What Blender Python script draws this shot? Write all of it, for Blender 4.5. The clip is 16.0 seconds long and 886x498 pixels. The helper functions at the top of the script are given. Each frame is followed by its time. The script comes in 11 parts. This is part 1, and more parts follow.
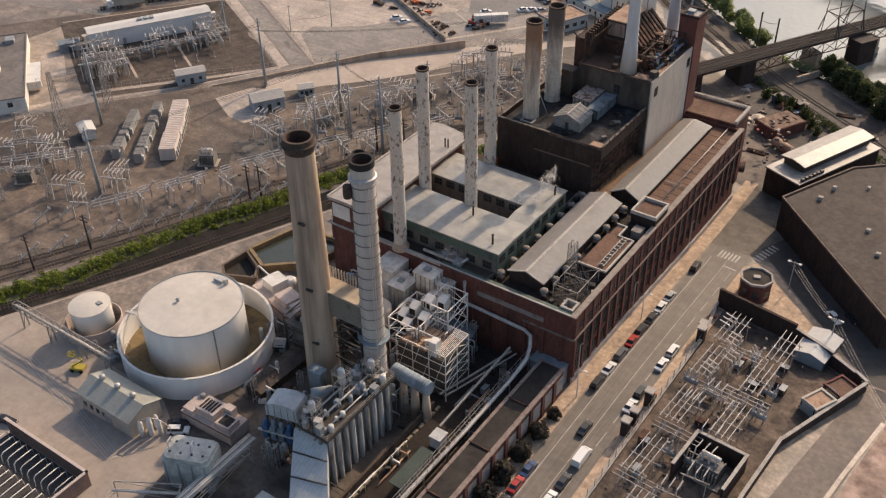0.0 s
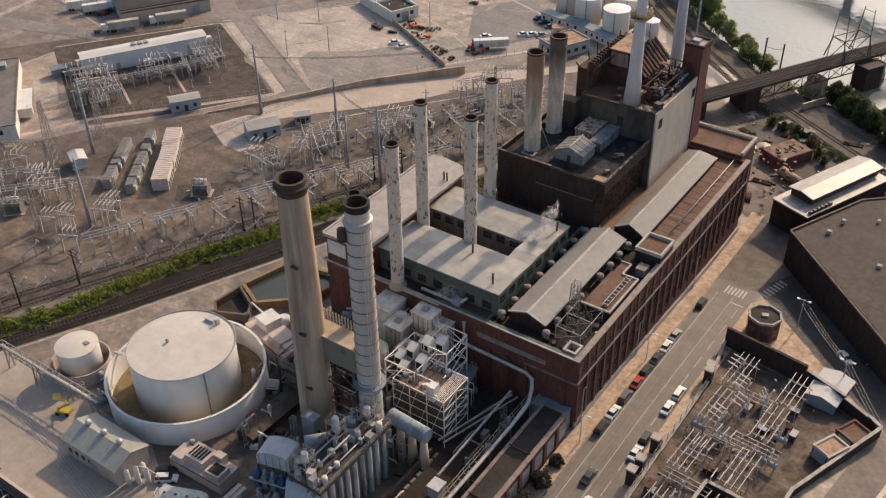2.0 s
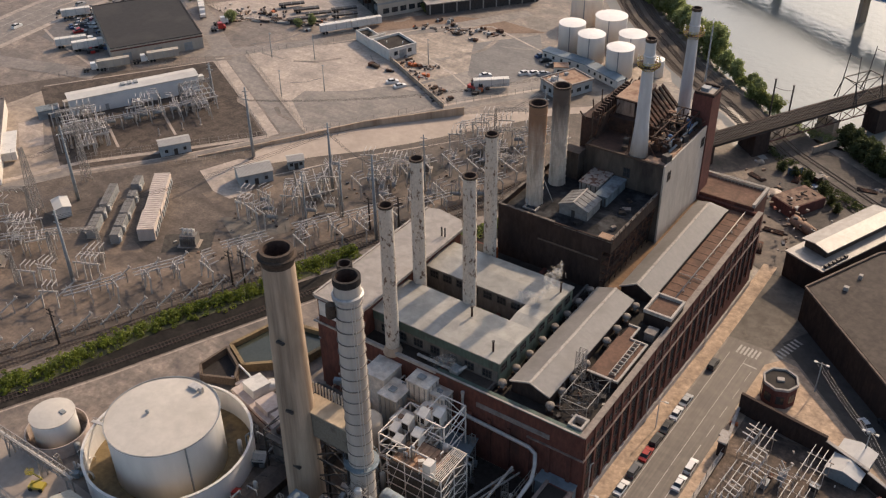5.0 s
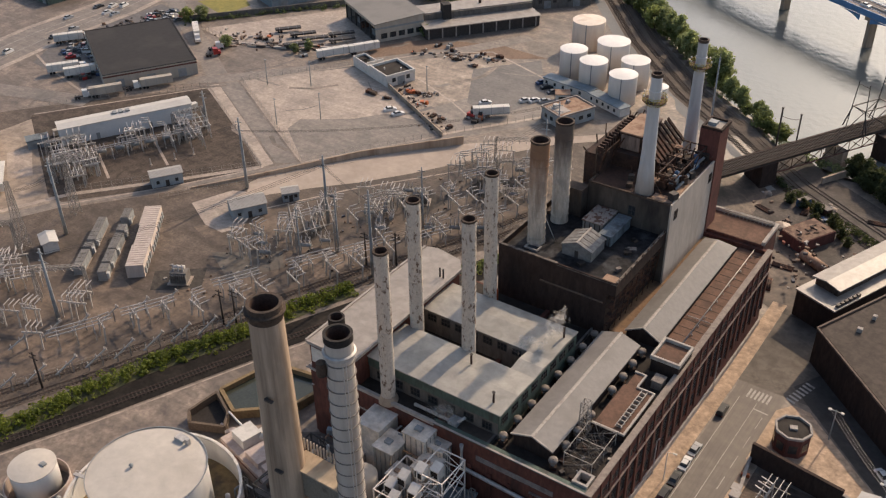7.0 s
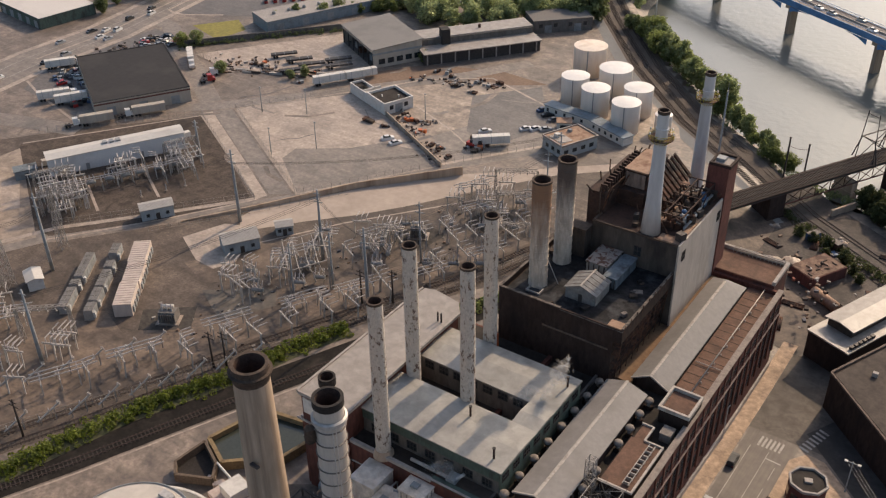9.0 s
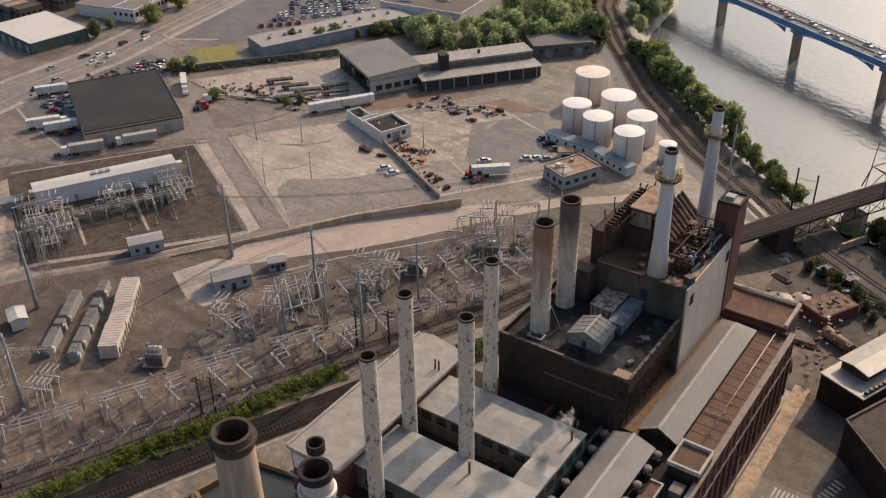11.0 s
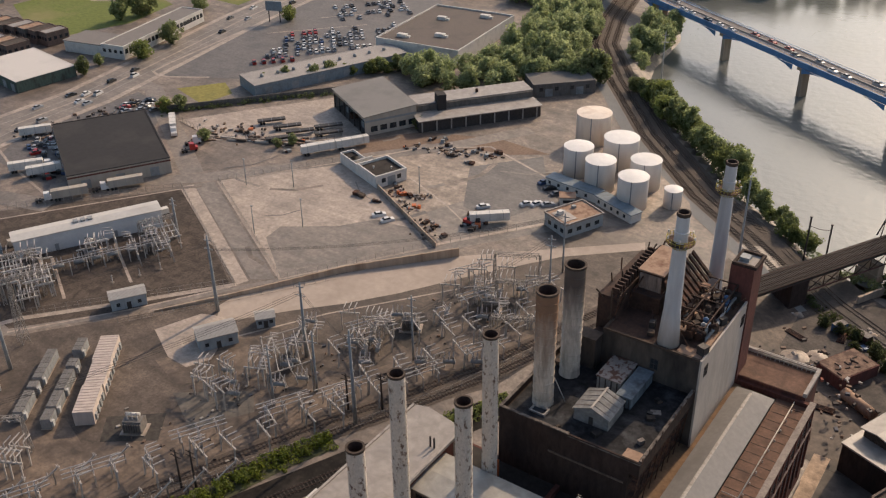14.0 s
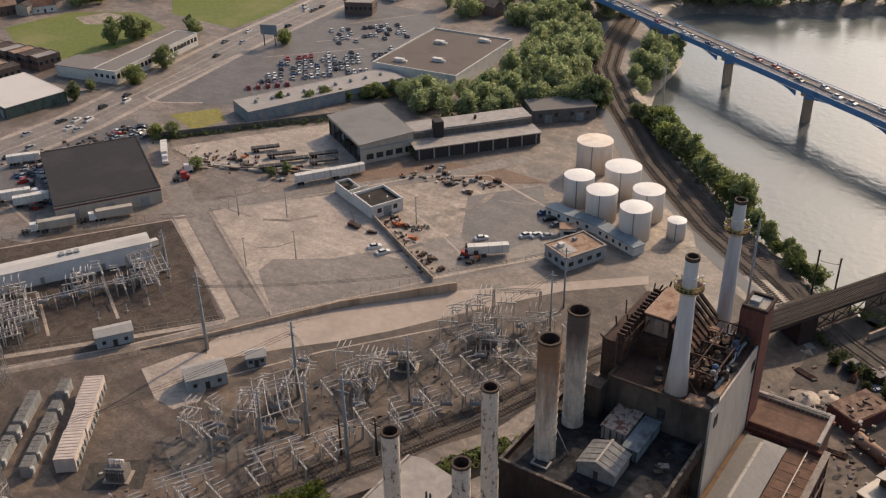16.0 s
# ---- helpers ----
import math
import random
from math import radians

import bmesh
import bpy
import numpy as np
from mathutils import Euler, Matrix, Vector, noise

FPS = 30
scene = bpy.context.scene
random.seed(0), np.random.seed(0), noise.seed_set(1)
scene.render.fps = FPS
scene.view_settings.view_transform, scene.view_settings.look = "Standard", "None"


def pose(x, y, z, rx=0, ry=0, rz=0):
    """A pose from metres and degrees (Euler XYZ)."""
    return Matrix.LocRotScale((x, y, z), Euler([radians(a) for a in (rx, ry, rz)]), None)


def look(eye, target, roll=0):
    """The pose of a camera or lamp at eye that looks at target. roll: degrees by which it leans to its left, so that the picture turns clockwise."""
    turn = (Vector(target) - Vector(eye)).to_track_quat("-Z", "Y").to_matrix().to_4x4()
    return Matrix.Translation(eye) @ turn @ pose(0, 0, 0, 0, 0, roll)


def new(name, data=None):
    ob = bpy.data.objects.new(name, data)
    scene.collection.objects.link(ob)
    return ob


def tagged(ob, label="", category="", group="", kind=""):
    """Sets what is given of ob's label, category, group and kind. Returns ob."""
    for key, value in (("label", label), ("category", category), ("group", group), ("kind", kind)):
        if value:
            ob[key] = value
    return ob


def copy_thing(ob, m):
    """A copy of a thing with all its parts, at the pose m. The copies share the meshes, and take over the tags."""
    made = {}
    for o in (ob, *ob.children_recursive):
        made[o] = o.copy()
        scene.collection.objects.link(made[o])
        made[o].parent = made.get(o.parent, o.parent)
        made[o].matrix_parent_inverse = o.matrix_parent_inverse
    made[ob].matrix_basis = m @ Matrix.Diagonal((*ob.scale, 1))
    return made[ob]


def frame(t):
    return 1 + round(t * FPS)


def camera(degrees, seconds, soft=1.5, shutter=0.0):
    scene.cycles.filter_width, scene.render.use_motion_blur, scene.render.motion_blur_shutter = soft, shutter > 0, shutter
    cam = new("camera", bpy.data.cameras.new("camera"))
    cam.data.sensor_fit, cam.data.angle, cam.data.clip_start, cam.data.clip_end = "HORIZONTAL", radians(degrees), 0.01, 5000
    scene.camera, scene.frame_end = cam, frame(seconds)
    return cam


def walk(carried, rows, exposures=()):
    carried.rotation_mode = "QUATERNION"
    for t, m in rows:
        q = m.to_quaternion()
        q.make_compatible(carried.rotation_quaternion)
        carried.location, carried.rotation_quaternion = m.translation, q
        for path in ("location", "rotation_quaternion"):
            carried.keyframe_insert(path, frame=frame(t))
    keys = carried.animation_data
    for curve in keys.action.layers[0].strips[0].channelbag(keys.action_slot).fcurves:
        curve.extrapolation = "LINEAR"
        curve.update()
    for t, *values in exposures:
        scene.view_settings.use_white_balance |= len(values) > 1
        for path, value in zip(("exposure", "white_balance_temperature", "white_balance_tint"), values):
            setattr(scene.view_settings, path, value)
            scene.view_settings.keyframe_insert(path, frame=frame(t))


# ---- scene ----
import collections
cam = camera(48.6, 16.0, soft=1.25)
# seconds, eye x, y, z, yaw, pitch, roll
ROWS = [
    (0.0, 68.27, -143.91, 152.15, 35.183, -36.245, -0.882),
    (1.0, 65.92, -140.26, 152.37, 35.169, -35.853, -0.854),
    (2.0, 63.45, -136.41, 152.57, 35.161, -35.458, -0.837),
    (3.0, 60.88, -132.37, 152.75, 35.158, -35.058, -0.830),
    (4.0, 58.23, -128.18, 152.91, 35.158, -34.653, -0.829),
    (5.0, 55.49, -123.85, 153.06, 35.160, -34.243, -0.835),
    (6.0, 52.70, -119.42, 153.18, 35.162, -33.827, -0.845),
    (7.0, 49.85, -114.90, 153.29, 35.163, -33.404, -0.858),
    (8.0, 46.97, -110.31, 153.38, 35.162, -32.975, -0.873),
    (9.0, 44.06, -105.69, 153.45, 35.156, -32.538, -0.888),
    (10.0, 41.14, -101.06, 153.50, 35.145, -32.094, -0.901),
    (11.0, 38.23, -96.44, 153.54, 35.128, -31.641, -0.912),
    (12.0, 35.32, -91.85, 153.57, 35.101, -31.179, -0.918),
    (13.0, 32.44, -87.32, 153.58, 35.065, -30.707, -0.919),
    (14.0, 29.60, -82.87, 153.58, 35.017, -30.226, -0.913),
    (15.0, 26.80, -78.53, 153.57, 34.957, -29.735, -0.898),
    (16.0, 24.08, -74.32, 153.54, 34.882, -29.232, -0.872),
]
walk(cam, [(t, pose(x, y, z, 90 + pitch, 0, yaw) @ pose(0, 0, 0, 0, 0, roll)) for t, x, y, z, yaw, pitch, roll in ROWS], ((0.0, 0.34), (3.5, 0.28), (8.0, 0.17), (12.5, 0.06), (16.0, 0.0)))

# ---- light: low evening sun along the street, clear pale sky ----
SUN_EL, SUN_TO = 33.0, Vector((0.07, 1.0, 0.0)).normalized()
world = bpy.data.worlds.new("sky")
scene.world = world
world.use_nodes = True
wn = world.node_tree.nodes
sky = wn.new("ShaderNodeTexSky")
sky.sky_type, sky.sun_disc = "NISHITA", False
sky.sun_elevation, sky.sun_rotation = radians(SUN_EL), math.atan2(SUN_TO.x, SUN_TO.y)
sky.dust_density, sky.ozone_density, sky.air_density = 3.0, 1.0, 1.0
world.node_tree.links.new(sky.outputs[0], wn["Background"].inputs[0])
wn["Background"].inputs[1].default_value = 0.15
sun_data = bpy.data.lights.new("sun", "SUN")
sun_data.energy, sun_data.angle, sun_data.color = 3.4, radians(0.6), (1.0, 0.77, 0.55)
sun = new("sun", sun_data)
sun_dir = (SUN_TO * math.cos(radians(SUN_EL)) + Vector((0, 0, math.sin(radians(SUN_EL))))).normalized()
sun.matrix_world = look(sun_dir * 400, (0, 0, 0))

# ---- materials ----
def mat(name, rgb, rgb2=None, var=0.22, scale=0.25, fine=2.5, rough=0.88, metal=0.0, bump=0.25, streak=1.0, edge=(0.5, 0.68), rand=0.0, spec=0.3):
    """A surface with grain at two scales; rgb2 comes in as stains with their own outline; streak below 1 draws them out downwards."""
    m = bpy.data.materials.new(name)
    m.use_nodes = True
    nt = m.node_tree
    n, l = nt.nodes, nt.links
    b = n["Principled BSDF"]
    geo = n.new("ShaderNodeNewGeometry")
    mp = n.new("ShaderNodeMapping")
    mp.inputs["Scale"].default_value = (1, 1, streak)
    l.new(geo.outputs["Position"], mp.inputs["Vector"])
    big, small = n.new("ShaderNodeTexNoise"), n.new("ShaderNodeTexNoise")
    for t, s, d in ((big, scale, 6), (small, fine, 4)):
        t.inputs["Scale"].default_value, t.inputs["Detail"].default_value, t.inputs["Roughness"].default_value = s, d, 0.62
        l.new(mp.outputs[0], t.inputs["Vector"])
    lo, hi = [c * (1 - var) for c in rgb], [min(1, c * (1 + var)) for c in rgb]
    r1 = n.new("ShaderNodeValToRGB")
    r1.color_ramp.elements[0].position, r1.color_ramp.elements[1].position = 0.32, 0.68
    r1.color_ramp.elements[0].color, r1.color_ramp.elements[1].color = (*lo, 1), (*hi, 1)
    l.new(small.outputs[0], r1.inputs[0])
    out = r1.outputs[0]
    if rgb2:
        r2 = n.new("ShaderNodeValToRGB")
        r2.color_ramp.elements[0].position, r2.color_ramp.elements[1].position = edge
        l.new(big.outputs[0], r2.inputs[0])
        mx = n.new("ShaderNodeMix")
        mx.data_type = "RGBA"
        l.new(r2.outputs[0], mx.inputs[0])
        l.new(out, mx.inputs[6])
        mx.inputs[7].default_value = (*rgb2, 1)
        out = mx.outputs[2]
    else:
        mx = n.new("ShaderNodeMix")
        mx.data_type, mx.blend_type = "RGBA", "MULTIPLY"
        r2 = n.new("ShaderNodeValToRGB")
        r2.color_ramp.elements[0].position, r2.color_ramp.elements[1].position = 0.3, 0.7
        r2.color_ramp.elements[0].color = (1 - var, 1 - var, 1 - var, 1)
        l.new(big.outputs[0], r2.inputs[0])
        mx.inputs[0].default_value = 1
        l.new(out, mx.inputs[6])
        l.new(r2.outputs[0], mx.inputs[7])
        out = mx.outputs[2]
    if rand:
        oi, hs = n.new("ShaderNodeObjectInfo"), n.new("ShaderNodeHueSaturation")
        mr = n.new("ShaderNodeMapRange")
        mr.inputs[3].default_value, mr.inputs[4].default_value = 1 - rand, 1 + rand
        l.new(oi.outputs["Random"], mr.inputs[0])
        l.new(mr.outputs[0], hs.inputs["Value"])
        l.new(out, hs.inputs["Color"])
        out = hs.outputs[0]
    l.new(out, b.inputs["Base Color"])
    b.inputs["Roughness"].default_value, b.inputs["Metallic"].default_value = rough, metal
    b.inputs["Specular IOR Level"].default_value = spec
    if bump:
        bp = n.new("ShaderNodeBump")
        bp.inputs["Strength"].default_value, bp.inputs["Distance"].default_value = bump, 0.08
        l.new(small.outputs[0], bp.inputs["Height"])
        l.new(bp.outputs[0], b.inputs["Normal"])
    return m


def seamed(name, rgb, rgb2, gap, axis, var=0.1, rough=0.6, metal=0.2, depth=0.5, dark=0.7):
    """Sheet metal with standing seams or ribs every gap metres along the axis."""
    m = mat(name, rgb, rgb2, var=var, scale=0.12, fine=1.2, rough=rough, metal=metal, bump=0.1, edge=(0.52, 0.8))
    nt = m.node_tree
    n, l = nt.nodes, nt.links
    geo, sep = n.new("ShaderNodeNewGeometry"), n.new("ShaderNodeSeparateXYZ")
    l.new(geo.outputs["Position"], sep.inputs[0])
    dv, fr, lt = n.new("ShaderNodeMath"), n.new("ShaderNodeMath"), n.new("ShaderNodeMath")
    dv.operation, fr.operation, lt.operation = "DIVIDE", "FRACT", "LESS_THAN"
    dv.inputs[1].default_value, lt.inputs[1].default_value = gap, 0.16
    l.new(sep.outputs["XYZ".index(axis)], dv.inputs[0])
    l.new(dv.outputs[0], fr.inputs[0])
    l.new(fr.outputs[0], lt.inputs[0])
    b = n["Principled BSDF"]
    src = b.inputs["Base Color"].links[0].from_socket
    mx = n.new("ShaderNodeMix")
    mx.data_type, mx.blend_type = "RGBA", "MULTIPLY"
    l.new(lt.outputs[0], mx.inputs[0])
    l.new(src, mx.inputs[6])
    mx.inputs[7].default_value = (dark, dark, dark, 1)
    l.new(mx.outputs[2], b.inputs["Base Color"])
    bp = n.new("ShaderNodeBump")
    bp.inputs["Strength"].default_value, bp.inputs["Distance"].default_value = depth, 0.05
    l.new(lt.outputs[0], bp.inputs["Height"])
    l.new(bp.outputs[0], b.inputs["Normal"])
    return m


GROUND = mat("bare_ground", (0.222, 0.171, 0.131), (0.142, 0.109, 0.085), scale=0.05, fine=0.9, var=0.25, rough=0.62, spec=0.6, edge=(0.42, 0.6))
GRAVEL = mat("substation_gravel", (0.128, 0.096, 0.073), (0.068, 0.052, 0.041), scale=0.035, fine=1.6, var=0.3, edge=(0.42, 0.66), rough=0.75, spec=0.4)
DIRT = mat("pale_dirt", (0.31, 0.24, 0.18), (0.20, 0.155, 0.118), scale=0.06, fine=0.7, var=0.22, rough=0.6, spec=0.6)
PALE = mat("pale_concrete", (0.39, 0.31, 0.245), (0.285, 0.23, 0.185), scale=0.08, fine=0.6, var=0.14, rough=0.6, spec=0.6)
WALKWAY = mat("sidewalk_concrete", (0.42, 0.305, 0.212), (0.26, 0.19, 0.138), scale=0.16, fine=0.9, var=0.16, edge=(0.5, 0.72))
ASPHALT = mat("asphalt", (0.13, 0.11, 0.095), (0.095, 0.082, 0.072), scale=0.07, fine=0.8, var=0.18, rough=0.58, spec=0.6)
ASPHALT2 = mat("worn_asphalt", (0.215, 0.176, 0.142), (0.155, 0.13, 0.107), scale=0.06, fine=0.5, var=0.16, rough=0.58, spec=0.6)
STREET = mat("street_asphalt", (0.148, 0.124, 0.103), (0.115, 0.097, 0.082), scale=0.12, fine=0.5, var=0.14, rough=0.7, spec=0.35)
PAINT = mat("road_paint", (0.40, 0.365, 0.33), (0.2, 0.18, 0.16), scale=0.6, fine=2, var=0.1)
BALLAST = mat("track_ballast", (0.10, 0.077, 0.06), (0.055, 0.044, 0.036), scale=0.2, fine=2.2, var=0.3)
RAIL = mat("rail_steel", (0.16, 0.11, 0.085), var=0.2, rough=0.5, metal=0.7)
SLEEPER = mat("sleeper_wood", (0.07, 0.055, 0.045), var=0.3)
GRASS = mat("mown_grass", (0.13, 0.155, 0.035), (0.21, 0.19, 0.075), scale=0.03, fine=0.5, var=0.2)
SCRUB = mat("scrub_ground", (0.075, 0.075, 0.035), (0.05, 0.05, 0.03), scale=0.1, fine=0.9, var=0.3)
BRICK = mat("dark_red_brick", (0.118, 0.044, 0.032), (0.062, 0.029, 0.023), scale=0.18, fine=1.4, var=0.28, streak=0.35)
BRICK2 = mat("brown_black_brick", (0.046, 0.030, 0.024), (0.026, 0.019, 0.017), scale=0.2, fine=1.2, var=0.3, streak=0.35, spec=0.2)
BRICKRED = mat("red_brick", (0.135, 0.052, 0.041), (0.085, 0.036, 0.031), scale=0.2, fine=1.5, var=0.22, streak=0.4)
STONE = mat("limestone_trim", (0.36, 0.32, 0.28), (0.23, 0.20, 0.18), scale=0.5, fine=2, var=0.15)
WHITEWALL = mat("cream_painted_wall", (0.46, 0.40, 0.34), (0.33, 0.28, 0.235), scale=0.12, fine=0.8, var=0.1, streak=0.3)
TAR = mat("tar_roof", (0.034, 0.028, 0.024), (0.055, 0.046, 0.039), scale=0.12, fine=0.9, var=0.2, spec=0.2)
BROWNROOF = mat("brown_roof", (0.15, 0.085, 0.058), (0.095, 0.057, 0.041), scale=0.25, fine=1.3, var=0.15, spec=0.25)
ROOFMETAL = mat("pale_sheet_roof", (0.225, 0.208, 0.193), (0.18, 0.164, 0.15), scale=0.12, fine=0.9, var=0.08, rough=0.65, spec=0.25, bump=0.08)
ROOFWHITE = mat("white_membrane_roof", (0.30, 0.279, 0.243), (0.235, 0.222, 0.192), scale=0.09, fine=0.5, var=0.08, rough=0.5, spec=0.6, bump=0.1)
ROOFPALE = mat("pale_pink_roof", (0.30, 0.258, 0.22), (0.23, 0.198, 0.17), scale=0.08, fine=0.5, var=0.1, rough=0.52, spec=0.6, bump=0.1)
GREENMETAL = mat("green_sheet_metal", (0.075, 0.105, 0.085), (0.05, 0.05, 0.042), scale=0.4, fine=2, var=0.2, rough=0.6, streak=0.4)
GREYWALL = mat("grey_block_wall", (0.14, 0.125, 0.11), (0.08, 0.07, 0.062), scale=0.25, fine=1.2, var=0.22, streak=0.35)
CONCRETE = mat("aged_concrete", (0.43, 0.325, 0.235), (0.25, 0.175, 0.12), scale=0.16, fine=0.8, var=0.14, streak=0.06)
STACKWHITE = mat("peeling_white_paint", (0.53, 0.462, 0.385), (0.15, 0.095, 0.068), scale=1.2, fine=3, var=0.16, streak=0.55, edge=(0.555, 0.635))
STACKCLEAN = mat("white_stack_paint", (0.56, 0.54, 0.52), (0.42, 0.39, 0.37), scale=0.2, fine=1, var=0.08, streak=0.15)
STEELPALE = mat("ribbed_stack_steel", (0.47, 0.415, 0.36), (0.30, 0.25, 0.21), scale=0.3, fine=1.2, var=0.12, streak=0.15, rough=0.6)
FLUE = mat("rusty_flue_lining", (0.075, 0.045, 0.034), (0.035, 0.024, 0.02), scale=0.6, fine=2, var=0.25)
SOOT = mat("soot", (0.034, 0.028, 0.025), var=0.3)
SOOTBROWN = mat("sooty_rim", (0.075, 0.052, 0.038), (0.03, 0.024, 0.02), scale=0.6, fine=2, var=0.3)
TANKWHITE = mat("white_tank_paint", (0.74, 0.715, 0.68), (0.64, 0.61, 0.575), scale=0.1, fine=0.5, var=0.05, streak=0.25, rough=0.55)
RUST = mat("rust_sheet", (0.10, 0.048, 0.030), (0.03, 0.019, 0.016), scale=0.45, fine=1.6, var=0.35, edge=(0.42, 0.6))
RUSTDARK = mat("dark_rusted_steel", (0.06, 0.034, 0.025), (0.025, 0.018, 0.016), scale=0.5, fine=2, var=0.3)
RUSTPALE = mat("rusty_pale_roof", (0.33, 0.215, 0.145), (0.17, 0.085, 0.052), scale=0.35, fine=1.2, var=0.15)
GALV = mat("galvanised_steel", (0.48, 0.45, 0.42), var=0.15, fine=1.5, rough=0.55, metal=0.25, bump=0.05)
LATTICE = mat("weathered_lattice", (0.35, 0.315, 0.28), var=0.2, fine=1.2, rough=0.6, metal=0.15, bump=0.0)
DARKSTEEL = mat("dark_steel", (0.07, 0.062, 0.058), var=0.25, fine=1.5, rough=0.6, metal=0.3)
PORCELAIN = mat("insulator_porcelain", (0.46, 0.42, 0.39), var=0.12, rough=0.35)
WHITEPAINT = mat("white_paint", (0.61, 0.575, 0.525), (0.48, 0.45, 0.405), scale=0.4, fine=1.5, var=0.07, rough=0.6)
GREYPAINT = mat("grey_machine_paint", (0.26, 0.27, 0.27), (0.19, 0.19, 0.185), scale=0.4, fine=1.4, var=0.1, rough=0.55)
BLUEGREY = mat("blue_grey_paint", (0.20, 0.235, 0.255), (0.15, 0.17, 0.18), scale=0.4, fine=1.4, var=0.12, rough=0.55)
BLUE = mat("blue_paint", (0.06, 0.12, 0.22), var=0.15, rough=0.5)
BRIDGEBLUE = mat("bridge_blue_paint", (0.10, 0.21, 0.38), (0.07, 0.15, 0.27), scale=0.2, var=0.12, rough=0.55)
TIMBER = mat("creosoted_timber", (0.055, 0.043, 0.036), var=0.3, streak=0.2)
OCHRE = mat("ochre_steel_edge", (0.22, 0.155, 0.08), (0.12, 0.085, 0.05), scale=0.5, var=0.2)
BASIN = mat("basin_water", (0.05, 0.055, 0.042), var=0.15, rough=0.12, bump=0.03, spec=0.5)
PINK = mat("faded_pink_panels", (0.46, 0.375, 0.33), (0.36, 0.29, 0.255), scale=0.4, fine=1.2, var=0.1)
GLASSD = mat("dark_window_glass", (0.03, 0.033, 0.036), (0.06, 0.058, 0.055), scale=0.5, fine=1, var=0.3, rough=0.2, spec=0.5, bump=0.02)
RED = mat("red_paint", (0.42, 0.045, 0.035), var=0.1, rough=0.45)
YELLOW = mat("yellow_paint", (0.42, 0.33, 0.06), var=0.1, rough=0.5)
ORANGE = mat("orange_paint", (0.50, 0.14, 0.05), var=0.1, rough=0.5)
TYRE = mat("tyre_rubber", (0.025, 0.024, 0.023), var=0.2)
BARK = mat("bark", (0.075, 0.058, 0.044), var=0.3, fine=5)
LEAF = mat("leaf_green", (0.16, 0.185, 0.085), (0.25, 0.265, 0.135), scale=0.6, fine=1.8, var=0.35, rough=0.75, bump=0, rand=0.25)
LEAFLIGHT = mat("leaf_bright_green", (0.162, 0.186, 0.065), (0.102, 0.120, 0.046), scale=0.5, fine=1.8, var=0.35, rough=0.75, bump=0, rand=0.2)


def leafy(m, share=0.5):
    """Lets part of the light pass through the leaves."""
    n, l = m.node_tree.nodes, m.node_tree.links
    b, out = n["Principled BSDF"], n["Material Output"]
    tr, mix, hs = n.new("ShaderNodeBsdfTranslucent"), n.new("ShaderNodeMixShader"), n.new("ShaderNodeHueSaturation")
    hs.inputs["Value"].default_value, hs.inputs["Saturation"].default_value = 1.7, 1.05
    l.new(b.inputs["Base Color"].links[0].from_socket, hs.inputs["Color"])
    l.new(hs.outputs[0], tr.inputs["Color"])
    mix.inputs[0].default_value = share
    l.new(b.outputs[0], mix.inputs[1])
    l.new(tr.outputs[0], mix.inputs[2])
    l.new(mix.outputs[0], out.inputs["Surface"])
    return m


def mottle(m, scale, lo, hi, stretch=(1, 1, 1)):
    """Blotches, tracks and stains at a middle scale over a ground or roof surface."""
    n, l = m.node_tree.nodes, m.node_tree.links
    b = n["Principled BSDF"]
    src = b.inputs["Base Color"].links[0].from_socket
    geo, mp, nz, mr, mx = n.new("ShaderNodeNewGeometry"), n.new("ShaderNodeMapping"), n.new("ShaderNodeTexNoise"), n.new("ShaderNodeMapRange"), n.new("ShaderNodeMix")
    mp.inputs["Rotation"].default_value, mp.inputs["Scale"].default_value = (0, 0, 0.5), stretch
    nz.inputs["Scale"].default_value, nz.inputs["Detail"].default_value, nz.inputs["Roughness"].default_value, nz.inputs["Distortion"].default_value = scale, 5, 0.6, 0.6
    mr.inputs[1].default_value, mr.inputs[2].default_value, mr.inputs[3].default_value, mr.inputs[4].default_value = 0.36, 0.64, lo, hi
    mx.data_type, mx.blend_type = "RGBA", "MULTIPLY"
    mx.inputs[0].default_value = 1
    l.new(geo.outputs["Position"], mp.inputs["Vector"])
    l.new(mp.outputs[0], nz.inputs["Vector"])
    l.new(nz.outputs[0], mr.inputs[0])
    l.new(src, mx.inputs[6])
    l.new(mr.outputs[0], mx.inputs[7])
    l.new(mx.outputs[2], b.inputs["Base Color"])
    return m


for m in (GROUND, GRAVEL, DIRT, PALE, ASPHALT, ASPHALT2, WALKWAY):
    mottle(m, 0.9, 0.83, 1.13)
for m in (GROUND, GRAVEL, DIRT):
    mottle(m, 0.22, 0.72, 1.2)
    mottle(m, 0.12, 0.8, 1.12, (0.25, 2.2, 1))
for m in (PALE, ASPHALT, ASPHALT2):
    mottle(m, 0.16, 0.84, 1.1)
    mottle(m, 0.3, 0.86, 1.06, (0.12, 1.6, 1))
mottle(STREET, 0.5, 0.84, 1.08, (3, 0.1, 1))
mottle(WALKWAY, 0.5, 0.8, 1.12)
for m in (TAR, BROWNROOF, ROOFWHITE, ROOFPALE):
    mottle(m, 0.35, 0.82, 1.1)
leafy(LEAF), leafy(LEAFLIGHT)
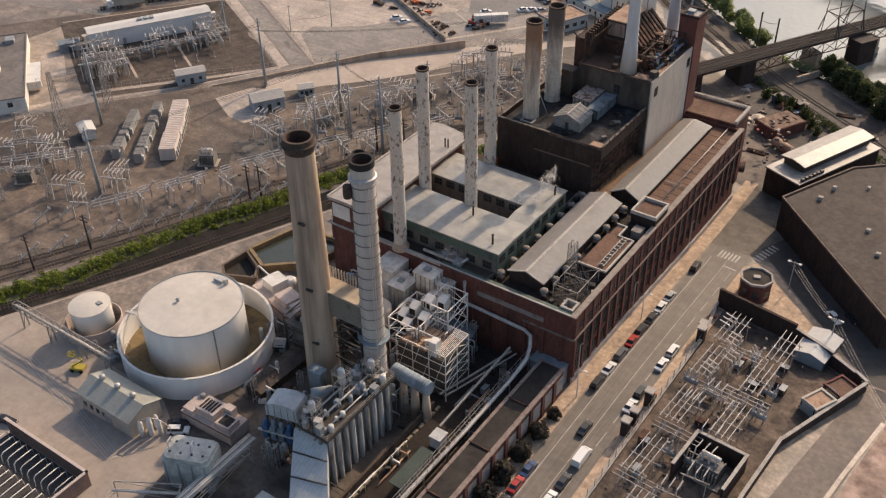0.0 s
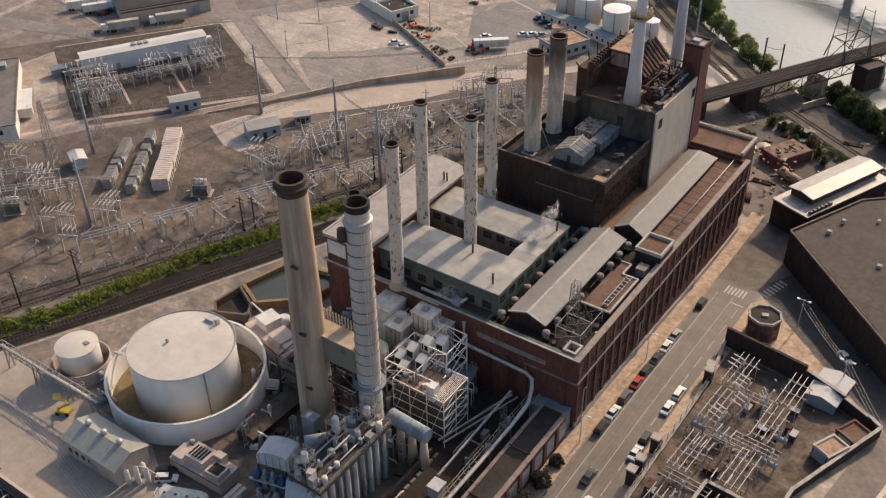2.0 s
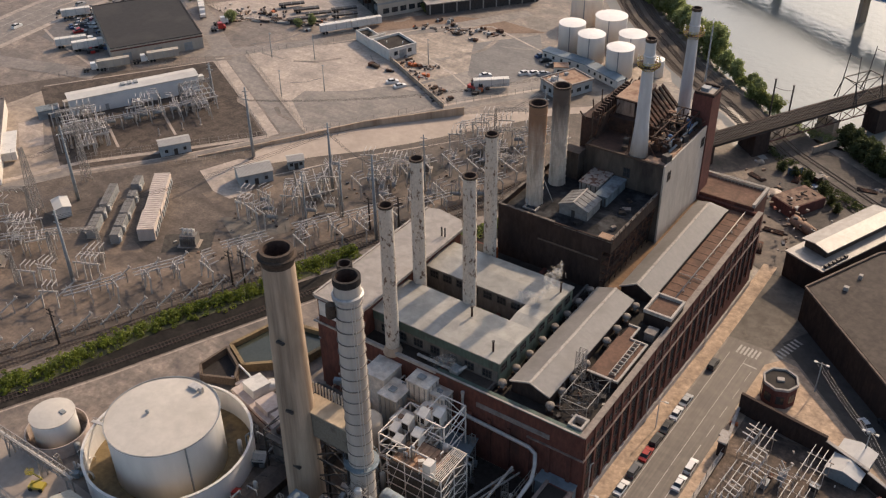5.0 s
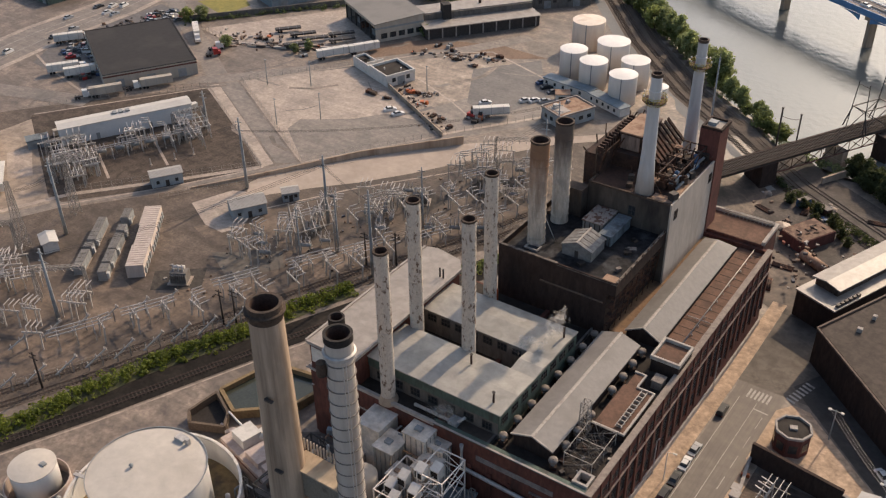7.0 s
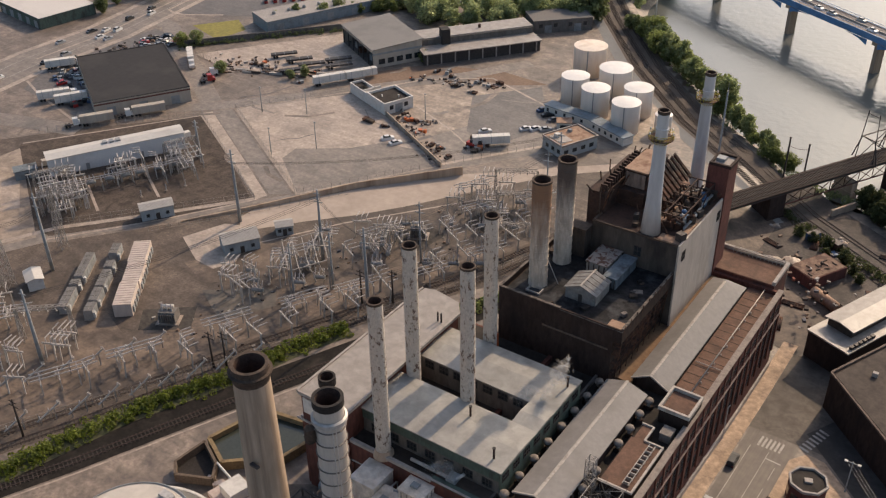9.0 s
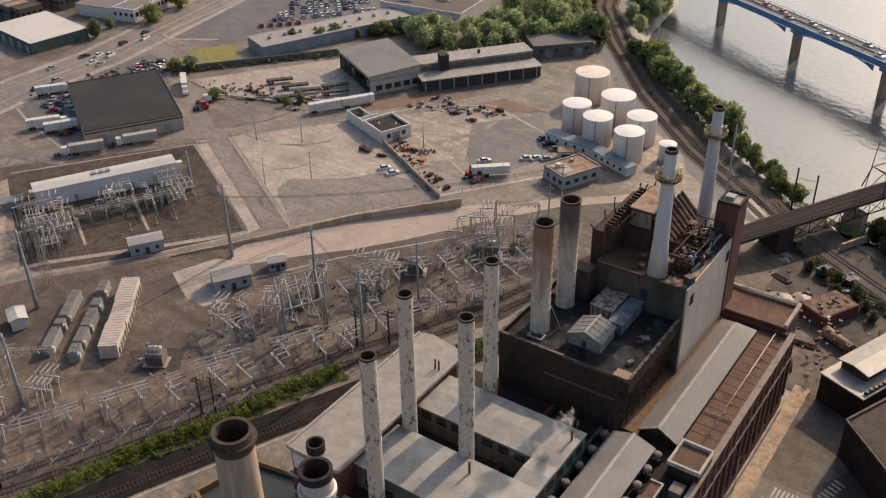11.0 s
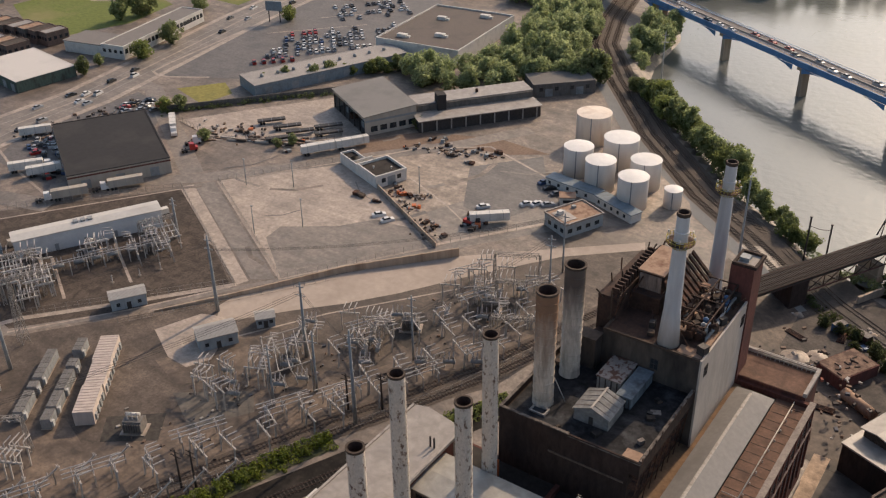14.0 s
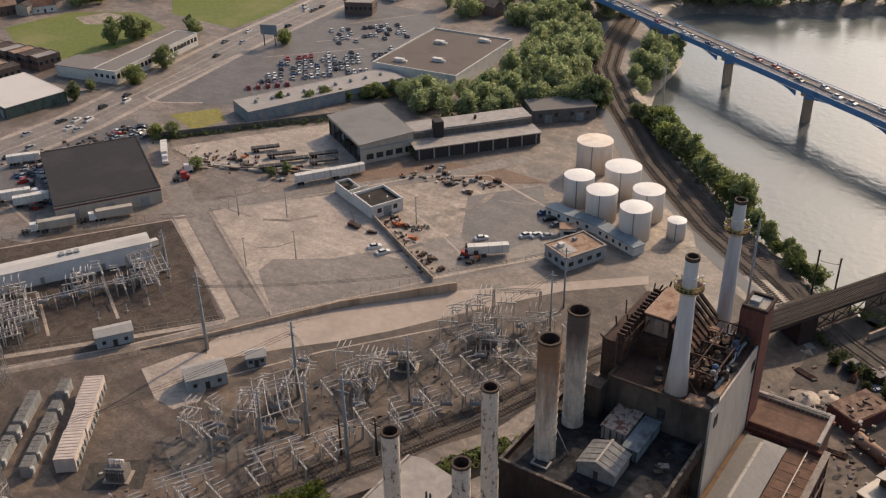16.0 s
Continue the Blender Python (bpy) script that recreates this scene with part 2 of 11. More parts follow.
DARKROOF = mat("dark_flat_roof", (0.066, 0.051, 0.041), (0.09, 0.07, 0.057), scale=0.1, fine=0.8, var=0.16)
mottle(DARKROOF, 0.35, 0.82, 1.1)
BEIGE = mat("beige_cladding", (0.40, 0.35, 0.29), (0.32, 0.28, 0.235), scale=0.15, fine=0.8, var=0.08, streak=0.3)

WATER = bpy.data.materials.new("river_water")
WATER.use_nodes = True
nt = WATER.node_tree
bs = nt.nodes["Principled BSDF"]
bs.inputs["Base Color"].default_value = (0.135, 0.14, 0.13, 1)
bs.inputs["Roughness"].default_value = 0.14
geo = nt.nodes.new("ShaderNodeNewGeometry")
wv, wb = nt.nodes.new("ShaderNodeTexNoise"), nt.nodes.new("ShaderNodeTexNoise")
wv.inputs["Scale"].default_value, wv.inputs["Detail"].default_value = 0.32, 6
wb.inputs["Scale"].default_value, wb.inputs["Detail"].default_value = 0.02, 3
for t in (wv, wb):
    nt.links.new(geo.outputs["Position"], t.inputs["Vector"])
bp = nt.nodes.new("ShaderNodeBump")
bp.inputs["Strength"].default_value, bp.inputs["Distance"].default_value = 0.6, 0.3
nt.links.new(wv.outputs[0], bp.inputs["Height"])
nt.links.new(bp.outputs[0], bs.inputs["Normal"])
rr = nt.nodes.new("ShaderNodeMapRange")
rr.inputs[1].default_value, rr.inputs[2].default_value, rr.inputs[3].default_value, rr.inputs[4].default_value = 0.35, 0.65, 0.05, 0.22
nt.links.new(wb.outputs[0], rr.inputs[0])
nt.links.new(rr.outputs[0], bs.inputs["Roughness"])


# ---- mesh helpers ----
class G:
    """Collects plain geometry for one mesh."""
    def __init__(self):
        self.v, self.f = [], []

    def add(self, verts, faces):
        k = len(self.v)
        self.v += [tuple(p) for p in verts]
        self.f += [tuple(k + i for i in f) for f in faces]
        return self

    def box(self, x0, x1, y0, y1, z0, z1, turn=0.0, at=None):
        p = [(x, y, z) for z in (z0, z1) for x, y in ((x0, y0), (x1, y0), (x1, y1), (x0, y1))]
        if turn:
            cx, cy = at or ((x0 + x1) / 2, (y0 + y1) / 2)
            c, s = math.cos(radians(turn)), math.sin(radians(turn))
            p = [(cx + c * (x - cx) - s * (y - cy), cy + s * (x - cx) + c * (y - cy), z) for x, y, z in p]
        return self.add(p, [(0, 3, 2, 1), (4, 5, 6, 7), (0, 1, 5, 4), (1, 2, 6, 5), (2, 3, 7, 6), (3, 0, 4, 7)])

    def prism(self, poly, z0, z1):
        n = len(poly)
        p = [(x, y, z0) for x, y in poly] + [(x, y, z1) for x, y in poly]
        return self.add(p, [tuple(range(n))[::-1], tuple(range(n, 2 * n))] + [(i, (i + 1) % n, n + (i + 1) % n, n + i) for i in range(n)])

    def bar(self, a, b, w=0.15, h=None):
        """A straight square member from a to b."""
        a, b = Vector(a), Vector(b)
        d = (b - a).normalized()
        side = d.cross(Vector((0, 0, 1)))
        side = side.normalized() if side.length > 1e-3 else Vector((1, 0, 0))
        up = side.cross(d).normalized()
        s, u = side * (w / 2), up * ((h or w) / 2)
        p = [q + i * s + j * u for q in (a, b) for i, j in ((-1, -1), (1, -1), (1, 1), (-1, 1))]
        return self.add(p, [(0, 3, 2, 1), (4, 5, 6, 7), (0, 1, 5, 4), (1, 2, 6, 5), (2, 3, 7, 6), (3, 0, 4, 7)])

    def turned(self, x, y, prof, n=20, caps=(True, True), axis="z", close=False):
        """A body turned about an upright axis; prof: (radius, z) from bottom to top."""
        k, m = len(self.v), len(prof)
        for r, z in prof:
            for i in range(n):
                a = 2 * math.pi * i / n
                self.v.append((x + r * math.cos(a), y + r * math.sin(a), z))
        for j in range(m - 1):
            for i in range(n):
                self.f.append((k + j * n + i, k + j * n + (i + 1) % n, k + (j + 1) * n + (i + 1) % n, k + (j + 1) * n + i))
        if caps[0]:
            self.f.append(tuple(k + i for i in range(n))[::-1])
        if caps[1]:
            self.f.append(tuple(k + (m - 1) * n + i for i in range(n)))
        return self

    def pipe(self, pts, r=0.15, n=8):
        """A round pipe along points."""
        pts = [Vector(p) for p in pts]
        k = len(self.v)
        for i, p in enumerate(pts):
            d = (pts[min(i + 1, len(pts) - 1)] - pts[max(i - 1, 0)]).normalized()
            s = d.cross(Vector((0, 0, 1)))
            s = s.normalized() if s.length > 1e-3 else Vector((1, 0, 0))
            u = s.cross(d).normalized()
            for q in range(n):
                a = 2 * math.pi * q / n
                self.v.append(tuple(p + r * (math.cos(a) * s + math.sin(a) * u)))
        for i in range(len(pts) - 1):
            for q in range(n):
                self.f.append((k + i * n + q, k + i * n + (q + 1) % n, k + (i + 1) * n + (q + 1) % n, k + (i + 1) * n + q))
        self.f.append(tuple(k + q for q in range(n))[::-1])
        self.f.append(tuple(k + (len(pts) - 1) * n + q for q in range(n)))
        return self

    def gable(self, x0, x1, y0, y1, z0, z1, along="y", over=0.0, thick=0.25):
        """A pitched roof slab with its ridge along an axis, eaves at z0, ridge at z1."""
        if along == "y":
            xm = (x0 + x1) / 2
            sec = [(x0 - over, z0), (xm, z1), (x1 + over, z0), (x1 + over, z0 - thick), (xm, z1 - thick), (x0 - over, z0 - thick)]
            p = [(x, y, z) for y in (y0, y1) for x, z in sec]
        else:
            ym = (y0 + y1) / 2
            sec = [(y0 - over, z0), (ym, z1), (y1 + over, z0), (y1 + over, z0 - thick), (ym, z1 - thick), (y0 - over, z0 - thick)]
            p = [(x, y, z) for x in (x0, x1) for y, z in sec]
        return self.add(p, [(0, 1, 4, 5), (1, 2, 3, 4), (6, 11, 10, 7), (7, 10, 9, 8)] + [(i, 6 + i, 6 + (i + 1) % 6, (i + 1) % 6) for i in range(6)])

    def mesh(self, name, smooth=False):
        me = bpy.data.meshes.new(name)
        me.from_pydata(self.v, [], self.f)
        bm = bmesh.new()
        bm.from_mesh(me)
        bmesh.ops.recalc_face_normals(bm, faces=bm.faces)
        bm.to_mesh(me)
        bm.free()
        if smooth:
            me.polygons.foreach_set("use_smooth", [len(p.vertices) <= 4 for p in me.polygons])
        me.update()
        return me


def thing(name, label, category, at=(0, 0, 0), turn=0.0, group="", kind=""):
    ob = new(name)
    ob.matrix_basis = pose(*at, 0, 0, turn)
    ob.empty_display_size = 0.2
    return tagged(ob, label, category, group, kind)


def part(name, g, material, parent=None, label="", smooth=False):
    me = g.mesh(name, smooth) if isinstance(g, G) else g
    if material and not me.materials:
        me.materials.append(material)
    ob = new(name, me)
    ob.parent = parent
    return tagged(ob, label) if label else ob


def solo(name, g, material, label, category, group="", kind="", smooth=False):
    ob = part(name, g, material, None, "", smooth)
    return tagged(ob, label, category, group, kind)


def step(a, b, v):
    v = min(max((v - a) / (b - a), 0.0), 1.0)
    return v * v * (3 - 2 * v)
# ---- ground: one sheet with the river bed cut into it ----
NEAR_SHORE = [(900, -420), (300, 20), (120, 110), (50, 165), (8, 188), (-20, 193), (-39, 208), (-57, 221), (-82, 249), (-103, 270), (-133, 302), (-142, 330), (-148, 376), (-164, 411), (-184, 446)]
FAR_SHORE = [(-176, 470), (-130, 490), (-60, 540), (60, 620), (300, 760), (1400, 1000), (2500, 200)]
RIVER = NEAR_SHORE + FAR_SHORE


def river_depth(px, py):
    """Signed distance into the river, metres."""
    inside = np.zeros(px.shape, bool)
    best = np.full(px.shape, 1e9)
    for (ax, ay), (bx, by) in zip(RIVER, RIVER[1:] + RIVER[:1]):
        dx, dy = bx - ax, by - ay
        t = np.clip(((px - ax) * dx + (py - ay) * dy) / (dx * dx + dy * dy), 0, 1)
        best = np.minimum(best, np.hypot(px - ax - t * dx, py - ay - t * dy))
        cross = ((ay > py) != (by > py)) & (px < dx * (py - ay) / (by - ay + 1e-12) + ax)
        inside ^= cross
    return np.where(inside, best, -best)


def hgt(x, y):
    """The ground falls gently towards the river east of the power station."""
    return -4.0 * step(0, 90, y) * step(-44, -18, x)


def axis_steps(lo, hi, fine_lo, fine_hi, fine):
    a = list(np.arange(fine_lo, fine_hi + 0.01, fine))
    d, v = fine, fine_hi
    while v < hi:
        d *= 1.35
        v += d
        a.append(v)
    d, v = fine, fine_lo
    while v > lo:
        d *= 1.35
        v -= d
        a.insert(0, v)
    return np.array(a)


gx, gy = axis_steps(-3500, 3500, -480, 330, 5.0), axis_steps(-2500, 3500, -120, 790, 5.0)
GX, GY = np.meshgrid(gx, gy)
rd = river_depth(GX, GY)
GZ = np.array([[hgt(x, y) for x in gx] for y in gy])
GZ = GZ + np.where(rd > -4, -9.0 * np.clip((rd + 4) / 12, 0, 1), 0)
nx, ny = len(gx), len(gy)
gm = bpy.data.meshes.new("ground")
gm.from_pydata(np.stack([GX, GY, GZ], -1).reshape(-1, 3).tolist(), [], [(j * nx + i, j * nx + i + 1, (j + 1) * nx + i + 1, (j + 1) * nx + i) for j in range(ny - 1) for i in range(nx - 1)])
gm.materials.append(GROUND)
tagged(new("ground", gm), "bare brown-grey industrial ground with worn patches", "ground", kind="structure")

WATER_Z = -5.5
solo("water", G().add([(x, y, WATER_Z) for x, y in RIVER], [tuple(range(len(RIVER)))]), WATER, "wide pale river reflecting the evening sky", "river", kind="structure")


LAYERS = collections.Counter()


def layer(off):
    """Keeps flush ground surfaces of one level a hair apart."""
    LAYERS[off] += 1
    return off + 0.0003 * (LAYERS[off] - 1)


def patch(name, corners, material, label, category="pavement", off=0.03, nx=1, ny=1, kind="structure", parent=None):
    """A four-cornered sheet laid on the ground, divided so that it follows the slope."""
    off = layer(off)
    (ax, ay), (bx, by), (cx, cy), (dx, dy) = corners
    g, v = G(), []
    for j in range(ny + 1):
        for i in range(nx + 1):
            u, w = i / nx, j / ny
            x = (ax * (1 - u) + bx * u) * (1 - w) + (dx * (1 - u) + cx * u) * w
            y = (ay * (1 - u) + by * u) * (1 - w) + (dy * (1 - u) + cy * u) * w
            v.append((x, y, hgt(x, y) + off))
    g.add(v, [(j * (nx + 1) + i, j * (nx + 1) + i + 1, (j + 1) * (nx + 1) + i + 1, (j + 1) * (nx + 1) + i) for j in range(ny) for i in range(nx)])
    if parent:
        return part(name, g, material, parent)
    return solo(name, g, material, label, category, kind=kind)


def area(name, poly, material, label, category="pavement", off=0.03):
    off = layer(off)
    return solo(name, G().add([(x, y, hgt(x, y) + off) for x, y in poly], [tuple(range(len(poly)))]), material, label, category, kind="structure")


def ribbon(name, pts, width, material, label, category="road", off=0.04, parent=None, every=6.0, kind="structure"):
    """A strip of one width along a line, laid on the ground."""
    off = layer(off)
    line = []
    for (ax, ay), (bx, by) in zip(pts, pts[1:]):
        k = max(1, int(math.hypot(bx - ax, by - ay) / every))
        line += [(ax + (bx - ax) * i / k, ay + (by - ay) * i / k) for i in range(k)]
    line.append(pts[-1])
    v = []
    for i, (x, y) in enumerate(line):
        ax, ay = line[max(i - 1, 0)]
        bx, by = line[min(i + 1, len(line) - 1)]
        d = math.hypot(bx - ax, by - ay) or 1
        ox, oy = -(by - ay) / d * width / 2, (bx - ax) / d * width / 2
        v += [(x + ox, y + oy, hgt(x, y) + off), (x - ox, y - oy, hgt(x, y) + off)]
    g = G().add(v, [(2 * i, 2 * i + 1, 2 * i + 3, 2 * i + 2) for i in range(len(line) - 1)])
    if parent:
        return part(name, g, material, parent)
    return solo(name, g, material, label, category, kind=kind)


# the street beside the long brick building
patch("road", [(4.2, -140), (15.8, -140), (16.2, 72), (4.8, 72)], STREET, "grey two-lane street with worn paint", "road", 0.04, 2, 40)
patch("road", [(4.4, 72), (22, 72), (24, 108), (4.4, 108)], mottle(mat("crossing_asphalt", (0.135, 0.115, 0.096), (0.088, 0.075, 0.064), scale=0.1, fine=0.8, var=0.2, rough=0.8, spec=0.2), 0.3, 0.8, 1.15), "dark asphalt street crossing", "road", 0.04, 3, 8)
# Side street asphalt is darker than the street to deepen the building's shadow.
patch("road", [(16.2, 77), (97, -5), (109, 6), (25, 94)], mottle(mat("shadowed_side_street", (0.068, 0.06, 0.054), (0.05, 0.044, 0.04), scale=0.1, fine=0.8, var=0.16, rough=0.8, spec=0.25), 0.3, 0.85, 1.12), "asphalt side street, darkened for the building's shadow", "road", 0.05, 16, 4)
for pts, w, lab in (([(6.6, -140), (6.9, 66)], 0.16, "worn white parking line"), ([(10.9, -140), (11.1, 66)], 0.13, "faded white centre line")):
    ribbon("road_marking", pts, w, PAINT, lab, "road marking", 0.06)
for i in range(26):
    y = -138 + i * 7.8
    ribbon("road_marking", [(13.8, y), (13.85, y + 4.6)], 0.15, PAINT, "dashed white lane line", "road marking", 0.06)
ribbon("road_marking", [(11.2, 63.6), (14.6, 63.3)], 0.4, PAINT, "white stop line", "road marking", 0.06)
for i in range(6):
    x = 8.0 + i * 0.95
    patch("road_marking", [(x, 67.0), (x + 0.5, 66.8), (x + 0.6, 70.4), (x + 0.1, 70.6)], PAINT, "white crosswalk bar", "road marking", 0.07)
for i in range(7):
    x, y = 15.9 + i * 0.36, 71.6 + i * 1.36
    patch("road_marking", [(x, y), (x + 2.3, y - 0.9), (x + 2.55, y - 0.3), (x + 0.25, y + 0.6)], PAINT, "white crosswalk bar", "road marking", 0.08)


def slab_row(name, x0, x1, y0, y1, material, label, h=0.14):
    """A raised pavement with a kerb, as a draped slab."""
    n = max(2, int((y1 - y0) / 6))
    v, f = [], []
    for i in range(n + 1):
        y = y0 + (y1 - y0) * i / n
        z = hgt((x0 + x1) / 2, y)
        v += [(x0, y, z - 0.2), (x0, y, z + h), (x1, y, z + h), (x1, y, z - 0.2)]
    for i in range(n):
        k = 4 * i
        f += [(k, k + 4, k + 5, k + 1), (k + 1, k + 5, k + 6, k + 2), (k + 2, k + 6, k + 7, k + 3)]
    f += [(0, 1, 2, 3), (4 * n, 4 * n + 3, 4 * n + 2, 4 * n + 1)]
    return solo(name, G().add(v, f), material, label, "pavement", kind="structure")


slab_row("pavement", 0.6, 4.3, -140, 108, WALKWAY, "sunlit worn concrete pavement with a kerb")
slab_row("pavement", 16.0, 18.4, -140, 46, WALKWAY, "narrow concrete pavement beside a fence")
area("pavement", [(15.6, 46), (36, 44), (52, 40), (41.7, 50.5), (30.8, 61.3), (22.4, 69.6), (18.4, 70.2), (15.6, 66)], WALKWAY, "triangular concrete forecourt round a small booth", off=0.16)
# Dusty brown, taken darker to carry the shadows lying on this yard.
DUSTY = mottle(mat("dusty_yard", (0.135, 0.098, 0.073), (0.062, 0.047, 0.037), scale=0.09, fine=0.9, var=0.25, rough=0.7, edge=(0.4, 0.6)), 0.25, 0.65, 1.2)
patch("yard", [(2, 104), (40, 104), (26, 172), (-30, 165)], DUSTY, "dusty brown yard by the river", "yard", 0.11, 36, 40)
PINKGROUND = mottle(mat("pinkish_slab", (0.33, 0.225, 0.18), (0.13, 0.075, 0.055), scale=0.055, fine=0.5, var=0.2, rough=0.7, edge=(0.5, 0.6)), 0.2, 0.75, 1.15)
patch("road", [(40, -60), (51, -60), (62, 38), (54, 38)], mat("lane_asphalt", (0.175, 0.142, 0.118), (0.12, 0.10, 0.085), scale=0.09, fine=0.8, var=0.2), "narrow worn access lane", "road", 0.05, 3, 16)
# Second dusty sheet, laid to darken the ground where shadow falls.
patch("yard", [(-48, 128), (2, 104), (-30, 165), (-46, 176)], DUSTY, "dusty ground by the railway, coloured dark for shadow", "yard", 0.12, 48, 40)
patch("yard", [(51.6, -60), (61.6, 30), (140, 10), (120, -60)], PINKGROUND, "cracked pinkish slab with reddish stains", "yard", 0.07, 12, 12)
ribbon("verge", [(51.6, -50), (55.4, -12), (57.6, 6), (60.6, 27)], 0.9, PALE, "sandy verge along the lane", "verge", 0.09)

# the fields west of the plant
SERVICE = mottle(mat("service_concrete", (0.40, 0.325, 0.265), (0.345, 0.28, 0.228), scale=0.05, fine=0.5, var=0.08), 0.12, 0.9, 1.06)
area("substation_ground", [(-142, -48), (-250, -48), (-250, 0), (-193, 30), (-155, 78), (-112, 128), (-72, 168), (-58, 150), (-72, 84), (-100, 40), (-108, 20), (-135, -30)], GRAVEL, "dark gravel substation ground with tyre marks", "ground", 0.02)
area("road", [(-151, 65), (-138, 81), (-127.8, 92), (-118, 105), (-104, 127), (-88.5, 149), (-69, 166.6), (-71, 171), (-91, 153.5), (-115, 132), (-128, 118), (-138.3, 104.8), (-156.6, 77.7), (-157, 72)], SERVICE, "pale concrete service road", "road", 0.045)
area("road", [(-242, -60), (-250, -58), (-214, 4), (-198.4, 35.2), (-179.2, 57.2), (-160.1, 81.2), (-125.5, 132), (-101, 165.4), (-80, 186), (-76, 182), (-99, 161.6), (-118, 136), (-140, 106.7), (-159, 80.2), (-175.5, 54), (-193.4, 31.8), (-207, 6)], ASPHALT2, "worn asphalt lane along the substation", "road", 0.05)
ribbon("pavement", [(-250, -60), (-215, 4), (-199, 36), (-180, 58.5), (-160.8, 82.6)], 2.0, PALE, "pale concrete path along a fence", "pavement", 0.07)
ribbon("pavement", [(-153.5, 92.5), (-126, 132.8), (-101.5, 166.5)], 1.6, PALE, "pale concrete path along a fence", "pavement", 0.07)
patch("road", [(-220.5, 121.9), (-216.9, 127.7), (-153.1, 91), (-159.2, 87)], ASPHALT2, "asphalt lane between two fenced yards", "road", 0.06)
patch("pavement", [(-224, 118), (-221, 122), (-159.2, 86), (-160.6, 82.6)], PALE, "pale sidewalk beside a fence", "pavement", 0.065)
patch("car_park", [(-215.7, 128.5), (-187.2, 166.9), (-125.2, 132.2), (-152, 91.7)], PALE, "empty pale concrete lot", "car park", 0.055)
area("car_park", [(-173, 108), (-174, 116), (-158.6, 126.4), (-151.5, 136.2), (-137, 138.5), (-125.6, 132.2), (-152, 92.2)], ASPHALT2, "darker asphalt part of an empty lot", "car park", 0.07)
area("substation_ground", [(-222, 117), (-261, 72), (-300, 20), (-254, -60), (-216, 4), (-199, 37), (-161, 82)], GRAVEL, "brown gravel round a fenced substation", "ground", 0.04)
area("substation_ground", [(-258, 65), (-222, 116.4), (-213, 113.4), (-161.4, 81), (-175, 58), (-197, 31.5), (-216, 34), (-236, 44)], mottle(mat("dark_gravel", (0.08, 0.062, 0.05), (0.046, 0.037, 0.031), scale=0.06, fine=1.4, var=0.3, rough=0.9, spec=0.2), 0.3, 0.7, 1.3), "very dark brown gravel in the fenced substation", "ground", 0.052)
area("yard", [(-186, 168), (-122, 134), (-100, 168), (-115, 192), (-150, 205), (-168, 186)], DIRT, "dusty yard with scattered scrap", "yard", 0.04)
area("yard", [(-140, 150), (-122, 134), (-100, 166), (-108, 182), (-128, 178)], ASPHALT2, "worn asphalt in a scrap yard", "yard", 0.06)
area("yard", [(-270, 160), (-232, 214), (-206, 200), (-196, 184), (-242, 154)], PALE, "bright concrete storage yard", "yard", 0.04)
area("car_park", [(-326, 205), (-323.5, 193), (-312, 192), (-296, 201.5), (-281, 208), (-247, 274), (-256, 332), (-290, 372), (-342, 372), (-333, 280)], ASPHALT, "large asphalt car park", "car park", 0.04)
MAIN = [(-296, 20), (-316, 70), (-323, 119), (-323, 156), (-333, 210), (-345, 272), (-350, 312), (-358, 372), (-376, 520), (-395, 800)]


def beside(pts, d):
    out = []
    for i, (x, y) in enumerate(pts):
        (ax, ay), (bx, by) = pts[max(i - 1, 0)], pts[min(i + 1, len(pts) - 1)]
        l = math.hypot(bx - ax, by - ay)
        out.append((x - (by - ay) / l * d, y + (bx - ax) / l * d))
    return out


ribbon("road", MAIN, 21, ASPHALT2, "broad pale main road", "road", 0.06)
for d in (-12.2, 12.2):
    ribbon("pavement", beside(MAIN, d), 3.0, PALE, "pale pavement along the main road", "pavement", 0.09)
ribbon("median", MAIN[2:8], 0.9, PALE, "pale median kerb in the main road", "kerb", 0.1)
for d in (-4.6, 4.6):
    ribbon("road_marking", beside(MAIN, d), 0.3, PAINT, "white lane line along a main road", "road marking", 0.09)
CURVE = [(-333, 276), (-326, 206), (-323.5, 193), (-318, 191), (-312, 192), (-296, 201.5)]
ribbon("kerb", CURVE, 1.4, PALE, "pale curving kerb round the car park", "kerb", 0.1)
for a, b in (((-318, 262), (-284, 300)), ((-312, 296), (-286, 326)), ((-318, 330), (-292, 372))):
    ribbon("kerb", [a, b], 0.7, PALE, "pale kerb strip in the car park", "kerb", 0.09)
area("yard", [(-147, 187), (-129, 209), (-109, 178), (-117, 157), (-132, 160)], ASPHALT, "dark patched asphalt in the scrap yard", "yard", 0.075)
area("yard", [(-186, 170), (-172, 196), (-140, 204), (-128, 212), (-150, 214), (-180, 204), (-196, 182)], mat("reddish_dirt", (0.20, 0.135, 0.095), (0.13, 0.09, 0.066), scale=0.12, fine=1.2, var=0.25), "reddish churned dirt with scrap", "yard", 0.055)
ribbon("road", [(-326, 182), (-306, 178), (-288, 166), (-262, 150), (-228, 128)], 8, ASPHALT2, "curving asphalt access road", "road", 0.065)
ribbon("road", [(-262, 92), (-222, 128), (-188, 168), (-160, 203), (-145, 228)], 7, ASPHALT2, "worn asphalt road past the yards", "road", 0.07)
ribbon("road", [(-440, -20), (-330, 60), (-250, 84)], 9, ASPHALT2, "worn asphalt road", "road", 0.07)
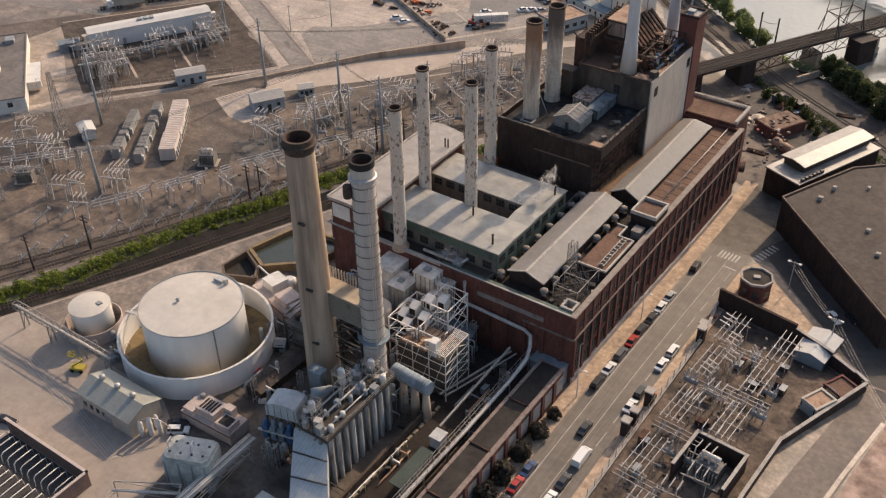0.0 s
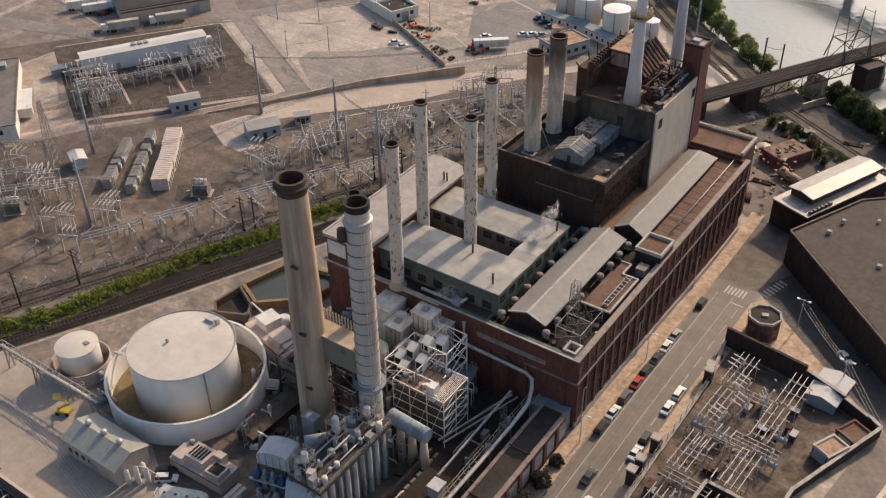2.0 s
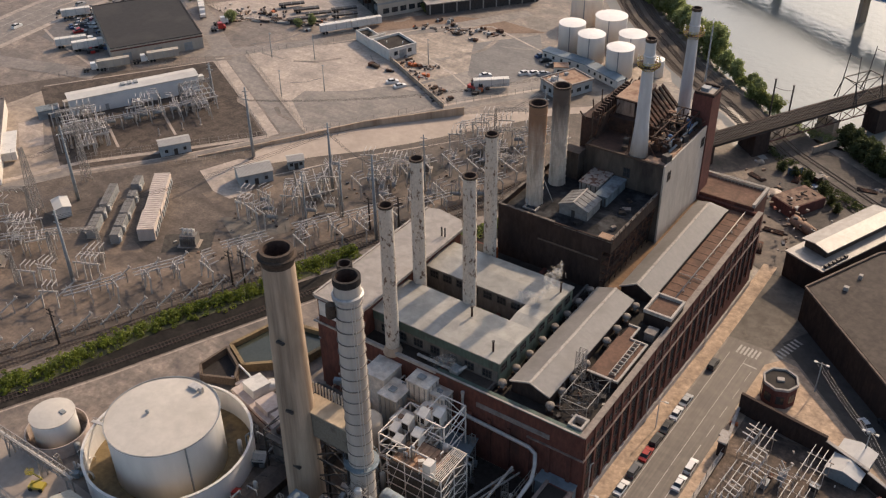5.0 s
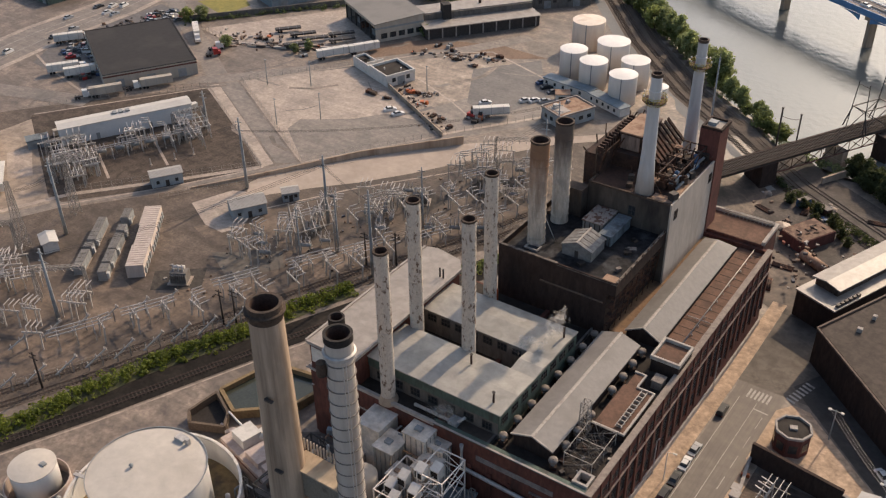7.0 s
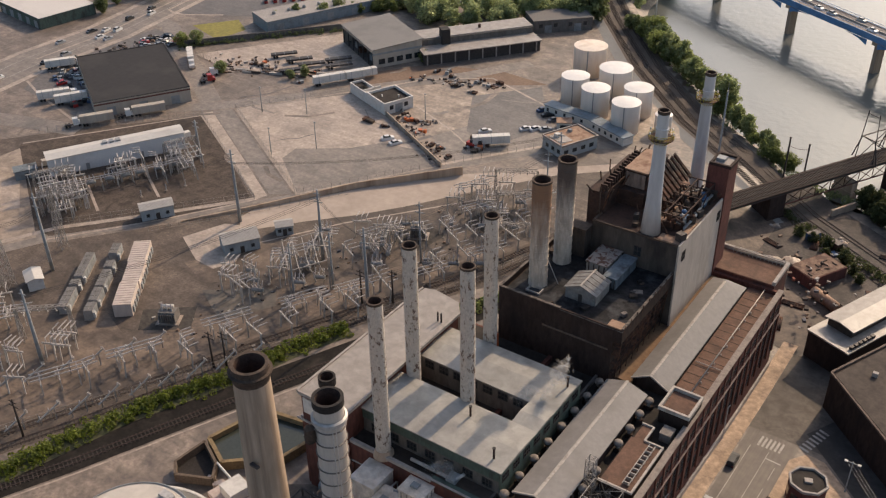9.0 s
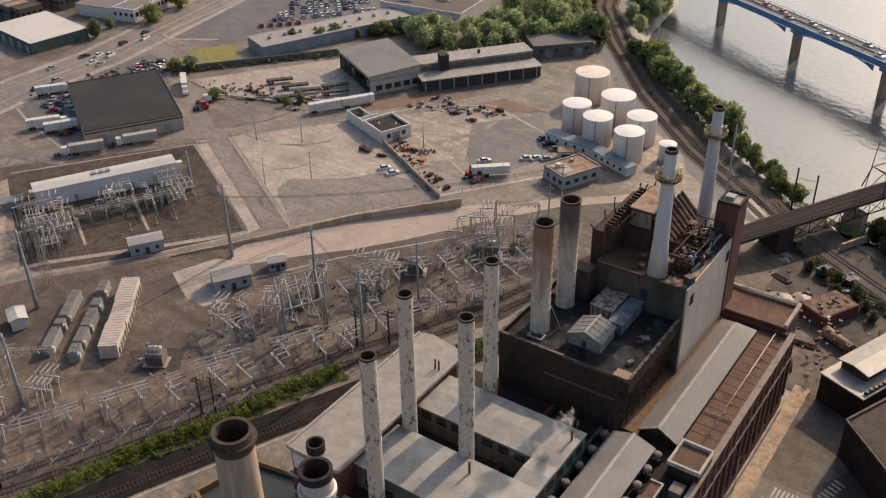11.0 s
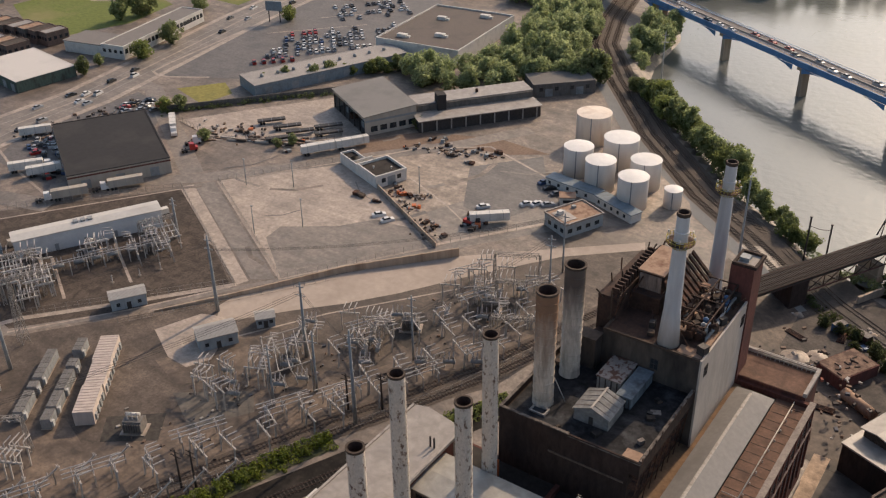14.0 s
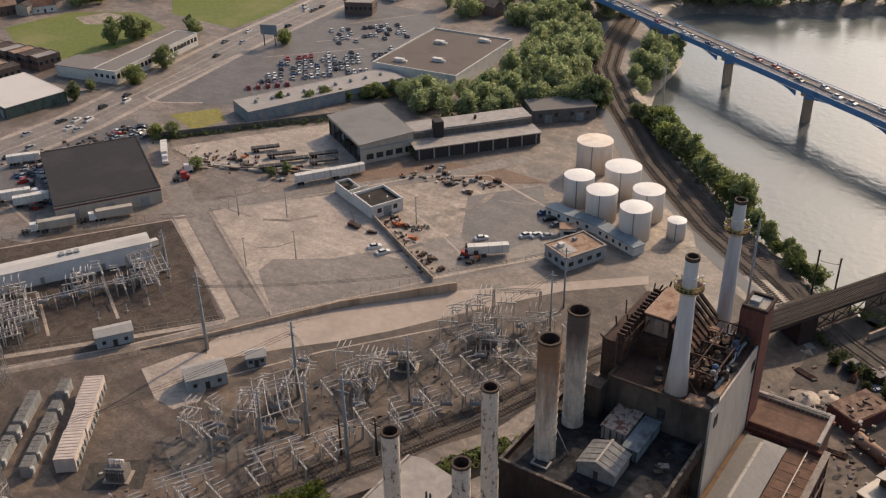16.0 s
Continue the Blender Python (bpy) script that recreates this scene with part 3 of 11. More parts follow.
area("car_park", [(-309, 112), (-300, 96), (-256, 90), (-294, 120), (-272, 148), (-284, 166), (-309, 172)], ASPHALT, "asphalt lorry yard", "car park", 0.045)
area("grass", [(-298, 184), (-285.3, 200.7), (-273, 193), (-275, 177)], mat("dry_grass", (0.23, 0.20, 0.055), (0.16, 0.15, 0.05), scale=0.1, fine=0.6), "dry yellow-green grass corner", "grass", 0.05)
area("grass", [(-474, 224), (-470, 262), (-436, 284), (-398, 272), (-391, 236), (-402, 205), (-440, 208)], GRASS, "bright mown ball field", "grass", 0.04)
area("grass", [(-450, 322), (-440, 380), (-378, 366), (-368, 326), (-366, 290), (-416, 292)], GRASS, "mown green sports field", "grass", 0.04)
area("yard", [(-458, 258), (-450, 274), (-432, 276), (-428, 260), (-442, 252)], DIRT, "sandy ball field infield", "yard", 0.06)
area("yard", [(-140, -160), (-140, -52), (-108, -52), (-62, -54), (-40, -62), (-30, -160)], mottle(mat("plant_concrete", (0.315, 0.26, 0.215), (0.265, 0.22, 0.184), scale=0.05, fine=0.7, var=0.1), 0.16, 0.9, 1.05), "grey concrete plant yard", "yard", 0.03)
area("yard", [(-99, -38), (-94, -20), (-64, 0), (-30, 0), (-18, -12), (-18, -160), (-44, -160), (-50, -90), (-56, -62), (-70, -54), (-92, -50)], mat("stained_yard", (0.125, 0.102, 0.084), (0.05, 0.041, 0.035), scale=0.1, fine=0.9), "oil-stained plant yard", "yard", 0.035)

# pale kerb lines and worn tracks round the yards
for pts, w in (([(-215.7, 128.5), (-187.2, 166.9), (-125.2, 132.2), (-152, 91.7), (-215.7, 128.5)], 0.8), ([(-186, 168), (-172, 190), (-150, 206), (-118, 194)], 1.0), ([(-160, 168), (-138, 158), (-124, 150)], 0.7), ([(-270, 160), (-243, 154), (-196, 184)], 0.9), ([(-306, 102), (-290, 96), (-258, 88)], 1.0), ([(-258, 66), (-222, 117)], 0.7), ([(-196, 30), (-176, 57), (-161, 81)], 0.7), ([(-150, 50), (-128, 86), (-96, 128)], 0.6)):
    ribbon("kerb", pts, w, PALE, "thin pale kerb line on the ground", "kerb", 0.085)
rg3 = random.Random(61)
for i in range(20):
    x, y = rg3.uniform(-235, -112), rg3.uniform(92, 205)
    a = rg3.choice((0.95, -0.6, 0.4)) + rg3.uniform(-0.3, 0.3)
    l = rg3.uniform(6, 22)
    ribbon("tyre_track", [(x, y), (x + l * 0.5 * math.cos(a), y + l * 0.5 * math.sin(a)), (x + l * math.cos(a + 0.25), y + l * math.sin(a + 0.25))], rg3.uniform(0.5, 2.2), (ASPHALT2, GROUND, ASPHALT)[i % 3], "worn dark tyre track on the yard", "tyre track", 0.088 + 0.001 * i)
# ---- the long brick power house ----
def inst(name, me, parent, m):
    """A part on shared mesh data; a frame that comes with its pane gets the pane as its own part."""
    if isinstance(me, tuple):
        o = inst(name, me[0], parent, m)
        inst("pane", me[1], o, pose(0, 0, 0))
        return o
    ob = new(name, me)
    ob.parent, ob.matrix_basis = parent, m
    return ob


def shared(g, material, name, smooth=False):
    me = g.mesh(name, smooth)
    me.materials.append(material)
    return me


def window_mesh(w, h, cols, rows, frame_mat=DARKSTEEL, name="window", glass=GLASSD):
    """A framed window in the x-z plane, facing -y, its foot at the origin."""
    xs = [v for i in range(cols + 1) for v in (-w / 2 + w * i / cols - 0.05, -w / 2 + w * i / cols + 0.05)]
    zs = [v for j in range(rows + 1) for v in (h * j / rows - 0.05, h * j / rows + 0.05)]
    nx, nz = len(xs), len(zs)
    verts = [(x, y, z) for y in (-0.06, 0.1) for z in zs for x in xs]

    def bar_cell(i, j):
        return 0 <= i < nx - 1 and 0 <= j < nz - 1 and (i % 2 == 0 or j % 2 == 0)

    faces, back = [], nx * nz
    for j in range(nz - 1):
        for i in range(nx - 1):
            if not bar_cell(i, j):
                continue
            p, q, r, t = j * nx + i, j * nx + i + 1, (j + 1) * nx + i + 1, (j + 1) * nx + i
            faces += [(p, q, r, t), (p + back, t + back, r + back, q + back)]
            for di, dj, u, v in ((0, -1, p, q), (1, 0, q, r), (0, 1, r, t), (-1, 0, t, p)):
                if not bar_cell(i + di, j + dj):
                    faces.append((v, u, u + back, v + back))
    return shared(G().add(verts, faces), frame_mat, name), shared(G().box(-w / 2, w / 2, 0.02, 0.07, 0, h), glass, "pane")


EAST, SOUTH, WEST, NORTH = 90, 0, -90, 180
BANDSTONE = mat("grimy_band_stone", (0.22, 0.165, 0.14), (0.12, 0.085, 0.075), scale=0.6, fine=2, var=0.2)
PH = thing("power_house", "long dark red brick power house with pilasters and stone bands", "industrial building")
TOP, ROOF = 18.6, 17.3
W, E, N = -34.0, 0.4, 96.0
wall = G()
wall.box(E - 0.9, E, 0, N, -5, TOP).box(W, E - 0.9, 0, 0.9, -5, TOP).box(W, E - 0.9, N - 0.9, N, -5, TOP).box(W, W + 0.9, 0.9, N - 0.9, -5, TOP)
part("wall", wall, BRICK, PH)
part("roof", G().box(W + 0.9, E - 0.9, 0.9, N - 0.9, ROOF - 0.5, ROOF), TAR, PH, "dark tar roof")
part("parapet_cap", G().box(E - 1.1, E + 0.25, -0.2, N + 0.2, TOP, TOP + 0.3), mat("weathered_coping", (0.26, 0.215, 0.18), (0.17, 0.135, 0.112), scale=0.6, fine=2, var=0.15), PH, "weathered stone coping")
part("parapet_cap", G().box(W, E - 1.1, -0.25, 1.1, TOP, TOP + 0.28), GREENMETAL, PH, "green copper coping")
part("parapet_cap", G().box(W, E - 1.1, -0.32, 0.1, TOP + 0.28, TOP + 0.4), STONE, PH)
part("cornice_band", G().box(E, E + 0.35, -0.3, N, 12.4, 12.7), BANDSTONE, PH, "pale stone band")
part("cornice_band", G().box(-12, E + 0.35, -0.35, 0, 12.4, 12.7), BANDSTONE, PH, "pale stone band")
for i in range(16):
    y0, y1 = i * 6.0, i * 6.0 + 6.0
    part("plinth", G().box(E, E + 0.45, y0, y1, hgt(2, y1) - 1, hgt(2, (y0 + y1) / 2) + 1.7), STONE, PH, "stone base course")
pil = shared(G().box(0, 0.42, -0.45, 0.45, 0, 10.6), BRICK, "pilaster")
att = shared(G().box(0, 0.22, -0.3, 0.3, 0, 5.4), BRICK, "attic_pilaster")
wtall = window_mesh(2.6, 4.4, 3, 5)
wlow = window_mesh(2.4, 3.0, 3, 3)
watt = window_mesh(1.0, 1.5, 1, 2)
bay = 4.0
for i in range(25):
    y = 0.6 + i * (N - 1.2) / 24
    inst("pilaster", pil, PH, pose(E, y, 1.7))
    inst("attic_pilaster", att, PH, pose(E, y, 12.9))
    if i < 24:
        yc = y + (N - 1.2) / 48
        inst("window", wtall, PH, pose(E + 0.06, yc, 7.2, 0, 0, EAST))
        inst("window", wlow, PH, pose(E + 0.06, yc, 2.6, 0, 0, EAST))
        for d in (-0.9, 0.9):
            inst("window", watt, PH, pose(E + 0.06, yc + d, 14.3, 0, 0, EAST))
for i in range(7):
    x = -2.4 - i * 4.6
    inst("pilaster", pil, PH, pose(x, 0, 1.7, 0, 0, -90))
part("wall_panel", G().box(-24, -7, -0.14, 0, 14.2, 15.4), mat("grey_plaster", (0.22, 0.19, 0.175), (0.13, 0.11, 0.1), scale=0.4, fine=2), PH, "faded grey sign band on the south wall")
part("wall_pipe", G().pipe([(-27, -0.6, 17), (-27, -0.6, 12.2), (-26, -0.8, 11.2), (-11, -0.8, 10.6), (-9.2, -1.4, 10.2), (-8.2, -3.2, 9), (-7.6, -5.5, 7.5), (-7.8, -12, 6), (-8.2, -30, 5), (-8.8, -48, 4.6), (-9.2, -75, 4.4)], 0.42, 10), GALV, PH, "pale pipe running down the south wall", True)
for y in (2.6, 30, 64):
    part("drain_pipe", G().pipe([(E + 0.6, y, hgt(2, y)), (E + 0.6, y, hgt(2, y) + 9.5), (E + 0.9, y + 0.6, hgt(2, y) + 10)], 0.13), GALV, PH, "pale drainpipe")

DIRTYWHITE = mat("dirty_white_trim", (0.42, 0.375, 0.325), (0.27, 0.235, 0.2), scale=0.8, fine=2, var=0.12)
# roof of the power house
brown = G().box(-7.3, -0.6, 48.2, 95, ROOF, ROOF + 0.35)
part("roof_deck", G().box(-19.6, -15.3, 47, 95, ROOF, ROOF + 0.35), mat("ochre_deck", (0.19, 0.115, 0.065), (0.12, 0.075, 0.048), scale=0.25, fine=1.2, var=0.18), PH, "ochre brown roof deck")
part("roof_deck", brown, BROWNROOF, PH, "brown roof deck with dark joints")
seams = shared(G().box(-3.3, 3.3, -0.06, 0.06, 0, 0.1), DARKROOF, "deck_joint")
for i in range(14):
    inst("deck_joint", seams, PH, pose(-3.95, 54 + i * 3.0, ROOF + 0.30))
part("roof_pipe", G().pipe([(-3.6, 50, ROOF + 0.9), (-3.6, 95.6, ROOF + 0.9)], 0.13), DIRTYWHITE, PH, "white roof pipe on short stands", True)
part("roof_pipe", G().pipe([(-6.9, 61, ROOF + 0.7), (-0.9, 61, ROOF + 0.7)], 0.11), DIRTYWHITE, PH)
stand = shared(G().box(-0.12, 0.12, -0.12, 0.12, 0, 0.5), DIRTYWHITE, "pipe_stand")
for i in range(11):
    inst("pipe_stand", stand, PH, pose(-3.2, 55 + i * 3.7, ROOF + 0.35))


def monitor(x0, x1, y0, y1, z0, z1, z2, material, label):
    """A long gabled roof monitor: low walls, pitched metal roof, ridge cap."""
    t = thing("roof_monitor", label, "roof monitor")
    xm = (x0 + x1) / 2
    g = G().box(x0, x1, y0, y1, z0, z1 - 0.2)
    g.add([(x0, y0, z1 - 0.2), (x1, y0, z1 - 0.2), (xm, y0, z2 - 0.3), (x0, y0 + 0.3, z1 - 0.2), (x1, y0 + 0.3, z1 - 0.2), (xm, y0 + 0.3, z2 - 0.3)], [(0, 1, 2), (3, 5, 4), (0, 2, 5, 3), (1, 4, 5, 2)])
    g.add([(x0, y1, z1 - 0.2), (x1, y1, z1 - 0.2), (xm, y1, z2 - 0.3), (x0, y1 - 0.3, z1 - 0.2), (x1, y1 - 0.3, z1 - 0.2), (xm, y1 - 0.3, z2 - 0.3)], [(0, 2, 1), (3, 4, 5), (0, 3, 5, 2), (1, 2, 5, 4)])
    part("wall", g, BRICK2, t, "dark gable walls")
    part("roof", G().gable(x0, x1, y0 - 0.3, y1 + 0.3, z1, z2, "y", 0.35, 0.3), material, t, "pale metal roof")
    part("ridge_cap", G().gable(xm - 0.32, xm + 0.32, y0 - 0.35, y1 + 0.35, z2 + 0.02, z2 + 0.1, "y", 0, 0.1), DIRTYWHITE, t)
    part("gable_trim", G().bar((x0 - 0.3, y0 - 0.4, z1 + 0.02), (xm, y0 - 0.4, z2 + 0.06), 0.3).bar((xm, y0 - 0.4, z2 + 0.06), (x1 + 0.3, y0 - 0.4, z1 + 0.02), 0.3), DIRTYWHITE, t)
    return t


monitor(-18.7, -10.2, 4.9, 42.2, ROOF, 20.3, 21.9, ROOFMETAL, "long pale metal gabled monitor on the brick roof")
mw = monitor(-15.2, -7.5, 47.2, 88.0, ROOF, 19.3, 21.6, ROOFMETAL, "wide pale metal gabled monitor beside brown roof decks")
part("hip_roof", G().add([(-15.55, 88.3, 19.3), (-11.35, 88.3, 21.6), (-7.15, 88.3, 19.3), (-7.15, 92.6, 18.9), (-15.55, 92.6, 18.9), (-11.35, 89.6, 21.4)], [(0, 4, 5, 1), (1, 5, 3, 2), (4, 3, 5), (0, 1, 2), (0, 2, 3, 4)]), ROOFMETAL, mw, "pale hipped end")
part("hip_wall", G().box(-15.2, -7.5, 88, 92.2, ROOF, 18.7), BRICK2, mw)

# round ventilators along the monitor
VENTMETAL = mat("weathered_vent_metal", (0.21, 0.18, 0.155), (0.11, 0.09, 0.075), scale=0.8, fine=2, var=0.2)


def ventilator():
    t = thing("roof_ventilator", "round weathered metal roof ventilator on a brick curb", "ventilator", group="ventilators along the roof monitor")
    part("curb", G().box(-0.7, 0.7, -0.7, 0.7, 0, 0.9), BRICK2, t)
    part("neck", G().turned(0, 0, [(0.42, 0.9), (0.42, 1.7)], 12), GALV, t, smooth=True)
    part("head", G().turned(0, 0, [(0.45, 1.6), (0.85, 1.75), (0.95, 2.1), (0.85, 2.45), (0.45, 2.65), (0.1, 2.7)], 14), VENTMETAL, t, "round ventilator head", True)
    return t


vent = ventilator()
spots = [(-20.4, 4 + i * 5.4) for i in range(8)] + [(-9.2, 3.6), (-9.2, 8.5), (-9.2, 13.2), (-9.2, 18.6), (-9.0, 27.5), (-9.0, 32.5), (-9.2, 37.4), (-9.2, 42)]
vent.matrix_basis = pose(*spots[0], ROOF)
for i, (x, y) in enumerate(spots[1:]):
    copy_thing(vent, pose(x, y, ROOF, 0, 0, 17 * i))

# walkway kerb between monitor and the white-roofed hall
solo("roof_kerb", G().box(-22.6, -22.1, 1.2, 46, ROOF, ROOF + 1.1), GREYWALL, "low grey roof kerb beside the ventilators", "kerb")

# stair penthouse and raised deck
ph = thing("roof_penthouse", "dark brick penthouse with a sunken brown roof and white rim", "penthouse")
part("wall", G().box(-6.1, 0.1, 39.6, 46.7, ROOF, 20.6), BRICK2, ph)
part("roof", G().box(-5.7, -0.3, 40.0, 46.3, 20.6, 20.75), BROWNROOF, ph, "brown roof")
rim = G()
for a in ((-6.3, 0.3, 39.4, 39.9), (-6.3, 0.3, 46.4, 46.9), (-6.3, -5.8, 39.9, 46.4), (-0.2, 0.3, 39.9, 46.4)):
    rim.box(*a, 20.6, 21.5)
part("rim", rim, DIRTYWHITE, ph, "white-capped rim")
rd2 = thing("roof_deck_block", "raised brown roof deck with white edging and pipes", "roof deck")
part("wall", G().box(-7.9, -1.2, 16.9, 30.8, ROOF, 19.2).box(-7.4, -5.0, 30.8, 35.1, ROOF, 19.2), BRICK2, rd2)
part("deck", G().box(-7.7, -1.4, 17.1, 30.6, 19.2, 19.32).box(-7.2, -5.2, 30.6, 34.9, 19.2, 19.32), BROWNROOF, rd2)
edge = G().box(-8.0, -1.1, 16.7, 17.05, 19.2, 19.65).box(-1.5, -1.1, 17.05, 31.0, 19.2, 19.65).box(-5.1, -1.5, 30.65, 31.0, 19.2, 19.65).box(-5.2, -4.85, 31.0, 35.3, 19.2, 19.65).box(-7.5, -5.2, 34.95, 35.3, 19.2, 19.65)
part("edging", edge, DIRTYWHITE, rd2, "white edging")
rack = G()
for i in range(9):
    rack.box(-3.6, -2.4, 18.4 + i * 1.35, 18.6 + i * 1.35, 19.34, 20.0)
rack.pipe([(-3.6, 17.8, 20.0), (-3.6, 30, 20.0)], 0.1).pipe([(-2.4, 17.8, 20.0), (-2.4, 30, 20.0)], 0.1)
part("pipe_rack", rack, LATTICE, rd2, "pale pipe rack")
solo("roof_unit", G().box(-3.6, -1.4, 34.6, 37.2, ROOF, 19.3).box(-3.7, -1.3, 34.5, 37.3, 19.3, 19.45), VENTMETAL, "dull grey roof air unit", "air conditioner")
va = thing("roof_vault", "square open roof vault with white rim", "roof hatch")
vg = G()
for a in ((-4.0, -0.9, 1.2, 1.7), (-4.0, -0.9, 4.0, 4.5), (-4.0, -3.5, 1.7, 4.0), (-1.4, -0.9, 1.7, 4.0)):
    vg.box(*a, ROOF, 19.3)
part("rim", vg, STONE, va)
part("floor", G().box(-3.5, -1.4, 1.7, 4.0, ROOF, ROOF + 0.25), SOOT, va, "dark bottom of the vault")

# steel lattice above the south-east corner of the roof
def lattice_mast(x, y, z, w, h, panels, name="lattice_mast", label="slender pale steel lattice mast on the roof", taper=0.55, member=0.13):
    t = thing(name, label, "lattice mast", (x, y, z))
    legs, brace = G(), G()
    c0 = [Vector((sx * w / 2, sy * w / 2, 0)) for sx, sy in ((-1, -1), (1, -1), (1, 1), (-1, 1))]
    c1 = [Vector((p.x * taper, p.y * taper, h)) for p in c0]
    for a, b in zip(c0, c1):
        legs.bar(a, b, member * 1.3)
    for k in range(panels):
        for i in range(4):
            j = (i + 1) % 4
            a0, b0 = c0[i].lerp(c1[i], k / panels), c0[j].lerp(c1[j], k / panels)
            a1, b1 = c0[i].lerp(c1[i], (k + 1) / panels), c0[j].lerp(c1[j], (k + 1) / panels)
            brace.bar(a0, b1, member * 0.8).bar(b0, a1, member * 0.8).bar(a1, b1, member * 0.8)
    part("leg", legs, LATTICE, t)
    tagged(part("bracing", brace, LATTICE, t), kind="stuff")
    return t


lattice_mast(-8.9, 15.4, ROOF, 1.8, 8, 5, taper=0.85, member=0.09)
ruin = thing("steel_framework", "tangled rusty steel frames and ladders on the roof corner", "steel framework")
rg, rr2 = G(), random.Random(5)
for i in range(70):
    a = Vector((rr2.uniform(-7.6, -1.8), rr2.uniform(5, 16), ROOF + rr2.uniform(0, 1.2)))
    b = a + Vector((rr2.uniform(-3.4, 3.4), rr2.uniform(-3.4, 3.4), rr2.uniform(0.4, 3.8)))
    rg.bar(a, (max(-9, min(-1.6, b.x)), b.y, b.z), rr2.choice((0.05, 0.06, 0.09)))
tagged(part("loose_bar", rg, GREYWALL, ruin, "tangle of thin weathered bars"), kind="stuff")
rf = G()
for x in (-8.0, -2.2):
    for y in (5.5, 10.5, 15.5):
        rf.bar((x, y, ROOF), (x, y, 20.6), 0.13)
    rf.bar((x, 5.5, 20.6), (x, 15.5, 20.6), 0.12)
for y in (5.5, 10.5, 15.5):
    rf.bar((-8.0, y, 20.6), (-2.2, y, 20.6), 0.12).bar((-8.0, y, ROOF), (-2.2, y, 20.6), 0.08)
part("portal_frame", rf, LATTICE, ruin)
clut = thing("roof_clutter", "heaps of old ducts and dull metal parts on the roof", "clutter")
for i in range(34):
    x, y, s = rr2.uniform(-9.2, -1.6), rr2.uniform(3, 20), rr2.uniform(0.3, 1.0)
    part("metal_part", G().box(x, x + s, y, y + s * rr2.uniform(0.6, 1.6), ROOF, ROOF + s * 0.7, rr2.uniform(0, 90)), (SOOTBROWN, RUST, DARKSTEEL, RUST, STONE)[i % 5], clut)

# north end block of the power house
ne = thing("power_house_annex", "low brick annex with a white roof rail at the north end", "industrial building")
part("wall", G().box(-31, -1.8, 96.0, 106.5, -5, 19.4), BRICK, ne)
part("roof", G().box(-30.4, -2.4, 96.2, 105.9, 19.4, 19.5), BROWNROOF, ne)
part("parapet", G().box(-31.2, -1.6, 105.9, 106.7, 19.4, 20.4).box(-2.4, -1.6, 96.0, 105.9, 19.4, 20.4).box(-31.2, -30.5, 96.0, 105.9, 19.4, 20.4), STONE, ne, "pale parapet")
rail = G()
for i in range(14):
    rail.box(-15.5 + i, -15.38 + i, 105.2, 105.32, 19.5, 21.2)
rail.box(-15.5, -2.2, 105.2, 105.32, 21.1, 21.25).box(-15.5, -2.2, 105.2, 105.32, 20.3, 20.42)
part("railing", rail, DIRTYWHITE, ne, "white roof railing")

# ---- west wing, white-roofed hall and the pale strip roof ----
ww = thing("west_wing", "dark brick wing below the white-roofed hall", "industrial building")
part("wall", G().box(-66.0, W, 0, 46, -1, 18.0), BRICK, ww)
part("roof", G().box(-65.4, W, 0.6, 45.4, 18.0, 18.1), TAR, ww)
part("parapet_cap", G().box(-66.2, W, -0.2, 0.6, 18.0, 18.7), STONE, ww, "pale coping")
part("cornice_band", G().box(-66.1, -50, -0.14, 0, 13.0, 13.3), STONE, ww)
for i in range(6):
    inst("pilaster", pil, ww, pose(-64 + i * 5.4, 0, 2.2, 0, 0, -90))

hall = thing("turbine_hall", "hall with two white flat roof wings round a dark light well", "industrial building")
HZ = 24.0
gw = G().box(-53.2, -21.6, 4.2, 16.8, 17.0, HZ - 0.3).box(-53.2, -21.6, 23.8, 34.8, 17.0, HZ - 0.3).box(-26.6, -21.6, 16.8, 23.8, 17.0, HZ - 0.3)
part("wall", gw, GREYWALL, hall, "grey block walls")
part("east_cladding", G().box(-21.6, -21.4, 4.0, 35.0, 17.3, HZ - 0.5), GREENMETAL, hall, "green sheet cladding")
part("south_band", G().box(-53.2, -21.5, 4.0, 4.2, 21.6, HZ - 0.3), GREENMETAL, hall, "dark green fascia")
for a in ((-53.5, -21.1, 3.9, 17.0), (-53.5, -21.1, 23.6, 35.1), (-26.8, -21.1, 17.0, 23.6)):
    x0, x1, y0, y1 = a
    part("roof", G().add([(x0, y0, HZ - 0.25), (x1, y0, HZ - 0.25), (x1, y1, HZ - 0.25), (x0, y1, HZ - 0.25), (x0, y0, HZ), (x1, y0, HZ), (x1, y1, HZ), (x0, y1, HZ), (x0, (y0 + y1) / 2, HZ + 0.35), (x1, (y0 + y1) / 2, HZ + 0.35)], [(0, 3, 2, 1), (0, 1, 5, 4), (2, 3, 7, 6), (4, 5, 9, 8), (8, 9, 6, 7), (0, 4, 8, 7, 3), (1, 2, 6, 9, 5)]), ROOFWHITE, hall, "white membrane roof")
hw = window_mesh(2.2, 1.8, 3, 2)
for i in range(7):
    inst("window", hw, hall, pose(-50 + i * 4.3, 4.12, 19.0, 0, 0, SOUTH))
    inst("window", hw, hall, pose(-51 + i * 3.6, 23.72, 21.4, 0, 0, SOUTH))
for i in range(8):
    inst("window", hw, hall, pose(-21.36, 6 + i * 3.8, 20.8, 0, 0, EAST))
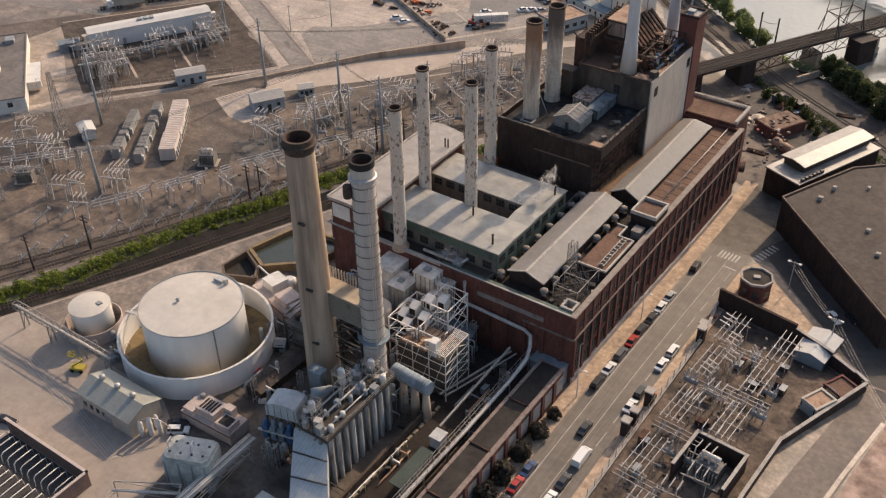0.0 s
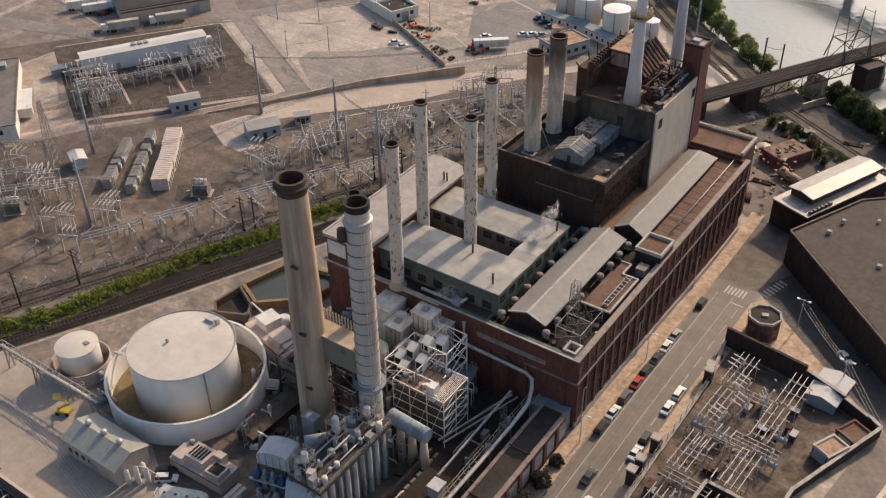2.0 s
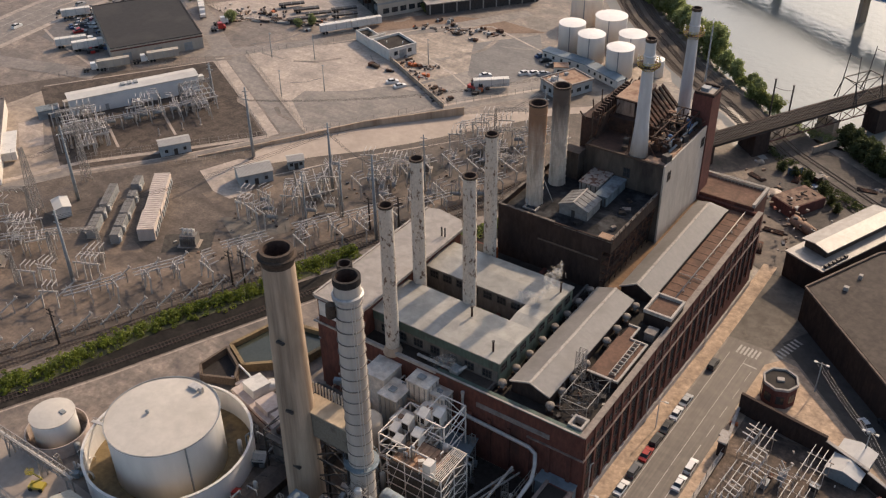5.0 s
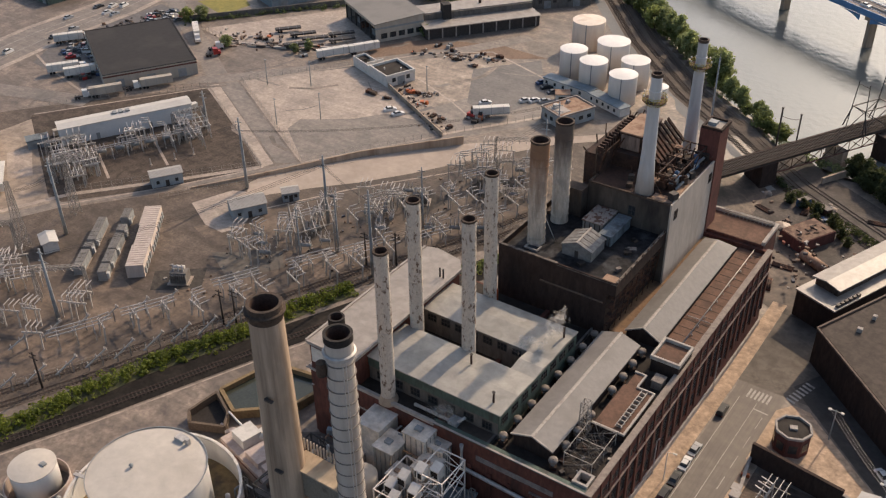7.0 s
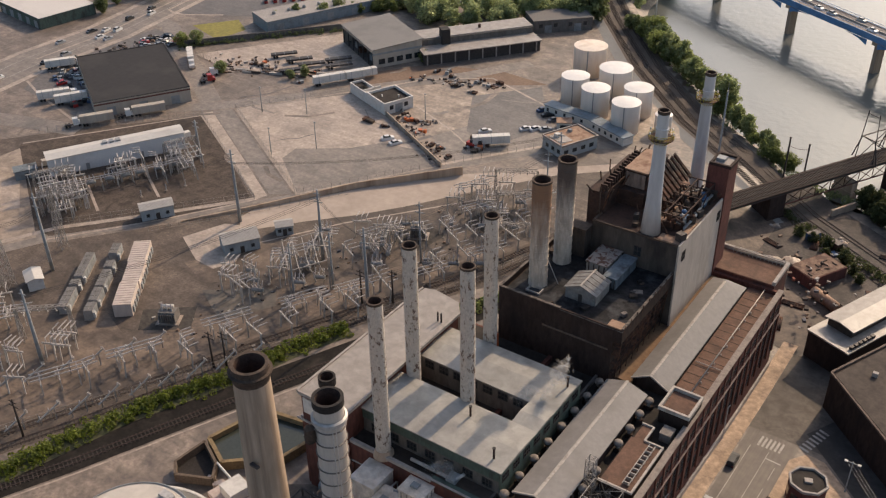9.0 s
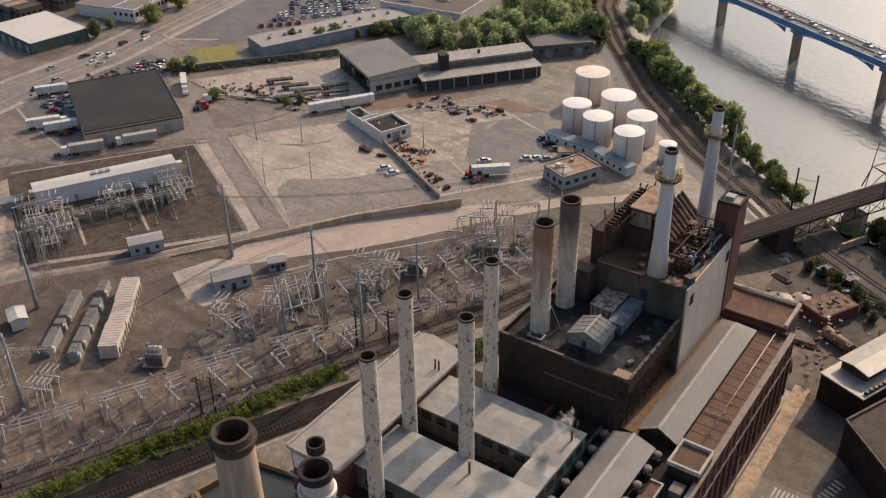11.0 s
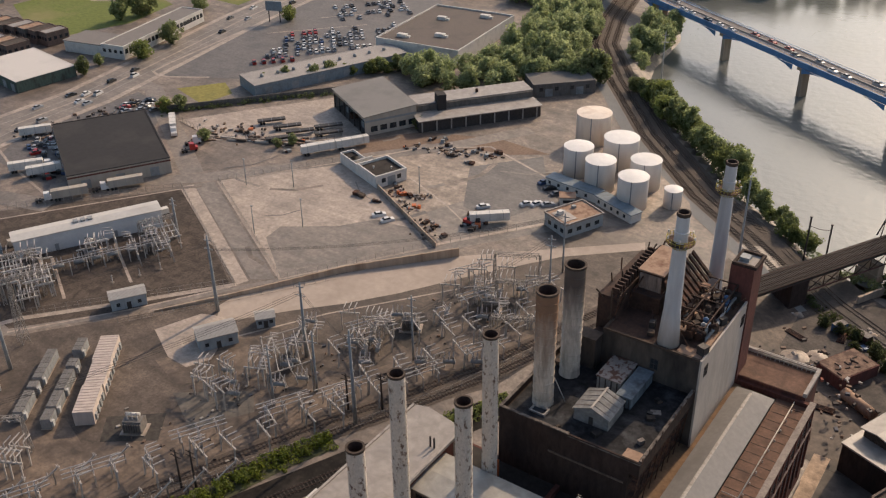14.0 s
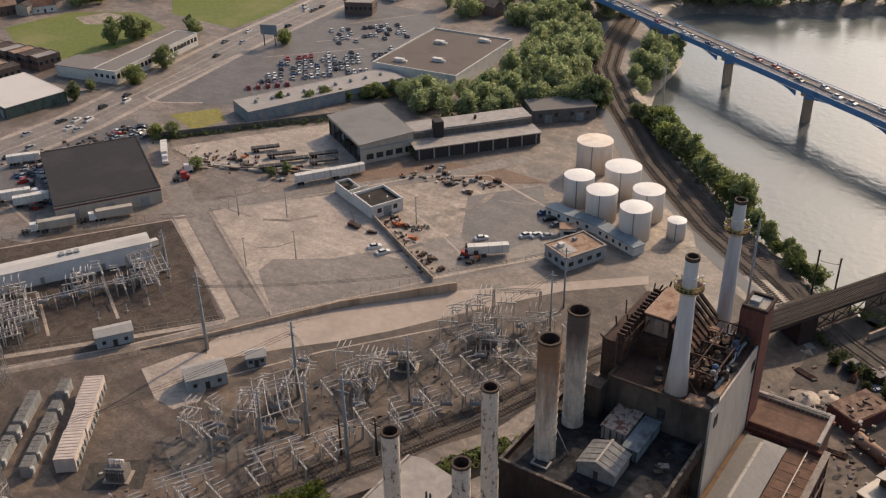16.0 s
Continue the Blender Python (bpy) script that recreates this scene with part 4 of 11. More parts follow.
for x, y in ((-24.2, 6.4), (-22.6, 31.5), (-34, 13.5)):
    t = thing("vent_pipe", "short rusty roof vent pipe", "vent pipe", group="roof vent pipes")
    part("pipe", G().turned(x, y, [(0.22, HZ), (0.22, HZ + 2.6)], 10), RUST, t)
    part("cap", G().turned(x, y, [(0.34, HZ + 2.6), (0.34, HZ + 2.8)], 10), DARKSTEEL, t)
lean = thing("lean_to_roof", "dark low roof with ducts in front of the hall", "roof")
part("roof", G().box(-33.5, -22.6, 0.9, 4.0, 18.2, 18.5), DARKROOF, lean)
part("duct", G().pipe([(-40, 2.0, 19), (-30, 2.0, 19), (-28.5, 3.0, 20.5)], 0.35, 10), GALV, lean, "pale steam duct", True)
part("duct", G().box(-31.5, -29.5, 1.2, 3.4, 18.5, 19.6), GREYPAINT, lean)

strip = thing("long_roof_hall", "long narrow hall with a pale flat roof", "industrial building")
part("wall", G().prism([(-65.0, -0.5), (-53.4, -0.5), (-53.4, 38), (-55.6, 41), (-62.4, 42.2), (-64.7, 41.4)], -1, 25.6), BRICK, strip)
part("roof", G().prism([(-65.4, -0.9), (-53.0, -0.9), (-53.0, 38.2), (-55.4, 41.4), (-62.4, 42.6), (-65.1, 41.8)], 25.6, 26.0), ROOFPALE, strip, "pale pinkish roof")
part("edge_trim", G().box(-65.7, -65.2, -1.0, 41.6, 25.5, 26.25).box(-53.2, -52.8, -1.0, 38.4, 25.5, 26.2).box(-65.2, -53.2, -1.2, -0.9, 25.4, 26.2), STONE, strip)
part("white_panel", G().box(-64.6, -59.4, -0.65, -0.5, 20.6, 24.4), WHITEPAINT, strip, "large white blanked window")
part("parapet_cap", G().box(-66.6, -53.4, -0.75, -0.5, 18.0, 18.5), STONE, strip)
for d in (0, 0.9):
    part("flue", G().turned(-55.4 + d, 33.2, [(0.2, 26), (0.2, 28.4)], 8), DARKSTEEL, strip)
tb = thing("rail_shaft", "small square concrete shaft with a white rim beside the tracks", "shaft", (-70.5, 16.5, 0))
part("wall", G().box(-2, 2, -2, 2, 0, 17.0), BRICK2, tb)
rg = G()
for a in ((-2.2, 2.2, -2.2, -1.6), (-2.2, 2.2, 1.6, 2.2), (-2.2, -1.6, -1.6, 1.6), (1.6, 2.2, -1.6, 1.6)):
    rg.box(*a, 17.0, 17.5)
part("rim", rg, WHITEPAINT, tb)
# ---- boiler block, boiler house, stacks ----
CAPDARK = mat("sooty_coping", (0.13, 0.095, 0.075), (0.06, 0.045, 0.038), scale=0.4, fine=2, var=0.2)
bl = thing("boiler_block", "dark sooty brick block with a walled flat roof", "industrial building")
part("wall", G().box(-47.0, -19.7, 44.6, 69.9, -1, 28.6).box(-47.0, -17.6, 44.6, 69.9, 28.6, 30.4), BRICK2, bl)
part("roof", G().box(-46.3, -18.3, 45.3, 69.9, 30.4, 30.5), mottle(mat("soot_black_roof", (0.022, 0.021, 0.022), (0.05, 0.05, 0.052), scale=0.15, fine=1.2, var=0.3, rough=0.8, spec=0.12, edge=(0.5, 0.62)), 0.3, 0.6, 1.4), bl, "black stained roof")
part("parapet", G().box(-47.0, -17.6, 44.6, 45.0, 30.4, 31.9), BRICK2, bl)
part("parapet", G().box(-47.0, -46.6, 45.0, 69.9, 30.4, 31.9), BRICK2, bl)
part("parapet", G().box(-18.0, -17.6, 45.0, 69.9, 30.4, 31.9), BRICK2, bl)
CAPGRIME = mat("grimy_stone_coping", (0.17, 0.14, 0.115), (0.06, 0.047, 0.04), scale=0.7, fine=2, var=0.2, edge=(0.45, 0.6))
part("parapet_cap", G().box(-47.1, -32, 44.5, 45.1, 31.9, 32.1), CAPGRIME, bl, "sooty stone coping")
part("parapet_cap", G().box(-32, -17.5, 44.5, 45.1, 31.5, 31.7), CAPGRIME, bl, "sooty stone coping")
part("parapet_cap", G().box(-47.1, -46.5, 45.1, 69.6, 31.9, 32.1), CAPGRIME, bl, "sooty stone coping")
part("parapet_cap", G().box(-18.1, -17.5, 45.1, 69.6, 31.9, 32.1), CAPGRIME, bl, "sooty stone coping")
g = G().box(-42.4, -39.0, 48.0, 48.3, 30.5, 30.9).box(-42.4, -39.0, 50.0, 50.3, 30.5, 30.9).box(-42.4, -42.1, 48.3, 50.0, 30.5, 30.9).box(-39.3, -39.0, 48.3, 50.0, 30.5, 30.9)
part("hatch_kerb", g, STONE, bl, "pale kerb of a roof hatch")
part("string_course", G().box(-36.0, -20.4, 44.38, 44.6, 26.0, 26.35), CAPDARK, bl)
part("cornice_patch", G().box(-21.6, -18.3, 45.5, 48.2, 30.5, 31.2), RUSTPALE, bl, "pale broken corner slab")
for k in range(4):
    part("gangway", G().box(-19.7, (-19.0, -18.8, -18.4, -17.9)[k], 45, 69, 20 + k * 2.4, 20.18 + k * 2.4), RUST, bl, "rusty external gangway")
for k in range(9):
    part("gangway_post", G().bar((-18.9, 45.6 + k * 2.9, 17.6), (-17.5, 45.6 + k * 2.9, 32.6), 0.18), RUST, bl)
for k in range(6):
    part("stair_flight", G().bar((-18.9, 45.4 + k * 3.8, 20 + (k % 2) * 2.4), (-18.7, 49.2 + k * 3.8, 22.4 + (k % 2) * 2.4), 0.14), RUST, bl)

bh = thing("boiler_house", "tall boiler house with cream end wall and rusting exposed top", "industrial building")
part("wall", G().box(-38.0, -17.3, 69.9, 97.0, -6, 38.6), mat("sooty_wall", (0.10, 0.08, 0.064), (0.033, 0.027, 0.024), scale=0.16, fine=0.9, streak=0.3, edge=(0.4, 0.62)), bh, "stained grey wall")
part("cream_wall", G().box(-17.3, -16.9, 69.7, 97.2, 17.5, 39.2), WHITEWALL, bh, "cream painted east wall")
part("roof", G().box(-37.4, -17.4, 70.4, 96.4, 38.6, 38.8), RUSTDARK, bh, "dark rusty brown roof")
part("parapet", G().box(-38.0, -17.3, 69.9, 70.4, 38.6, 39.1).box(-38, -37.4, 70.4, 96.4, 38.6, 39.1), SOOTBROWN, bh)
bw = window_mesh(1.7, 2.4, 2, 2)
inst("window", bw, bh, pose(-16.84, 72.6, 34.2, 0, 0, EAST))
inst("window", bw, bh, pose(-16.84, 93.2, 34.2, 0, 0, EAST))
inst("window", bw, bh, pose(-26.5, 69.85, 33.4, 0, 0, SOUTH))
part("pale_patch", G().box(-22.6, -17.6, 70.5, 73.4, 38.8, 38.95).box(-19.0, -17.6, 73.4, 86, 38.8, 38.95), RUSTPALE, bh, "pale rusted roof plates")

ex = thing("exposed_boiler", "exposed rusting boiler casings and steelwork on the roof", "boiler")
part("casing", G().box(-36.6, -31.2, 82.6, 94.0, 36, 46.8), RUST, ex, "rust-streaked boiler casing")
part("casing_top", G().box(-36.8, -31.0, 82.4, 94.2, 46.8, 47.1), RUSTPALE, ex, "pale rusted casing top")
part("lower_casing", G().box(-37.2, -30.7, 80.4, 97.0, 36, 42.6), RUSTDARK, ex, "dark rusted lower casing")
part("streaked_face", G().box(-36.3, -31.5, 82.3, 82.5, 42.8, 46.4), mat("streaked_panel", (0.24, 0.18, 0.145), (0.06, 0.042, 0.034), scale=0.5, fine=1.5, streak=0.2), ex)
part("west_flank", G().box(-41.5, -37.2, 74.0, 95, 20, 44.0).box(-41.0, -38.0, 70, 74, 20, 36), RUSTDARK, ex, "dark rusted west flank")
for i in range(9):
    y = 81 + i * 1.8
    ch = G().add([(-30.4, y, 46.9), (-30.4, y + 0.9, 46.9), (-25.6, y + 0.9, 42.2), (-25.6, y, 42.2), (-30.4, y, 46.2), (-30.4, y + 0.9, 46.2), (-25.6, y + 0.9, 41.5), (-25.6, y, 41.5)], [(0, 3, 2, 1), (4, 5, 6, 7), (0, 1, 5, 4), (3, 7, 6, 2), (0, 4, 7, 3), (1, 2, 6, 5)])
    part("coal_chute", ch, RUST, ex, "rusty sloping chute")
rb = random.Random(11)
for i in range(9):
    x, y, z = -27.5 + rb.uniform(-1.5, 6.5), 75 + i * 2.2, 39.2 + rb.uniform(0, 3)
    pl = G().box(x, x + rb.uniform(1, 2.6), y, y + rb.uniform(0.9, 1.8), z, z + 0.25, rb.uniform(-20, 20))
    part("plate", pl, RUSTPALE, ex, "loose rusted plate")

for x in (-27.5, -23.5, -19.4):
    for y in (76, 81, 86, 91, 95):
        part("column", G().bar((x, y, 38.8), (x, y, 42.4), 0.26), RUSTDARK, ex)
    for z in (42.4,):
        part("beam", G().bar((x, 76, z), (x, 95, z), 0.26), RUSTDARK, ex)
for y in (76, 81, 86, 91, 95):
    part("beam", G().bar((-27.5, y, 42.4), (-19.4, y, 42.4), 0.24), RUSTDARK, ex)
for i in range(22):
    x, y = rb.uniform(-27, -18.5), rb.uniform(75, 95)
    part("brace", G().bar((x, y, 39), (x + rb.uniform(-2.5, 2.5), y + rb.uniform(-3, 3), rb.uniform(39.6, 42)), 0.16), RUSTDARK, ex)
for i in range(14):
    part("rib", G().box(-39.0, -37.4, 75 + i * 1.3, 75.4 + i * 1.3, 44, 45.6 + 0.1 * i), RUSTDARK, ex)
for (x, y, c) in ((-20.5, 80, BLUE), (-21.8, 84.5, SOOTBROWN), (-20.2, 78, GREYPAINT), (-22.5, 76.5, RUST), (-20, 90, BLUE)):
    part("machine", G().box(x - 0.8, x + 0.8, y - 1, y + 1, 38.8, 40.8).turned(x, y, [(0.6, 40.8), (0.6, 42), (0.2, 42.3)], 10), c, ex)
duct = G().pipe([(-19.0, 76, 39.6), (-18.8, 82, 39.8), (-19.4, 88, 40), (-19.2, 94, 40)], 0.35)
part("duct", duct, GREYPAINT, ex, "grey bent duct", True)

for i in range(60):
    x, y, z = rb.uniform(-30, -18.2), rb.uniform(70.5, 95), 38.8 + rb.uniform(0, 0.6)
    if math.hypot(x + 25.1, y - 72.6) < 3.4:
        continue
    q = rb.random()
    if q < 0.45:
        part("brace", G().bar((x, y, z), (x + rb.uniform(-3, 3), y + rb.uniform(-3, 3), z + rb.uniform(0.3, 4.5)), rb.uniform(0.12, 0.3)), (RUST, DARKSTEEL, RUST, GALV)[i % 4], ex)
    elif q < 0.75:
        part("machine", G().box(x - 0.6, x + rb.uniform(0.3, 1.2), y - 0.6, y + rb.uniform(0.3, 1.4), 38.8, 38.8 + rb.uniform(0.6, 2.6), rb.uniform(0, 90)), (RUST, DARKSTEEL, RUSTPALE, SOOTBROWN, SOOTBROWN)[i % 5], ex)
    else:
        part("duct", G().pipe([(x, y, 39.2), (x, y, z + 2), (x + rb.uniform(-2, 2), y + rb.uniform(-2, 2), z + 3)], rb.uniform(0.2, 0.45)), (RUST, SOOTBROWN, RUST)[i % 3], ex)
for i in range(26):
    x, y = rb.uniform(-42, -37.4), rb.uniform(72, 96)
    part("brace", G().bar((x, y, 36 + rb.uniform(0, 8)), (x + rb.uniform(-1, 3), y + rb.uniform(-3, 3), 44 + rb.uniform(0, 4)), 0.25), (RUST, SOOTBROWN)[i % 2], ex)
tw = thing("brick_tower", "red brick stair tower on the boiler house", "tower")
part("wall", G().box(-21.6, -16.6, 95.0, 101.0, -6, 47.0), BRICKRED, tw)
part("rim", G().box(-21.4, -16.2, 94.8, 95.4, 47, 47.7).box(-21.4, -16.2, 100.6, 101.2, 47, 47.7).box(-21.4, -20.8, 95.4, 100.6, 47, 47.7).box(-16.8, -16.2, 95.4, 100.6, 47, 47.7), BRICK2, tw)
part("roof", G().box(-20.8, -16.8, 95.4, 100.6, 47, 47.15), STONE, tw, "pale tower roof")
part("hood", G().box(-20.6, -18.6, 97, 99, 47.15, 48.0), GREYPAINT, tw)

RUSTSPOT = mat("rust_blotched_white", (0.30, 0.255, 0.22), (0.125, 0.066, 0.046), scale=0.8, fine=2, var=0.12, edge=(0.5, 0.56))
SLATE = mat("dull_slate_sheet", (0.15, 0.175, 0.19), (0.07, 0.075, 0.08), scale=0.4, fine=1.5, var=0.2, streak=0.2)
DULLWHITE = mottle(mat("dull_white_sheet", (0.24, 0.23, 0.215), (0.15, 0.14, 0.128), scale=0.5, fine=1.5, var=0.1), 0.6, 0.75, 1.05)
for i, (x0, x1, y0, y1, z, rot, c, lab) in enumerate(((-34.2, -27.0, 50.8, 57.6, 33.0, 1, GREYPAINT, "small gabled pale metal roof house"), (-34.9, -29.9, 61.9, 69.4, 33.3, 0, RUSTSPOT, "boxy unit with a rust-blotched top"), (-29.2, -26.2, 59.0, 69.2, 32.9, 0, SLATE, "dull slate-grey metal roof unit"))):
    t = thing("roof_house", lab, "roof unit", ((x0 + x1) / 2, (y0 + y1) / 2, 30.5), rot)
    w, d = (x1 - x0) / 2, (y1 - y0) / 2
    part("body", G().box(-w, w, -d, d, 0, z - 30.5), (DULLWHITE, GREYPAINT, SLATE)[i], t)
    if i == 0:
        part("roof", G().gable(-w, w, -d - 0.2, d + 0.2, z - 30.5 + 0.15, z - 30.5 + 1.7, "y", 0.3, 0.2), DULLWHITE, t)
        for sx in (-1, 1):
            for k in range(4):
                yk = -d + 2 * d * (k + 0.5) / 4
                part("seam", G().bar((sx * (w + 0.2), yk, z - 30.5 + 0.14), (0, yk, z - 30.5 + 1.74), 0.12, 0.16), VENTMETAL, t)
        part("ridge_cap", G().bar((0, -d - 0.3, z - 30.5 + 1.8), (0, d + 0.3, z - 30.5 + 1.8), 0.4, 0.12), DIRTYWHITE, t)
        g = G()
        for s in (-1, 1):
            g.add([(-w, s * d, z - 30.5), (w, s * d, z - 30.5), (0, s * d, z - 30.5 + 1.5), (-w, s * d - 0.2 * s, z - 30.5), (w, s * d - 0.2 * s, z - 30.5), (0, s * d - 0.2 * s, z - 30.5 + 1.5)], [(0, 1, 2), (3, 5, 4), (0, 2, 5, 3), (1, 4, 5, 2), (0, 3, 4, 1)])
        part("gable_wall", g, DULLWHITE, t)
        part("door", G().box(-0.45, 0.45, -d - 0.06, -d, 0, 1.9), DARKSTEEL, t)
    else:
        part("lid", G().box(-w - 0.2, w + 0.2, -d - 0.2, d + 0.2, z - 30.5, z - 30.5 + 0.3), c, t)
        for k in range(4):
            part("rib", G().box(-w + 2 * w * (k + 0.5) / 4 - 0.1, -w + 2 * w * (k + 0.5) / 4 + 0.1, -d - 0.12, -d, 0.1, z - 30.6), DARKSTEEL, t)
solo("fan_house", G().box(-44.0, -38.0, 66.6, 69.8, 30.5, 37.6).box(-44.2, -37.8, 66.4, 69.8, 37.6, 37.9), mat("sooty_concrete", (0.075, 0.056, 0.044), (0.03, 0.025, 0.022), scale=0.3, fine=1.3, streak=0.3), "dark sooty concrete fan house", "fan house")


rk = random.Random(41)
for i in range(22):
    x, y, w2 = rk.uniform(-45.6, -19.4), rk.uniform(46.2, 67.5), rk.uniform(0.3, 1.0)
    if math.hypot(x + 41.2, y - 51.4) < 3.4 or math.hypot(x + 41.2, y - 62.6) < 3.4 or (-36.5 < x < -25 and 49 < y < 70):
        continue
    solo("roof_debris", G().box(x - w2, x + w2, y - w2 * 0.7, y + w2 * 0.7, 30.5, 30.5 + rk.uniform(0.15, 1.1), rk.uniform(0, 90)), (DARKSTEEL, SOOTBROWN, SOOT, SOOTBROWN, VENTMETAL)[i % 5], "sooty block of debris on the roof", "debris", "roof debris")


def stack(x, y, z0, z1, r0, r1, material, label, rim=SOOTBROWN, rim_h=1.2, bands=0, band_mat=None, flare=0.0, soot=3.0, n=28, rim_out=0.12):
    """A chimney: shell, blackened flue, rim and rings."""
    t = thing("smokestack", label, "smokestack")
    prof = [(r0 + flare, z0), (r0, z0 + 3 + 5 * (flare > 0))] + [(r0 + (r1 - r0) * k / 6, z0 + 8 + (z1 - rim_h - z0 - 8) * k / 6) for k in range(1, 7)]
    part("shaft", G().turned(x, y, prof, n, (True, False)), material, t, smooth=True)
    part("rim", G().turned(x, y, [(r1, z1 - rim_h), (r1 + rim_out, z1 - rim_h * 0.9), (r1 + rim_out, z1), (r1 * 0.84, z1), (r1 * 0.82, z1 - rim_h)], n, (False, False)), rim, t, "sooty rim")
    part("flue", G().turned(x, y, [(r1 * 0.82, z1 - 7), (r1 * 0.82, z1 - 0.2)], n, (True, False)), FLUE, t, "dark rusty flue inside")
    for k in range(bands):
        z = z0 + (z1 - rim_h - z0) * (k + 1) / (bands + 1)
        r = r0 + (r1 - r0) * max(0, (z - z0 - 8)) / (z1 - z0 - 8)
        part("ring", G().turned(x, y, [(r + 0.01, z - 0.1), (r + 0.1, z - 0.08), (r + 0.1, z + 0.08), (r + 0.01, z + 0.1)], n, (False, False)), band_mat or material, t)
    return t


for x, y, z1 in ((-45.9, 1.1, 54.3), (-50.9, 18.1, 55.1), (-37.6, 18.0, 55.3), (-44.3, 36.8, 54.5)):
    t = stack(x, y, 17.6, z1, 1.5, 1.42, STACKWHITE, "slim white stack with dark peeling paint patches", SOOTBROWN, 0.5, 1, STACKWHITE)
    t["group"] = "four slim white stacks"
    part("base_collar", G().turned(x, y, [(2.1, 17.6), (2.0, 18.4), (1.55, 19.4)], 24, (False, False)), CONCRETE, t, smooth=True)


def weathered(name, base, stain, z0, z1, ragged=0.55):
    """Paint stained from the top of a stack downwards in ragged vertical runs."""
    m = mottle(mat(name, base, tuple(c * 0.62 for c in base), scale=0.7, fine=2.0, var=0.16, streak=0.2, edge=(0.5, 0.7)), 0.6, 0.8, 1.06, (1.4, 1.4, 0.3))
    n, l = m.node_tree.nodes, m.node_tree.links
    bs = n["Principled BSDF"]
    src = bs.inputs["Base Color"].links[0].from_socket
    geo, sep, mr, mp, nz, ad, mx = n.new("ShaderNodeNewGeometry"), n.new("ShaderNodeSeparateXYZ"), n.new("ShaderNodeMapRange"), n.new("ShaderNodeMapping"), n.new("ShaderNodeTexNoise"), n.new("ShaderNodeMath"), n.new("ShaderNodeMix")
    mp.inputs["Scale"].default_value = (1.0, 1.0, 0.16)
    nz.inputs["Scale"].default_value, nz.inputs["Detail"].default_value = 1.1, 5
    mr.inputs[1].default_value, mr.inputs[2].default_value, mr.inputs[3].default_value, mr.inputs[4].default_value = z0, z1, -0.5 - ragged * 0.5, 1.0
    ad.operation, ad.use_clamp = "MULTIPLY_ADD", True
    ad.inputs[1].default_value = 2.0 * ragged
    mx.data_type = "RGBA"
    mx.inputs[7].default_value = (*stain, 1)
    l.new(geo.outputs["Position"], sep.inputs[0])
    l.new(geo.outputs["Position"], mp.inputs["Vector"])
    l.new(mp.outputs[0], nz.inputs["Vector"])
    l.new(sep.outputs[2], mr.inputs[0])
    l.new(nz.outputs[0], ad.inputs[0])
    l.new(mr.outputs[0], ad.inputs[2])
    l.new(ad.outputs[0], mx.inputs[0])
    l.new(src, mx.inputs[6])
    l.new(mx.outputs[2], bs.inputs["Base Color"])
    return m


for x, y, z1, m, lab in ((-41.6, 52.0, 56.4, weathered("rust_run_stack", (0.56, 0.47, 0.375), (0.25, 0.14, 0.082), 36, 60), "stout ringed stack with orange rust running down"), (-41.6, 63.0, 56.4, weathered("sooty_run_stack", (0.56, 0.475, 0.385), (0.12, 0.093, 0.075), 42, 55, 0.4), "stout ringed stack with a sooty grey-brown top")):
    t = stack(x, y, 30.5, z1, 2.0, 2.08, m, lab, SOOTBROWN, 0.5, 13, m, rim_out=0.1)
    t["group"] = "two rusty stacks"
    part("skirt", G().turned(x, y, [(2.14, 30.5), (2.1, 31.2), (2.02, 31.8)], 28, (False, False)), m, t, "low skirt", True)
part_brace = thing("stay_rods", "thin steel braces beside the rusty stack", "brace")
part("rod", G().bar((-39.4, 52.3, 37), (-37.6, 54, 30.6), 0.16), GALV, part_brace)
part("rod", G().bar((-39.4, 51.9, 36), (-39.3, 51.9, 30.6), 0.16), GALV, part_brace)


def ringed_white(x, y, z0, z1, zr, r0, r1):
    t = stack(x, y, z0, z1, r0, r1, STACKCLEAN, "tall white stack with a railed service ring", SOOTBROWN, 0.8, 0, flare=0.55, n=24)
    part("collar", G().turned(x, y, [(r1 + 0.05, zr + 2.0), (r1 + 0.25, zr + 2.1), (r1 + 0.25, zr + 2.4), (r1 + 0.05, zr + 2.5)], 24, (False, False)), STACKCLEAN, t)
    pf = part("platform", G().turned(x, y, [(r1, zr), (r1 + 1.5, zr), (r1 + 1.5, zr + 0.15), (r1, zr + 0.15)], 20, (False, False)), RUST, t, "round service platform")
    g = G()
    for k in range(20):
        a = 2 * math.pi * k / 20
        b = 2 * math.pi * (k + 1) / 20
        R = r1 + 1.45
        p, q = (x + R * math.cos(a), y + R * math.sin(a)), (x + R * math.cos(b), y + R * math.sin(b))
        g.bar((*p, zr), (*p, zr + 1.2), 0.09).bar((*p, zr + 1.2), (*q, zr + 1.2), 0.09).bar((*p, zr + 0.65), (*q, zr + 0.65), 0.07)
        g.bar((x + r1 * math.cos(a), y + r1 * math.sin(a), zr - 1.3), (*p, zr), 0.1)
    part("railing", g, YELLOW, pf, "yellow railing")
    for a in range(6):
        part("lamp", G().box(x + (r1 + 1.5) * math.cos(a) - 0.15, x + (r1 + 1.5) * math.cos(a) + 0.15, y + (r1 + 1.5) * math.sin(a) - 0.15, y + (r1 + 1.5) * math.sin(a) + 0.15, zr + 1.2, zr + 1.7), WHITEPAINT, pf)
    return t


